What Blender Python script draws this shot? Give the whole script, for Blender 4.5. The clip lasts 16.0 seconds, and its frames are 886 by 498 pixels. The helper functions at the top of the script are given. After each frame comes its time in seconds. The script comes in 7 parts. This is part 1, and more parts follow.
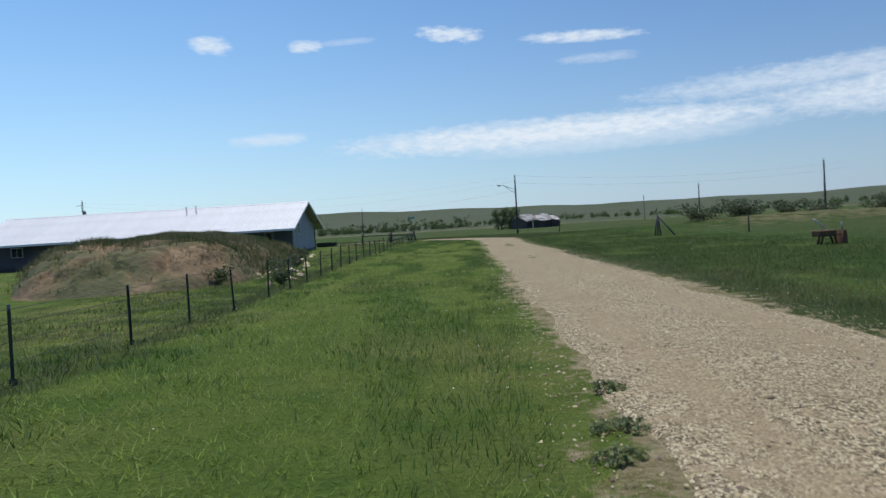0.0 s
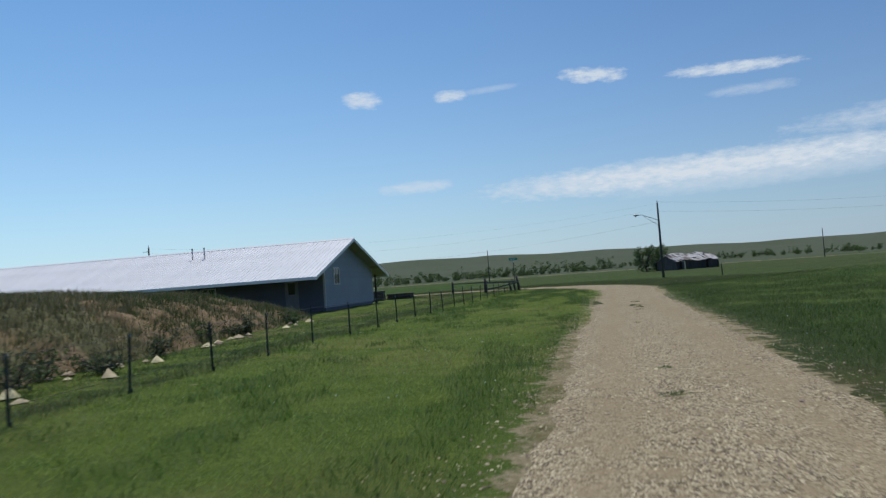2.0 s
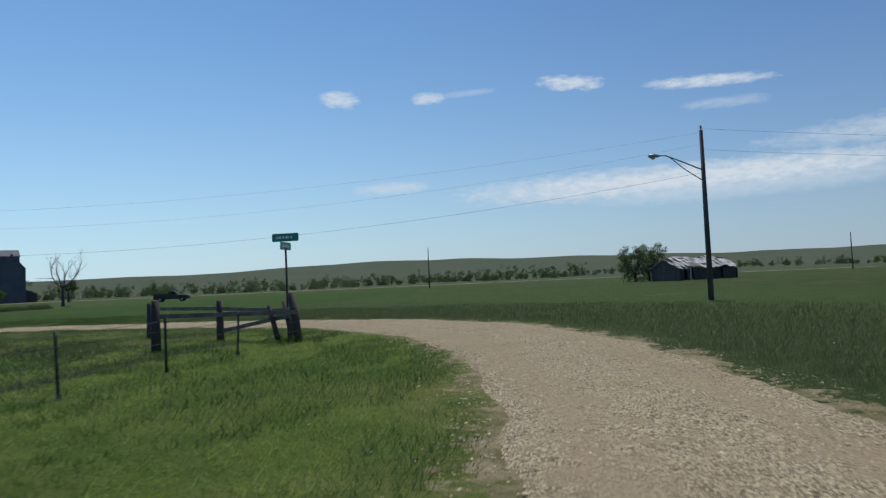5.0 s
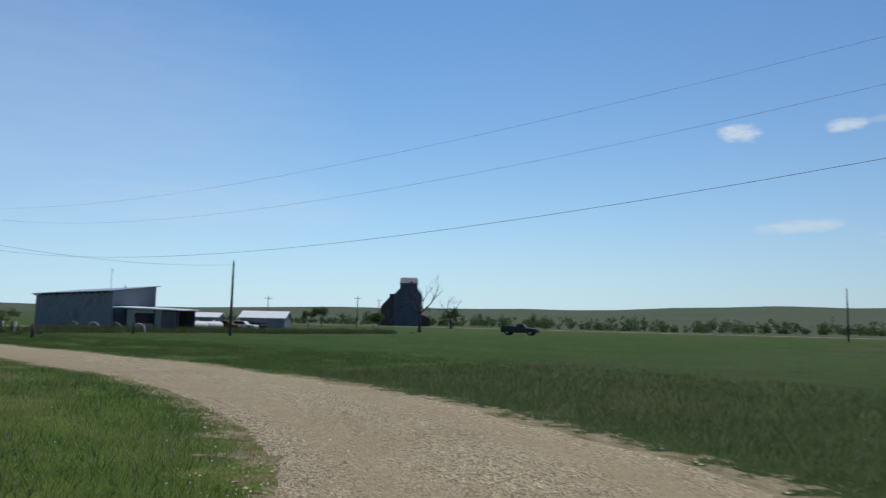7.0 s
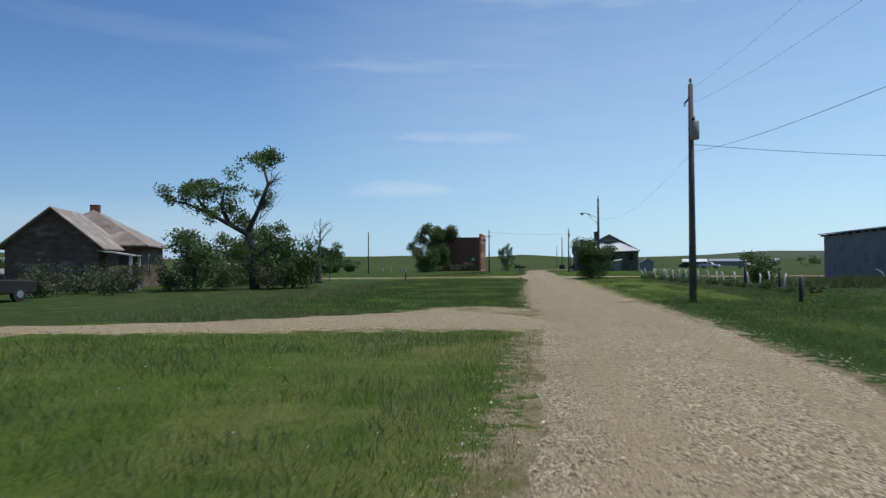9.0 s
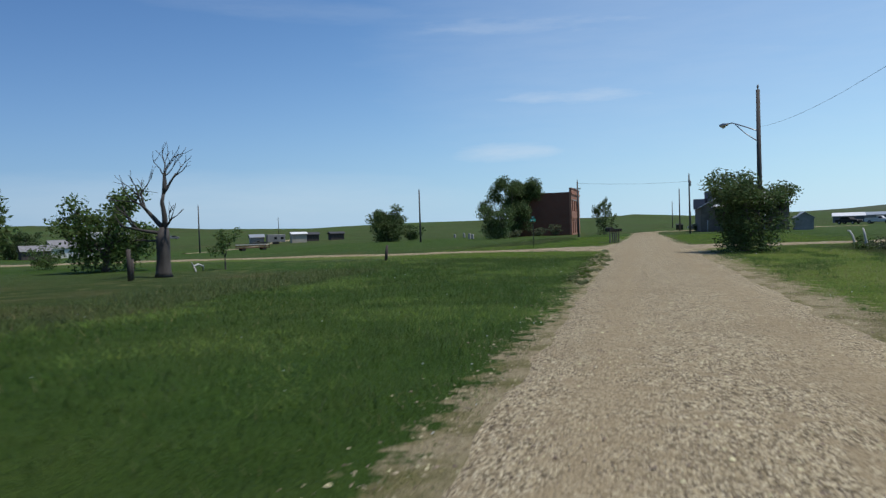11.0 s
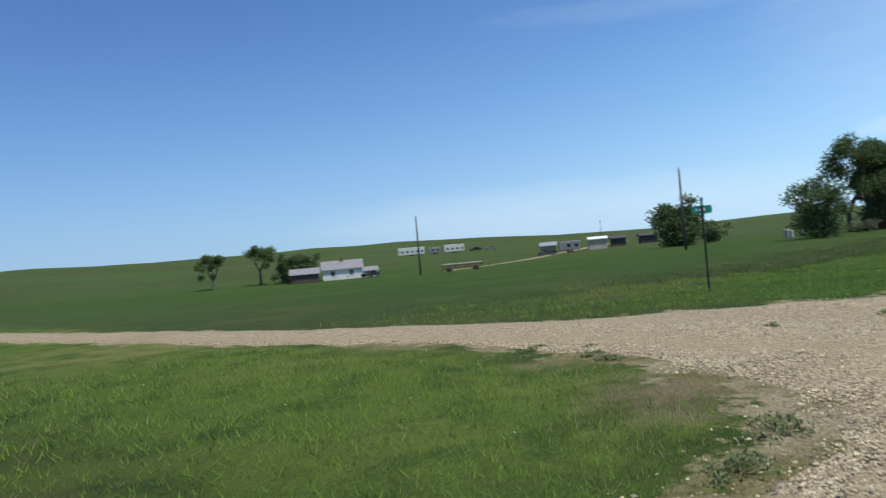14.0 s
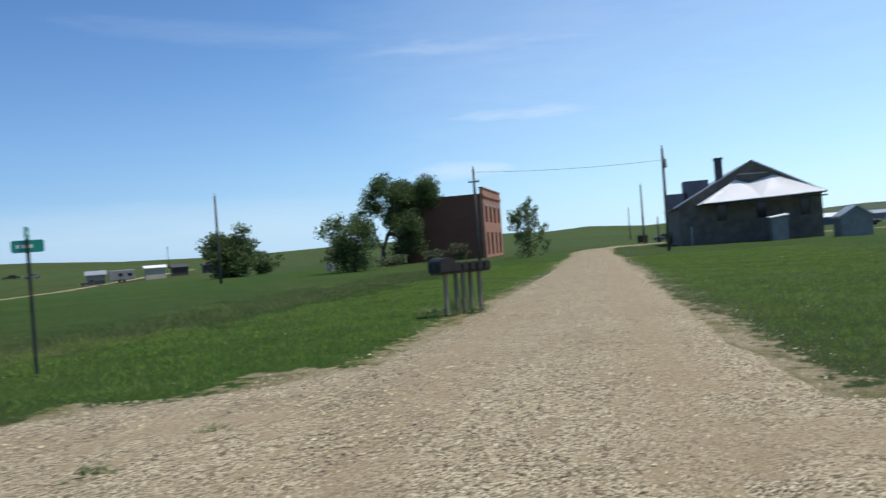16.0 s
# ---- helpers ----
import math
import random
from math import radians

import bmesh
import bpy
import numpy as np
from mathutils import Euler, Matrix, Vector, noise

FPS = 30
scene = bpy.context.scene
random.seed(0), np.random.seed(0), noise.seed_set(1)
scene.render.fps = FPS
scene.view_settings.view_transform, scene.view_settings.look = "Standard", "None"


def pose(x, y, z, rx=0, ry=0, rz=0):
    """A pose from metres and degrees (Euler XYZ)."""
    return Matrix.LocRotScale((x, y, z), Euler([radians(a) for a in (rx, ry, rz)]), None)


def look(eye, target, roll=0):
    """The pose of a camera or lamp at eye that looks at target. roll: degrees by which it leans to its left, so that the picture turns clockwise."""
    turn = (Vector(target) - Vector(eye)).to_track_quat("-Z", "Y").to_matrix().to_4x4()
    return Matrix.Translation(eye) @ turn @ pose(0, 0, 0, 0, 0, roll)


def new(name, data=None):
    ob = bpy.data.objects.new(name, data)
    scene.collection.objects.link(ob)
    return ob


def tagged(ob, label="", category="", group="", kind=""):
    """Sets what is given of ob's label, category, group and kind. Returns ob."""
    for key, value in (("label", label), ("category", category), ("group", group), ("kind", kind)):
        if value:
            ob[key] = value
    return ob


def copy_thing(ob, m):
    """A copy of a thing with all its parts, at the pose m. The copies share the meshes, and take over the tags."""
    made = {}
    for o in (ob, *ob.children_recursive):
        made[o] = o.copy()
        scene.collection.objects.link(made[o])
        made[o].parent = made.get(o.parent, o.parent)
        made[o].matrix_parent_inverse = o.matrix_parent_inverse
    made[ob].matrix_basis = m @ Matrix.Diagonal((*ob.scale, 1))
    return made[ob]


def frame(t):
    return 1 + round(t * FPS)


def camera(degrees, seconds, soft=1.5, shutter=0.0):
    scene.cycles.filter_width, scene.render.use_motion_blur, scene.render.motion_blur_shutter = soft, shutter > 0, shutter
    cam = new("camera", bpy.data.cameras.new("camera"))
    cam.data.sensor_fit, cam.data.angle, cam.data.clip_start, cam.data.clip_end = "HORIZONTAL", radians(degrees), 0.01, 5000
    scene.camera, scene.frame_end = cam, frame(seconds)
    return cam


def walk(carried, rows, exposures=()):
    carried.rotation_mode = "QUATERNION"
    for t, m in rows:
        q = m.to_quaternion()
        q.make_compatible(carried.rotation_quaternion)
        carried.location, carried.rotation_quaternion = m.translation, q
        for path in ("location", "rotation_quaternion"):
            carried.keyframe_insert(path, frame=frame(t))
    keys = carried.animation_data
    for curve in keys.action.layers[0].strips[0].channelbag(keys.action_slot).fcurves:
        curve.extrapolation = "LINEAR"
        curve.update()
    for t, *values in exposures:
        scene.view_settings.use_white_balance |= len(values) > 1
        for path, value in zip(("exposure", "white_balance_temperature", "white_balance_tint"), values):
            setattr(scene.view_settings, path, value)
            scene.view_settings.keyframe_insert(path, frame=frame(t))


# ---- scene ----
cam = camera(63.59, 16.0, soft=1.3, shutter=0.12)
PATH = [
    (0.0, look((0.00, 0.00, 1.802), (0.002, 19.990, 1.184), -3.52)),
    (0.5, look((1.13, 2.72, 1.776), (-1.991, 22.470, 2.255), 0.77)),
    (1.0, look((2.39, 8.70, 1.743), (-2.178, 28.160, 2.408), -3.44)),
    (1.5, look((3.06, 16.16, 1.728), (-1.224, 35.684, 2.340), -3.85)),
    (2.0, look((3.30, 24.36, 1.753), (-0.620, 43.951, 2.603), -4.23)),
    (2.5, look((3.52, 33.36, 1.738), (-0.119, 53.007, 2.705), -6.05)),
    (3.0, look((3.69, 42.63, 1.719), (0.464, 62.357, 2.382), -5.55)),
    (3.5, look((3.82, 51.63, 1.726), (0.619, 71.361, 2.321), -4.25)),
    (5.8, look((4.44, 85.86, 1.732), (0.895, 105.512, 2.920), -1.41)),
    (6.0, look((4.18, 88.22, 1.719), (-0.458, 107.631, 3.058), -1.70)),
    (6.5, look((2.53, 93.85, 1.747), (-5.670, 111.988, 3.623), -1.45)),
    (7.0, look((-0.44, 98.96, 1.747), (-13.163, 114.245, 3.829), 1.25)),
    (7.5, look((-4.91, 103.38, 1.752), (-21.898, 113.787, 3.503), 1.72)),
    (8.0, look((-10.83, 106.89, 1.753), (-30.078, 112.208, 2.905), 0.66)),
    (8.5, look((-18.03, 109.22, 1.752), (-37.989, 109.894, 2.811), 0.40)),
    (8.7, look((-21.09, 109.79, 1.743), (-41.041, 108.629, 2.597), 0.03)),
    (10.8, look((-59.95, 110.57, 1.746), (-79.094, 104.789, 1.382), -1.22)),
    (11.0, look((-63.62, 110.51, 1.745), (-82.739, 104.658, 1.205), -1.80)),
    (11.5, look((-72.72, 110.36, 1.786), (-91.766, 104.288, 1.208), -2.16)),
    (12.0, look((-80.88, 109.86, 1.759), (-99.947, 103.860, 1.231), -3.17)),
    (12.5, look((-88.46, 109.46, 1.727), (-107.523, 103.428, 1.083), -2.04)),
    (13.0, look((-94.94, 109.09, 1.632), (-113.961, 102.974, 0.787), -2.42)),
    (13.5, look((-100.58, 109.11, 1.720), (-118.372, 99.985, 1.293), -4.22)),
    (14.0, look((-104.94, 109.41, 1.753), (-118.800, 94.990, 1.862), -5.12)),
    (14.5, look((-107.78, 109.53, 1.750), (-116.521, 91.556, 2.523), -6.21)),
    (14.8, look((-109.20, 109.70, 1.737), (-115.920, 90.862, 1.749), -8.06)),
    (15.0, look((-109.92, 109.46, 1.751), (-117.637, 91.015, 1.342), -6.40)),
    (15.3, look((-111.04, 109.56, 1.761), (-123.457, 93.877, 1.504), -5.78)),
    (15.5, look((-111.64, 109.73, 1.770), (-127.047, 96.973, 1.805), -3.85)),
    (15.6, look((-112.06, 109.75, 1.770), (-128.690, 98.636, 1.712), -5.44)),
    (16.0, look((-113.39, 110.23, 1.761), (-132.835, 105.531, 1.698), -4.23)),
]
EXPOSURES = [(0.0, 0.1), (0.5, 0.06), (1.0, -0.14), (1.5, -0.08), (2.5, -0.14), (6.5, -0.16), (8.0, -0.04), (11.0, -0.03), (12.3, -0.1), (13.2, -0.03), (14.2, 0.36), (14.8, 0.26), (15.4, 0.46), (16.0, 0.3)]
walk(cam, PATH, exposures=EXPOSURES)

# ---- light ----
SUN_AZ, SUN_EL = radians(2), radians(68)      # to the left of +y, up
world = bpy.data.worlds.new("sky")
scene.world = world
world.use_nodes = True
wt = world.node_tree
wt.nodes.clear()


def wn(kind, **props):
    n = wt.nodes.new(kind)
    for k, v in props.items():
        if k == "op":
            n.operation = v
    return n


def wm(op, a, b=None, clamp=False):
    n = wt.nodes.new("ShaderNodeMath")
    n.operation = op
    n.use_clamp = clamp
    for i, v in enumerate((a, b)):
        if v is None:
            continue
        if isinstance(v, (int, float)):
            n.inputs[i].default_value = v
        else:
            wt.links.new(v, n.inputs[i])
    return n.outputs[0]


sky = wt.nodes.new("ShaderNodeTexSky")
sky.sky_type = "NISHITA"
sky.sun_disc = False
sky.sun_elevation = SUN_EL
sky.sun_rotation = -SUN_AZ
sky.altitude = 800
sky.air_density = 1.15
sky.dust_density = 0.25
sky.ozone_density = 2.2
tc = wt.nodes.new("ShaderNodeTexCoord")
sep = wt.nodes.new("ShaderNodeSeparateXYZ")
wt.links.new(tc.outputs["Generated"], sep.inputs[0])
w_az = wm("ARCTAN2", wm("MULTIPLY", sep.outputs[0], -1.0), sep.outputs[1])   # radians, left of +y
w_el = wm("ARCSINE", sep.outputs[2])


def sky_noise(sx, sy, detail, off, rough=0.55):
    """Noise over azimuth and height in the sky."""
    c = wt.nodes.new("ShaderNodeCombineXYZ")
    wt.links.new(wm("MULTIPLY", w_az, sx), c.inputs[0])
    wt.links.new(wm("MULTIPLY", w_el, sy), c.inputs[1])
    c.inputs[2].default_value = off
    n = wt.nodes.new("ShaderNodeTexNoise")
    n.inputs["Scale"].default_value = 1.0
    n.inputs["Detail"].default_value = detail
    n.inputs["Roughness"].default_value = rough
    wt.links.new(c.outputs[0], n.inputs["Vector"])
    return n.outputs[0]


puff = sky_noise(48, 125, 8, 0.0, 0.66)
wisp = sky_noise(9, 55, 7, 4.0, 0.62)


def cloud(az, el, half, thick, tilt, amount, ragged, grain=puff):
    """One cloud: azimuth and height in degrees, half length, half thickness, its slope, its density."""
    da = wm("SUBTRACT", w_az, radians(az))
    de = wm("SUBTRACT", wm("SUBTRACT", w_el, radians(el)), wm("MULTIPLY", da, tilt))
    r = wm("ADD", wm("POWER", wm("ABSOLUTE", wm("DIVIDE", da, radians(half))), 3.0),
           wm("POWER", wm("ABSOLUTE", wm("DIVIDE", de, radians(thick))), 2.0))
    edge = wm("ADD", wm("SUBTRACT", 1.0, r), wm("MULTIPLY", wm("SUBTRACT", grain, 0.5), ragged))
    return wm("MULTIPLY", wm("POWER", wm("MULTIPLY", edge, 0.95, True), 1.2), amount)


CLOUDS = [
    # azimuth, height, half length, half thickness, slope, density, ragged
    (17.0, 14.5, 1.7, 0.75, 0.02, 0.8, 2.6, puff),
    (9.9, 14.4, 1.5, 0.55, -0.05, 0.75, 2.4, puff),
    (6.6, 14.7, 2.6, 0.3, -0.05, 0.3, 1.6, puff),
    (-1.6, 14.9, 2.8, 0.65, 0.1, 0.85, 2.8, puff),
    (-11.8, 13.9, 5.0, 0.5, 0.05, 0.85, 2.4, puff),
    (-13.0, 12.2, 3.6, 0.45, 0.02, 0.35, 2.0, puff),
    (13.0, 7.5, 3.4, 0.55, -0.03, 0.55, 2.2, puff),
    (-10.0, 6.9, 19.0, 1.35, -0.015, 1.0, 1.8, puff),
    (-14.0, 6.3, 14.0, 1.3, -0.02, 0.6, 1.2, puff),
    (-31.0, 9.2, 17.0, 1.2, -0.02, 0.6, 2.0, puff),
    (-38.0, 7.6, 16.0, 1.8, -0.01, 0.85, 1.8, puff),
    (95.5, 10.0, 8.0, 0.75, 0.01, 0.34, 2.4, wisp),
    (97.5, 15.4, 13.0, 1.1, 0.03, 0.24, 2.4, wisp),
    (101.5, 6.0, 4.6, 0.9, 0.0, 0.36, 2.2, wisp),
    (86.0, 20.3, 14.0, 1.6, 0.03, 0.26, 2.4, wisp),
    (80.0, 12.1, 7.0, 0.8, 0.02, 0.22, 2.2, wisp),
    (118.0, 17.0, 14.0, 1.0, 0.04, 0.08, 2.0, wisp),
    (60.0, 9.0, 16.0, 3.0, 0.0, 0.2, 1.8, wisp),
    (74.0, 26.0, 12.0, 2.2, 0.1, 0.22, 2.2, wisp),
    (126.0, 2.6, 22.0, 2.6, 0.0, 0.22, 0.9, wisp),
    (80.0, 15.0, 34.0, 13.0, 0.0, 0.2, 0.7, wisp),
]
mask = None
for row in CLOUDS:
    one = cloud(*row)
    mask = one if mask is None else wm("MAXIMUM", mask, one)
mix = wt.nodes.new("ShaderNodeMix")
mix.data_type = "RGBA"
mix.inputs[7].default_value = (6.9, 7.7, 8.6, 1)
wt.links.new(mask, mix.inputs[0])
tint = wt.nodes.new("ShaderNodeMix")            # the clear high-plains blue
tint.data_type, tint.blend_type = "RGBA", "MULTIPLY"
tint.inputs[0].default_value = 1.0
tint.inputs[7].default_value = (0.67, 0.95, 1.21, 1)
wt.links.new(sky.outputs[0], tint.inputs[6])
haze = wt.nodes.new("ShaderNodeMix")            # pale air low over the land
haze.data_type = "RGBA"
haze.inputs[7].default_value = (5.4, 6.8, 8.4, 1)
wt.links.new(wm("MULTIPLY", wm("POWER", 2.718, wm("MULTIPLY", wm("ABSOLUTE", w_el), -1 / radians(8.0))), 0.92), haze.inputs[0])
wt.links.new(tint.outputs[2], haze.inputs[6])
away = wm("COSINE", wm("ADD", w_az, radians(10)))      # the air is warmer to the north
swing = wm("DIVIDE", wm("SUBTRACT", w_az, radians(55)), radians(65))
deep = wm("ADD", 0.6, wm("MULTIPLY", wm("POWER", 2.718, wm("MULTIPLY", wm("MULTIPLY", swing, swing), -1.0)), 0.62))
dim = wt.nodes.new("ShaderNodeMix")
dim.data_type, dim.blend_type = "RGBA", "MULTIPLY"
dim.inputs[0].default_value = 1.0
wt.links.new(haze.outputs[2], dim.inputs[6])
shade = wt.nodes.new("ShaderNodeCombineXYZ")
wt.links.new(wm("MULTIPLY", deep, wm("ADD", 0.92, wm("MULTIPLY", away, 0.08))), shade.inputs[0])
wt.links.new(deep, shade.inputs[1])
wt.links.new(wm("MULTIPLY", wm("POWER", deep, 0.8), wm("SUBTRACT", 1.02, wm("MULTIPLY", away, 0.07))), shade.inputs[2])
wt.links.new(shade.outputs[0], dim.inputs[7])
wt.links.new(dim.outputs[2], mix.inputs[6])
bg = wt.nodes.new("ShaderNodeBackground")
bg.inputs["Strength"].default_value = 0.1
out = wt.nodes.new("ShaderNodeOutputWorld")
wt.links.new(mix.outputs[2], bg.inputs[0])
wt.links.new(bg.outputs[0], out.inputs[0])

sun_data = bpy.data.lights.new("sun", "SUN")
sun_data.energy = 3.0
sun_data.angle = radians(0.53)
sun_data.color = (1.0, 0.95, 0.87)
sun = new("sun", sun_data)
sun.matrix_world = look((-math.sin(SUN_AZ) * math.cos(SUN_EL) * 50, math.cos(SUN_AZ) * math.cos(SUN_EL) * 50, math.sin(SUN_EL) * 50), (0, 0, 0))


# ---- materials ----
def material(name, low, high, scale=3.0, rough=0.8, metal=0.0, bump=0.3, fine=40.0, wear=None, wear_at=0.62, coords="Object", vary=0.0, stretch=(1, 1, 1), depth=0.02):
    """Two scales of variation, an optional third colour in patches, and fine relief."""
    m = bpy.data.materials.new(name)
    m.use_nodes = True
    t = m.node_tree
    b = t.nodes["Principled BSDF"]
    b.inputs["Roughness"].default_value = rough
    b.inputs["Metallic"].default_value = metal
    c = t.nodes.new("ShaderNodeTexCoord")
    mp = t.nodes.new("ShaderNodeMapping")
    mp.inputs["Scale"].default_value = stretch
    t.links.new(c.outputs[coords], mp.inputs[0])
    big, small = t.nodes.new("ShaderNodeTexNoise"), t.nodes.new("ShaderNodeTexNoise")
    big.inputs["Scale"].default_value, small.inputs["Scale"].default_value = scale, fine
    big.inputs["Detail"].default_value, small.inputs["Detail"].default_value = 4, 3
    for n in (big, small):
        t.links.new(mp.outputs[0], n.inputs["Vector"])
    add = t.nodes.new("ShaderNodeMath")
    add.operation = "MULTIPLY_ADD"
    t.links.new(small.outputs[0], add.inputs[0])
    add.inputs[1].default_value = 0.45
    t.links.new(big.outputs[0], add.inputs[2])
    ramp = t.nodes.new("ShaderNodeMapRange")
    ramp.inputs[1].default_value, ramp.inputs[2].default_value = 0.5, 0.95
    t.links.new(add.outputs[0], ramp.inputs[0])
    col = t.nodes.new("ShaderNodeMix")
    col.data_type = "RGBA"
    col.inputs[6].default_value, col.inputs[7].default_value = (*low, 1), (*high, 1)
    t.links.new(ramp.outputs[0], col.inputs[0])
    result = col.outputs[2]
    if wear:
        w = t.nodes.new("ShaderNodeTexNoise")
        w.inputs["Scale"].default_value, w.inputs["Detail"].default_value = scale * 0.45, 5
        t.links.new(mp.outputs[0], w.inputs["Vector"])
        wr = t.nodes.new("ShaderNodeMapRange")
        wr.inputs[1].default_value, wr.inputs[2].default_value = wear_at - 0.06, wear_at + 0.06
        t.links.new(w.outputs[0], wr.inputs[0])
        wc = t.nodes.new("ShaderNodeMix")
        wc.data_type = "RGBA"
        wc.inputs[7].default_value = (*wear, 1)
        t.links.new(wr.outputs[0], wc.inputs[0])
        t.links.new(result, wc.inputs[6])
        result = wc.outputs[2]
    if vary:
        info = t.nodes.new("ShaderNodeObjectInfo" if vary > 0 else "ShaderNodeNewGeometry")
        rnd = info.outputs["Random" if vary > 0 else "Random Per Island"]
        hs = t.nodes.new("ShaderNodeHueSaturation")
        mr = t.nodes.new("ShaderNodeMapRange")
        mr.inputs[3].default_value, mr.inputs[4].default_value = 1 - abs(vary), 1 + abs(vary)
        t.links.new(rnd, mr.inputs[0])
        t.links.new(mr.outputs[0], hs.inputs["Value"])
        mr2 = t.nodes.new("ShaderNodeMapRange")
        mr2.inputs[3].default_value, mr2.inputs[4].default_value = 0.5 - abs(vary) * 0.06, 0.5 + abs(vary) * 0.06
        t.links.new(rnd, mr2.inputs[0])
        t.links.new(mr2.outputs[0], hs.inputs["Hue"])
        t.links.new(result, hs.inputs["Color"])
        result = hs.outputs[0]
    t.links.new(result, b.inputs["Base Color"])
    if bump:
        bp = t.nodes.new("ShaderNodeBump")
        bp.inputs["Strength"].default_value, bp.inputs["Distance"].default_value = bump, depth
        t.links.new(add.outputs[0], bp.inputs["Height"])
        t.links.new(bp.outputs[0], b.inputs["Normal"])
    return m


def leafy(name, low, high, vary=0.35, through_light=0.25, sward=0.0):
    """Leaves and blades: each island its own shade, some light through them."""
    m = material(name, low, high, 1.2, 0.65, 0, 0, 8, vary=-vary)
    b = m.node_tree.nodes["Principled BSDF"]
    if sward:
        ge = m.node_tree.nodes.new("ShaderNodeNewGeometry")
        nm = m.node_tree.nodes.new("ShaderNodeMix")
        nm.data_type = "VECTOR"
        nm.inputs[0].default_value = sward
        m.node_tree.links.new(ge.outputs["Normal"], nm.inputs[4])
        nm.inputs[5].default_value = (0, 0, 1)
        un = m.node_tree.nodes.new("ShaderNodeVectorMath")
        un.operation = "NORMALIZE"
        m.node_tree.links.new(nm.outputs[1], un.inputs[0])
        m.node_tree.links.new(un.outputs[0], b.inputs["Normal"])
    b.inputs["Specular IOR Level"].default_value = 0.25
    tr = m.node_tree.nodes.new("ShaderNodeBsdfTranslucent")
    src = b.inputs["Base Color"].links[0].from_socket
    m.node_tree.links.new(src, tr.inputs[0])
    mx = m.node_tree.nodes.new("ShaderNodeMixShader")
    mx.inputs[0].default_value = through_light
    o = m.node_tree.nodes["Material Output"]
    m.node_tree.links.new(b.outputs[0], mx.inputs[1])
    m.node_tree.links.new(tr.outputs[0], mx.inputs[2])
    m.node_tree.links.new(mx.outputs[0], o.inputs[0])
    return m


M = {}
M["siding"] = material("blue_grey_siding", (0.21, 0.25, 0.31), (0.25, 0.29, 0.35), 0.6, 0.6, 0, 0.15, 30, vary=0.04)
# dark siding, also used where eave shade is put into a wall's colour
M["dark_or_shaded_siding"] = material("dark_or_shaded_siding", (0.10, 0.11, 0.14), (0.14, 0.15, 0.18), 0.8, 0.7, 0, 0.15, 30)
M["white_metal"] = material("white_roof_metal", (0.76, 0.77, 0.76), (0.87, 0.87, 0.86), 0.7, 0.5, 0, 0.05, 25, vary=0.03)
M["grey_metal"] = material("galvanised_metal", (0.36, 0.39, 0.42), (0.48, 0.50, 0.52), 0.5, 0.5, 0.5, 0.1, 20, (0.30, 0.25, 0.2), 0.68, vary=0.05)
M["blue_metal"] = material("blue_steel_siding", (0.19, 0.22, 0.255), (0.24, 0.27, 0.3), 0.5, 0.5, 0.1, 0.1, 20, vary=0.04)
M["elevator"] = material("dark_slate_cladding", (0.075, 0.085, 0.11), (0.125, 0.135, 0.165), 0.25, 0.7, 0.1, 0.2, 6, (0.15, 0.13, 0.12), 0.64)
M["steel"] = material("grey_steel", (0.33, 0.34, 0.35), (0.42, 0.43, 0.44), 2, 0.45, 0.7, 0.05)
M["dark_steel"] = material("dark_steel", (0.035, 0.045, 0.04), (0.06, 0.07, 0.06), 5, 0.6, 0.3, 0.1, wear=(0.12, 0.06, 0.03))
M["rust"] = material("rusted_iron", (0.11, 0.055, 0.03), (0.2, 0.1, 0.055), 6, 0.85, 0.2, 0.4)
M["black"] = material("black_enamel", (0.014, 0.013, 0.012), (0.024, 0.023, 0.021), 4, 0.75, 0, 0.05)
M["pole_wood"] = material("tarred_pole_wood", (0.065, 0.06, 0.058), (0.13, 0.12, 0.112), 3, 0.85, 0, 0.5, 50, stretch=(1, 1, 0.12))
M["old_wood"] = material("weathered_wood", (0.12, 0.10, 0.085), (0.25, 0.22, 0.19), 3, 0.9, 0, 0.5, 60, stretch=(1, 1, 0.15), vary=0.15)
M["dark_wood"] = material("dark_old_wood", (0.05, 0.042, 0.038), (0.11, 0.09, 0.08), 3, 0.9, 0, 0.5, 60, stretch=(1, 1, 0.2), vary=0.15)
M["brown_wood"] = material("reddish_brown_old_boards", (0.1, 0.062, 0.045), (0.2, 0.13, 0.095), 1.6, 0.9, 0, 0.5, 40, (0.26, 0.2, 0.16), 0.62, stretch=(1, 1, 3))
M["white_paint"] = material("white_paint", (0.7, 0.7, 0.68), (0.82, 0.82, 0.8), 2, 0.55, 0, 0.1, 30, (0.5, 0.48, 0.44), 0.66)
M["chalk_paint"] = material("peeling_white_paint", (0.45, 0.44, 0.42), (0.66, 0.65, 0.62), 2.5, 0.8, 0, 0.3, 40, (0.24, 0.2, 0.17), 0.55)
M["grey_boards"] = material("weathered_white_boards", (0.3, 0.29, 0.27), (0.5, 0.485, 0.45), 2.0, 0.85, 0, 0.4, 40, (0.16, 0.135, 0.115), 0.54, stretch=(1, 1, 3))
M["cream"] = material("cream_trim", (0.5, 0.49, 0.46), (0.6, 0.59, 0.56), 2, 0.6, 0, 0.1)
M["grey_paint"] = material("grey_paint", (0.2, 0.2, 0.2), (0.28, 0.28, 0.275), 1.5, 0.6, 0, 0.15, 30, (0.16, 0.14, 0.12), 0.64)
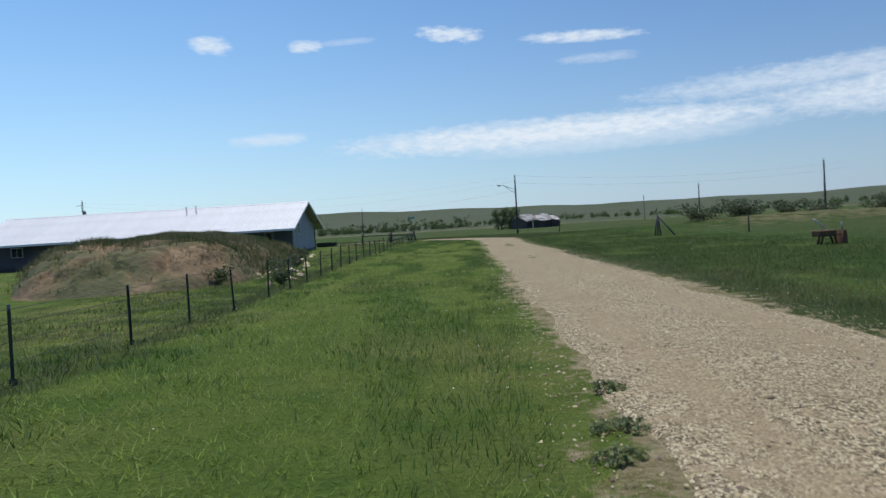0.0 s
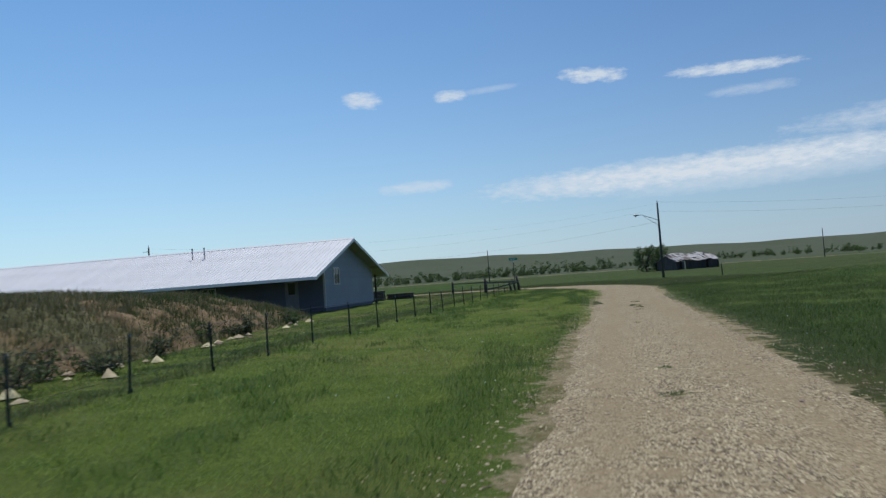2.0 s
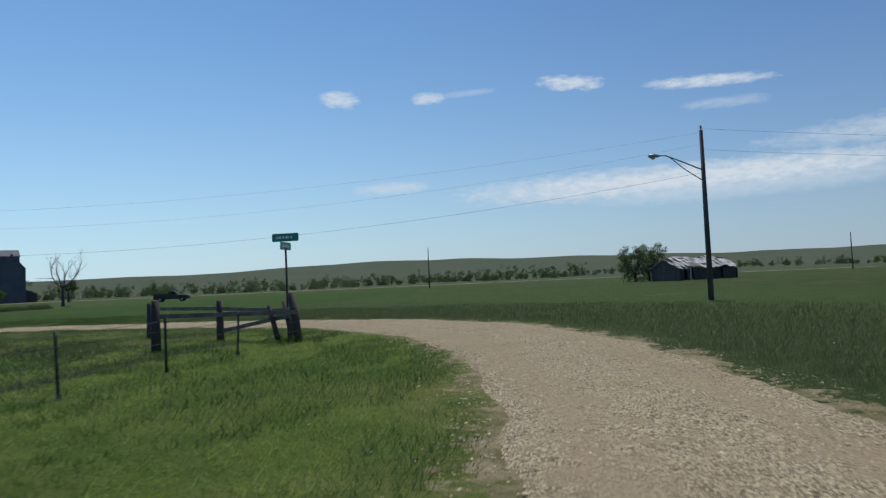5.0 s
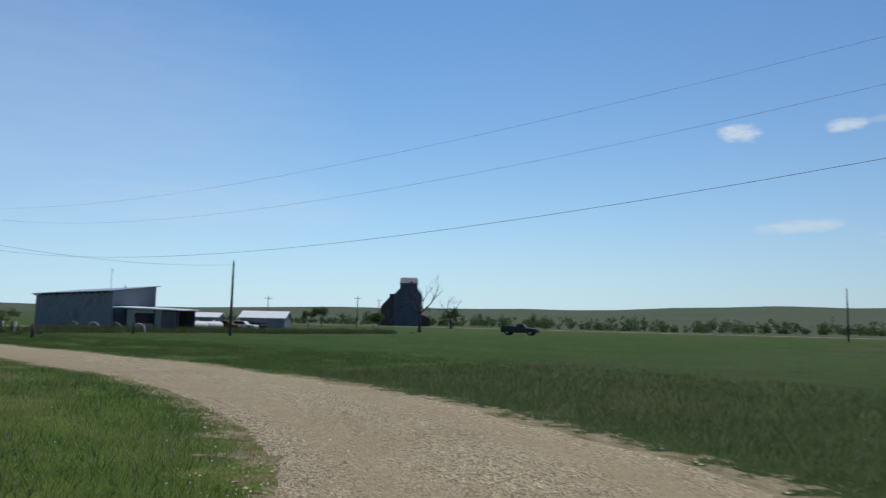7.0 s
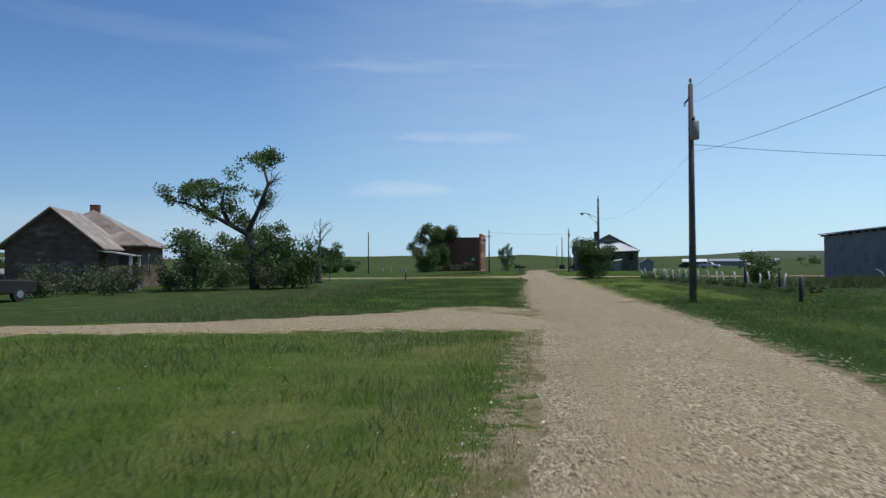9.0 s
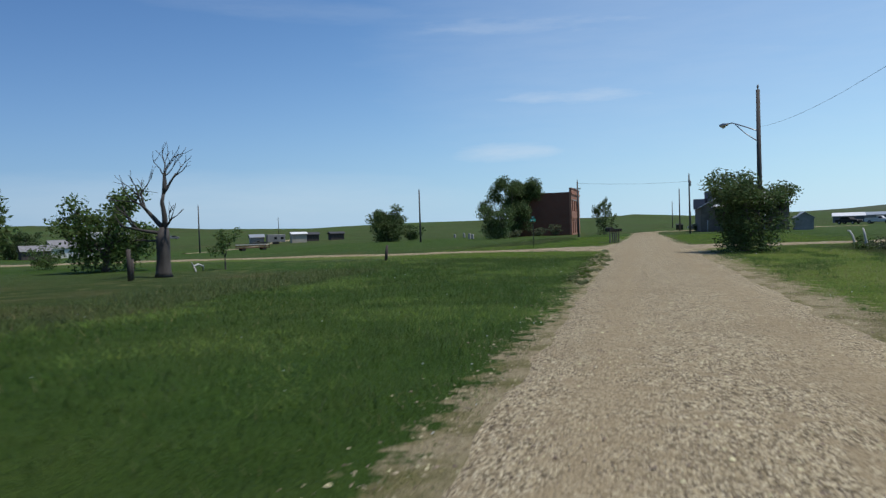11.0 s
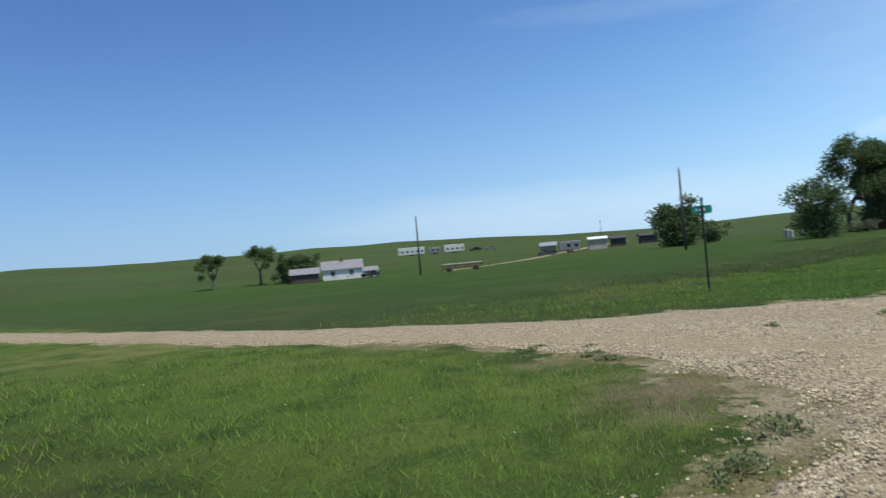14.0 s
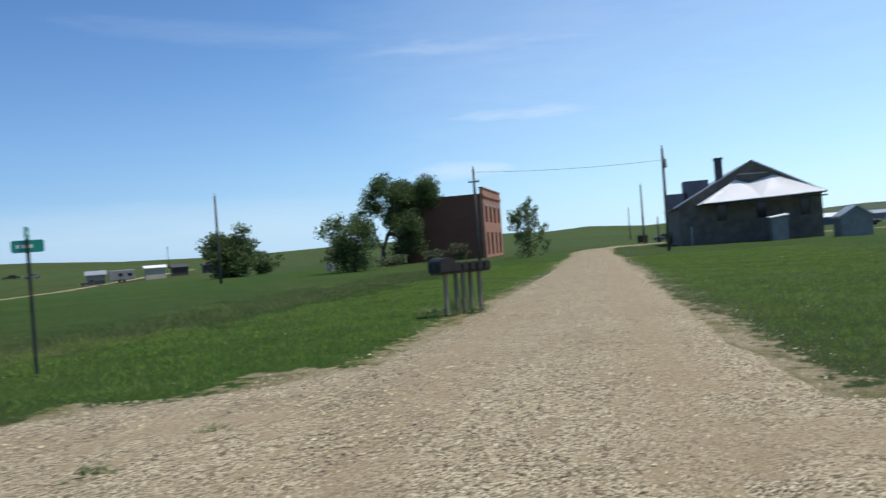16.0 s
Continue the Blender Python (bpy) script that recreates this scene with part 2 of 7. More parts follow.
M["shingle"] = material("weathered_shingles", (0.22, 0.18, 0.15), (0.36, 0.31, 0.27), 2.2, 0.95, 0, 0.6, 30, (0.42, 0.38, 0.34), 0.6, vary=0.2)
M["pale_roof"] = material("pale_broken_roofing", (0.48, 0.46, 0.43), (0.68, 0.66, 0.63), 1.3, 0.9, 0, 0.7, 12, (0.22, 0.18, 0.16), 0.56, vary=0.2)
M["grey_shingle"] = material("pale_grey_shingles", (0.2, 0.195, 0.2), (0.3, 0.29, 0.3), 1.5, 0.9, 0, 0.3, 20)
M["dark_roof"] = material("dark_roofing", (0.05, 0.05, 0.055), (0.09, 0.09, 0.095), 2, 0.85, 0, 0.3)
M["stone_wall"] = material("dark_block_wall", (0.115, 0.1, 0.085), (0.2, 0.175, 0.15), 1.2, 0.9, 0, 0.4, 14)
M["concrete"] = material("grey_concrete", (0.3, 0.29, 0.27), (0.42, 0.41, 0.39), 2, 0.9, 0, 0.3)
M["glass"] = material("dark_window_glass", (0.012, 0.016, 0.02), (0.02, 0.024, 0.03), 1, 0.06, 0, 0)
M["sign_green"] = material("green_sign_sheet", (0.01, 0.25, 0.19), (0.015, 0.3, 0.23), 3, 0.35, 0, 0.02)
M["sign_text"] = material("white_sign_sheet", (0.75, 0.78, 0.77), (0.8, 0.82, 0.82), 3, 0.4, 0, 0)
M["bark"] = material("grey_bark", (0.07, 0.058, 0.048), (0.15, 0.13, 0.11), 4, 0.95, 0, 0.9, 30, stretch=(1, 1, 0.25))
M["dead_bark"] = material("bare_dead_wood", (0.05, 0.043, 0.038), (0.1, 0.09, 0.08), 4, 0.9, 0, 0.6, 40, stretch=(1, 1, 0.25))
M["leaf_dark"] = leafy("dark_green_leaf", (0.07, 0.112, 0.04), (0.15, 0.205, 0.075), 0.4, 0.4)
M["leaf_mid"] = leafy("green_leaf", (0.075, 0.125, 0.035), (0.15, 0.21, 0.065), 0.4, 0.4)
M["leaf_grey"] = leafy("grey_green_leaf", (0.1, 0.12, 0.065), (0.17, 0.19, 0.1), 0.35, 0.35)
M["leaf_weed"] = leafy("grey_green_weed_leaf", (0.17, 0.21, 0.09), (0.27, 0.31, 0.14), 0.3, 0.45, 0.6)
M["grass_lush"] = leafy("lush_grass_blade", (0.041, 0.09, 0.012), (0.074, 0.133, 0.021), 0.2, 0.3, 0.7)
M["grass_mown"] = leafy("mown_grass_blade", (0.15, 0.24, 0.036), (0.24, 0.32, 0.065), 0.2, 0.35, 0.7)
M["grass_tuft"] = leafy("tufted_grass_blade", (0.045, 0.108, 0.016), (0.078, 0.155, 0.026), 0.2, 0.35, 0.7)
M["grass_pale"] = leafy("pale_green_grass_blade", (0.1, 0.175, 0.032), (0.17, 0.245, 0.055), 0.25, 0.35, 0.7)
M["grass_corner"] = leafy("bright_grass_blade", (0.112, 0.208, 0.022), (0.185, 0.292, 0.042), 0.2, 0.35, 0.7)
M["grass_lawn"] = leafy("olive_lawn_blade", (0.105, 0.15, 0.036), (0.18, 0.21, 0.063), 0.2, 0.35, 0.7)
M["grass_rough"] = leafy("rough_grass_blade", (0.075, 0.118, 0.03), (0.14, 0.175, 0.055), 0.25, 0.35, 0.6)
M["grass_dry"] = leafy("dry_grass_stalk", (0.22, 0.2, 0.09), (0.33, 0.29, 0.14), 0.25, 0.3, 0.6)
M["dirt"] = material("bare_dirt", (0.15, 0.1, 0.05), (0.32, 0.225, 0.122), 0.7, 0.95, 0, 0.9, 5, (0.115, 0.115, 0.045), 0.5, depth=0.15)
M["stone"] = material("gravel_stone", (0.19, 0.15, 0.092), (0.54, 0.45, 0.3), 3, 0.9, 0, 0.2, 40, vary=-0.6)
M["rubber"] = material("black_rubber", (0.02, 0.02, 0.02), (0.035, 0.035, 0.035), 4, 0.9, 0, 0.2)
M["wire"] = material("dark_wire", (0.05, 0.05, 0.055), (0.08, 0.08, 0.085), 2, 0.6, 0.3, 0)
M["car_grey"] = material("faded_grey_car_paint", (0.12, 0.13, 0.14), (0.18, 0.19, 0.2), 1, 0.4, 0.2, 0, wear=(0.16, 0.09, 0.06))
M["car_white"] = material("faded_white_car_paint", (0.55, 0.55, 0.54), (0.68, 0.68, 0.67), 1, 0.45, 0, 0, wear=(0.35, 0.3, 0.26), wear_at=0.66)
M["tan_paint"] = material("tan_paint", (0.4, 0.36, 0.29), (0.5, 0.46, 0.38), 1, 0.7, 0, 0.1)


def brick_material():
    m = material("red_brick", (0.155, 0.052, 0.033), (0.235, 0.085, 0.05), 0.7, 0.9, 0, 0.3, 12)
    t = m.node_tree
    b = t.nodes["Principled BSDF"]
    src = b.inputs["Base Color"].links[0].from_socket
    br = t.nodes.new("ShaderNodeTexBrick")
    c = t.nodes.new("ShaderNodeTexCoord")
    mp = t.nodes.new("ShaderNodeMapping")
    mp.inputs["Rotation"].default_value = (radians(90), 0, radians(35))
    t.links.new(c.outputs["Object"], mp.inputs[0])
    t.links.new(mp.outputs[0], br.inputs["Vector"])
    br.inputs["Scale"].default_value = 1.0
    br.inputs["Brick Width"].default_value, br.inputs["Row Height"].default_value = 0.22, 0.075
    br.inputs["Mortar Size"].default_value = 0.008
    br.inputs["Mortar"].default_value = (0.17, 0.11, 0.085, 1)
    t.links.new(src, br.inputs["Color1"])
    br.inputs["Color2"].default_value = (0.19, 0.067, 0.04, 1)
    t.links.new(br.outputs[0], b.inputs["Base Color"])
    return m


M["brick"] = brick_material()
# lighter orange copy of the brick: sunlight on the front put into its colour
M["brick_front"] = material("sunlit_front_brick", (0.36, 0.16, 0.1), (0.46, 0.23, 0.15), 0.8, 0.9, 0, 0.3, 14)


def ground_material():
    """Prairie: vegetation zones come from the sheet's own attribute: r mown, g lush, b dry; the rest rough grass."""
    m = bpy.data.materials.new("prairie_ground")
    m.use_nodes = True
    t = m.node_tree
    b = t.nodes["Principled BSDF"]
    b.inputs["Roughness"].default_value = 0.95
    b.inputs["Specular IOR Level"].default_value = 0.1
    c = t.nodes.new("ShaderNodeTexCoord")

    def noise_at(s, d=4, r=0.55):
        n = t.nodes.new("ShaderNodeTexNoise")
        n.inputs["Scale"].default_value, n.inputs["Detail"].default_value, n.inputs["Roughness"].default_value = s, d, r
        t.links.new(c.outputs["Object"], n.inputs["Vector"])
        return n.outputs[0]

    def mixed(f, a, bb):
        x = t.nodes.new("ShaderNodeMix")
        x.data_type = "RGBA"
        for i, v in ((0, f), (6, a), (7, bb)):
            if isinstance(v, tuple):
                x.inputs[i].default_value = (*v, 1)
            else:
                t.links.new(v, x.inputs[i])
        return x.outputs[2]

    def between(v, lo, hi, to0=0.0, to1=1.0):
        x = t.nodes.new("ShaderNodeMapRange")
        x.inputs[1].default_value, x.inputs[2].default_value, x.inputs[3].default_value, x.inputs[4].default_value = lo, hi, to0, to1
        t.links.new(v, x.inputs[0])
        return x.outputs[0]

    def math(op, a, bb):
        x = t.nodes.new("ShaderNodeMath")
        x.operation = op
        for i, v in ((0, a), (1, bb)):
            if isinstance(v, (int, float)):
                x.inputs[i].default_value = v
            else:
                t.links.new(v, x.inputs[i])
        return x.outputs[0]

    fine, mid, wide, vast = noise_at(14, 5, 0.7), noise_at(0.9, 5, 0.6), noise_at(0.16, 4), noise_at(0.012, 4)
    tuft = between(math("ADD", math("MULTIPLY", fine, 0.6), math("MULTIPLY", mid, 0.6)), 0.42, 0.78)
    rough = mixed(tuft, (0.034, 0.06, 0.014), (0.077, 0.104, 0.03))
    rough = mixed(between(wide, 0.5, 0.68), rough, (0.1, 0.1, 0.038))
    rough = mixed(between(vast, 0.45, 0.6), rough, mixed(tuft, (0.04, 0.078, 0.017), (0.086, 0.125, 0.034)))
    place = t.nodes.new("ShaderNodeSeparateXYZ")
    t.links.new(c.outputs["Object"], place.inputs[0])
    far_haze = math("MULTIPLY", between(place.outputs[1], 330.0, 480.0), between(vast, 0.3, 0.6, 0.55, 0.95))     # distance haze painted into the far northern hills as grey-green
    rough = mixed(far_haze, rough, mixed(tuft, (0.065, 0.08, 0.05), (0.12, 0.135, 0.09)))
    mown = mixed(tuft, (0.065, 0.12, 0.018), (0.155, 0.21, 0.04))
    mown = mixed(between(wide, 0.48, 0.62), mown, mixed(tuft, (0.13, 0.15, 0.035), (0.25, 0.26, 0.08)))
    mown = mixed(between(noise_at(0.32, 5, 0.6), 0.52, 0.64), mown, mixed(tuft, (0.055, 0.11, 0.015), (0.125, 0.19, 0.032)))
    lush = mixed(tuft, (0.029, 0.065, 0.008), (0.059, 0.112, 0.018))
    lush = mixed(between(wide, 0.42, 0.62), lush, mixed(tuft, (0.039, 0.077, 0.011), (0.082, 0.122, 0.025)))
    dry = mixed(tuft, (0.15, 0.125, 0.06), (0.27, 0.225, 0.12))
    at = t.nodes.new("ShaderNodeAttribute")
    at.attribute_name = "zone"
    sp = t.nodes.new("ShaderNodeSeparateColor")
    t.links.new(at.outputs["Color"], sp.inputs[0])
    wob = math("MULTIPLY", math("SUBTRACT", mid, 0.5), 0.9)

    def zone(i):
        return between(math("ADD", sp.outputs[i], wob), 0.35, 0.65)

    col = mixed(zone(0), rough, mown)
    col = mixed(zone(1), col, lush)
    col = mixed(zone(2), col, dry)
    verge = mixed(between(fine, 0.35, 0.7), (0.33, 0.265, 0.15), (0.5, 0.42, 0.26))
    verge = mixed(between(mid, 0.45, 0.6), verge, mixed(tuft, (0.12, 0.12, 0.04), (0.26, 0.23, 0.1)))
    crumb = math("MULTIPLY", math("SUBTRACT", noise_at(2.6, 4, 0.65), 0.5), 2.2)
    col = mixed(between(math("ADD", at.outputs["Alpha"], crumb), 0.42, 0.66), col, verge)
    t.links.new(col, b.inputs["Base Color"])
    bp = t.nodes.new("ShaderNodeBump")
    bp.inputs["Strength"].default_value, bp.inputs["Distance"].default_value = 0.9, 0.12
    t.links.new(math("ADD", fine, math("MULTIPLY", mid, 2.0)), bp.inputs["Height"])
    t.links.new(bp.outputs[0], b.inputs["Normal"])
    return m


def gravel_material():
    m = bpy.data.materials.new("pale_gravel")
    m.use_nodes = True
    t = m.node_tree
    b = t.nodes["Principled BSDF"]
    b.inputs["Roughness"].default_value = 0.95
    b.inputs["Specular IOR Level"].default_value = 0.15
    c = t.nodes.new("ShaderNodeTexCoord")
    vor = t.nodes.new("ShaderNodeTexVoronoi")
    vor.inputs["Scale"].default_value = 30
    vor2 = t.nodes.new("ShaderNodeTexVoronoi")
    vor2.inputs["Scale"].default_value = 52
    big, mid = t.nodes.new("ShaderNodeTexNoise"), t.nodes.new("ShaderNodeTexNoise")
    big.inputs["Scale"].default_value, big.inputs["Detail"].default_value = 0.35, 4
    mid.inputs["Scale"].default_value, mid.inputs["Detail"].default_value = 3.0, 5
    for n in (vor, vor2, big, mid):
        t.links.new(c.outputs["Object"], n.inputs["Vector"])
    sp = t.nodes.new("ShaderNodeSeparateColor")
    t.links.new(vor.outputs["Color"], sp.inputs[0])
    sp2 = t.nodes.new("ShaderNodeSeparateColor")
    t.links.new(vor2.outputs["Color"], sp2.inputs[0])

    def mixed(f, a, bb):
        x = t.nodes.new("ShaderNodeMix")
        x.data_type = "RGBA"
        for i, v in ((0, f), (6, a), (7, bb)):
            if isinstance(v, tuple):
                x.inputs[i].default_value = (*v, 1)
            elif isinstance(v, float):
                x.inputs[i].default_value = v
            else:
                t.links.new(v, x.inputs[i])
        return x.outputs[2]

    def between(v, lo, hi):
        x = t.nodes.new("ShaderNodeMapRange")
        x.inputs[1].default_value, x.inputs[2].default_value = lo, hi
        t.links.new(v, x.inputs[0])
        return x.outputs[0]

    at = t.nodes.new("ShaderNodeAttribute")
    at.attribute_name = "rut"
    lane = t.nodes.new("ShaderNodeSeparateColor")
    t.links.new(at.outputs["Color"], lane.inputs[0])

    def plus(op, a, bb):
        x = t.nodes.new("ShaderNodeMath")
        x.operation = op
        for i, v in ((0, a), (1, bb)):
            if isinstance(v, float):
                x.inputs[i].default_value = v
            else:
                t.links.new(v, x.inputs[i])
        return x.outputs[0]

    worn = between(plus("ADD", lane.outputs[0], plus("MULTIPLY", plus("SUBTRACT", mid.outputs[0], 0.5), 1.6)), 0.35, 1.0)
    col = mixed(sp.outputs[0], (0.065, 0.049, 0.028), (0.46, 0.37, 0.22))
    col = mixed(between(sp2.outputs[1], 0.66, 0.84), col, (0.63, 0.54, 0.36))
    col = mixed(between(sp2.outputs[2], 0.86, 0.98), col, (0.12, 0.09, 0.07))
    soil = mixed(mid.outputs[0], (0.225, 0.17, 0.097), (0.352, 0.278, 0.166))
    col = mixed(between(mid.outputs[0], 0.54, 0.72), col, soil)
    col = mixed(between(big.outputs[0], 0.5, 0.72), col, mixed(0.5, col, (0.25, 0.193, 0.113)))
    col = mixed(plus("MULTIPLY", worn, 0.7), col, mixed(sp2.outputs[0], (0.25, 0.192, 0.111), (0.395, 0.315, 0.19)))
    t.links.new(col, b.inputs["Base Color"])
    bp = t.nodes.new("ShaderNodeBump")
    bp.inputs["Strength"].default_value, bp.inputs["Distance"].default_value = 0.55, 0.03
    ad = t.nodes.new("ShaderNodeMath")
    ad.operation = "ADD"
    t.links.new(vor.outputs["Distance"], ad.inputs[0])
    t.links.new(plus("MULTIPLY", mid.outputs[0], 0.35), ad.inputs[1])
    t.links.new(ad.outputs[0], bp.inputs["Height"])
    bp.invert = True
    t.links.new(bp.outputs[0], b.inputs["Normal"])
    return m


M["ground"] = ground_material()
M["gravel"] = gravel_material()


# ---- mesh helpers ----
def mesh_of(name, bm, mat):
    me = bpy.data.meshes.new(name)
    bm.normal_update()
    bm.to_mesh(me)
    bm.free()
    me.materials.append(mat)
    return me


def part(name, bm, mat, parent=None, label=""):
    """One bmesh as one mesh object, under a thing or a part."""
    ob = new(name, mesh_of(name, bm, mat))
    if parent is not None:
        ob.parent = parent
    if label:
        ob["label"] = label
    return ob


def raw(name, verts, faces, mat, parent=None, smooth=False):
    """A mesh from arrays, for very many pieces."""
    me = bpy.data.meshes.new(name)
    me.vertices.add(len(verts))
    me.vertices.foreach_set("co", np.asarray(verts, np.float32).ravel())
    f = np.asarray(faces, np.int32)
    n, k = f.shape
    me.loops.add(n * k)
    me.loops.foreach_set("vertex_index", f.ravel())
    me.polygons.add(n)
    me.polygons.foreach_set("loop_start", np.arange(0, n * k, k, dtype=np.int32))
    if smooth:
        me.polygons.foreach_set("use_smooth", np.ones(n, bool))
    me.update()
    me.validate()
    me.materials.append(mat)
    ob = new(name, me)
    if parent is not None:
        ob.parent = parent
    return ob


def thing(name, at, label, category, group="", turn=0.0, kind=""):
    """The Empty at a thing's base, under which its parts stand."""
    e = new(name)
    e.empty_display_size = 0.2
    e.matrix_world = pose(*at, 0, 0, turn)
    return tagged(e, label, category, group, kind)


def box(bm, a, b, bevel=0.0):
    """A box between two corners."""
    a, b = Vector(a), Vector(b)
    r = bmesh.ops.create_cube(bm, size=1.0, matrix=Matrix.LocRotScale((a + b) / 2, None, b - a))
    if bevel:
        es = list({e for v in r["verts"] for e in v.link_edges})
        bmesh.ops.bevel(bm, geom=es, offset=bevel, segments=1, affect="EDGES")
    return bm


def beam(bm, a, b, w, h, roll=0.0):
    """A square bar from a to b."""
    a, b = Vector(a), Vector(b)
    d = b - a
    q = d.to_track_quat("Z", "Y").to_matrix().to_4x4()
    bmesh.ops.create_cube(bm, size=1.0, matrix=Matrix.Translation((a + b) / 2) @ q @ pose(0, 0, 0, 0, 0, roll) @ Matrix.Diagonal((w, h, d.length, 1)))
    return bm


def tube(bm, points, radii, sides=8, cap=True):
    """A round bar through points, with a radius at each."""
    pts = [Vector(p) for p in points]
    rings, q, last = [], None, None
    for i, p in enumerate(pts):
        d = (pts[min(i + 1, len(pts) - 1)] - pts[max(i - 1, 0)]).normalized()
        q = d.to_track_quat("Z", "Y") if q is None else last.rotation_difference(d) @ q      # carried along, so that the bar does not twist
        last = d
        r = radii[i] if isinstance(radii, (list, tuple)) else radii
        rings.append([bm.verts.new(p + q @ Vector((r * math.cos(k * math.tau / sides), r * math.sin(k * math.tau / sides), 0))) for k in range(sides)])
    for a, b in zip(rings, rings[1:]):
        for k in range(sides):
            f = bm.faces.new((a[k], a[(k + 1) % sides], b[(k + 1) % sides], b[k]))
            f.smooth = True
    if cap:
        bm.faces.new(rings[0][::-1])
        bm.faces.new(rings[-1])
    return bm


def prism(bm, outline, axis, lo, hi):
    """An outline in the plane across axis ('x' or 'y'), drawn out from lo to hi."""
    def at(u, v, w):
        return (w, u, v) if axis == "x" else (u, w, v)
    a = [bm.verts.new(at(u, v, lo)) for u, v in outline]
    b = [bm.verts.new(at(u, v, hi)) for u, v in outline]
    n = len(a)
    for i in range(n):
        bm.faces.new((a[i], a[(i + 1) % n], b[(i + 1) % n], b[i]))
    bm.faces.new(a[::-1])
    bm.faces.new(b)
    bmesh.ops.recalc_face_normals(bm, faces=bm.faces)
    return bm


def slab(bm, corners, thick):
    """A flat plate through four or three corners, thick downward."""
    top = [bm.verts.new(Vector(c)) for c in corners]
    low = [bm.verts.new(Vector(c) - Vector((0, 0, thick))) for c in corners]
    n = len(top)
    bm.faces.new(top)
    bm.faces.new(low[::-1])
    for i in range(n):
        bm.faces.new((low[i], low[(i + 1) % n], top[(i + 1) % n], top[i]))
    bmesh.ops.recalc_face_normals(bm, faces=bm.faces)
    return bm


def value_noise(x, y, seed=0):
    """Smooth noise from 0 to 1 over the plan."""
    x, y = np.asarray(x, float), np.asarray(y, float)
    tab = np.random.default_rng(seed).random((256, 256))
    i, j = np.floor(x).astype(int), np.floor(y).astype(int)
    u, v = x - i, y - j
    u, v = u * u * (3 - 2 * u), v * v * (3 - 2 * v)
    a, b, c, d = tab[i % 256, j % 256], tab[(i + 1) % 256, j % 256], tab[i % 256, (j + 1) % 256], tab[(i + 1) % 256, (j + 1) % 256]
    return (a * (1 - u) + b * u) * (1 - v) + (c * (1 - u) + d * u) * v


def fractal(x, y, seed=0, n=4):
    """Several octaves of it, about 0.5."""
    return sum(0.5 ** k * value_noise(np.asarray(x) * 2 ** k, np.asarray(y) * 2 ** k, seed + k) for k in range(n)) / sum(0.5 ** k for k in range(n))


# ---- the land ----
# azimuth left of +y, height of the skyline in degrees, its distance, where the rise begins
SKYLINE = np.array([(-180, 0.85, 700, 200), (-172, 0.8, 700, 200), (-150, 0.9, 900, 250), (-60, 1.0, 1400, 420), (-30, 1.0, 1500, 430), (-20, 1.12, 1500, 430),
                    (-10, 1.33, 1500, 430), (-3, 1.45, 1500, 430), (5, 1.83, 1500, 430), (10, 1.88, 1500, 430), (15, 1.68, 1500, 430), (22, 1.45, 1500, 430),
                    (31, 1.3, 1500, 450), (48, 1.22, 1500, 450), (58, 0.85, 1700, 500), (72, 0.85, 1800, 600), (82, 0.45, 1800, 600), (92, 0.62, 900, 260),
                    (103, 0.62, 800, 240), (112, 0.42, 800, 240), (122, 0.6, 750, 240), (133, 0.95, 700, 230), (147, 1.15, 650, 210), (157, 1.35, 620, 200),
                    (163, 1.45, 600, 190), (169, 1.0, 620, 190), (176, 0.85, 680, 200), (180, 0.85, 700, 200)])
CENTRE = (-70.0, 95.0)


def land(x, y):
    """The height of the ground."""
    x, y = np.asarray(x, float), np.asarray(y, float)
    dx, dy = x - CENTRE[0], y - CENTRE[1]
    d, az = np.hypot(dx, dy), np.degrees(np.arctan2(-dx, dy))
    el, far, begin = (np.interp(az, SKYLINE[:, 0], SKYLINE[:, k]) for k in (1, 2, 3))
    rise = np.clip((d - begin) / (far - begin), 0, 1)
    top = far * np.tan(np.radians(el)) + 1.75
    z = top * rise ** 1.35 * (1 - 0.25 * np.clip((d - far) / 2500, 0, 1))
    z = z - 2.3 * np.exp(-(((x + 195) / 75) ** 2 + ((y + 15) / 60) ** 2))
    z = z + np.clip((d - 260) / 400, 0, 1) * 2.2 * (np.sin(x * 0.011 + 1) * np.sin(y * 0.013) + 0.5 * np.sin(x * 0.031 + y * 0.021))
    z = z + 1.1 * np.exp(-(((x - 40) / 22) ** 2 + ((y - 78) / 7) ** 2)) + 0.9 * np.exp(-(((x - 62) / 12) ** 2 + ((y - 66) / 8) ** 2))
    z = z + 0.12 * np.clip((-1 - x) / 4, 0, 1) * np.clip((x + 30) / 15, 0, 1) * np.clip((y - 30) / 10, 0, 1) * np.clip((100 - y) / 6, 0, 1)
    near = 0.025 * (np.sin(x * 1.9 + np.sin(y * 0.7)) * np.sin(y * 1.6 + 1.3) + np.sin(x * 0.61 + 2) * np.sin(y * 0.53))
    return z + near


def land1(x, y):
    return float(land(x, y))


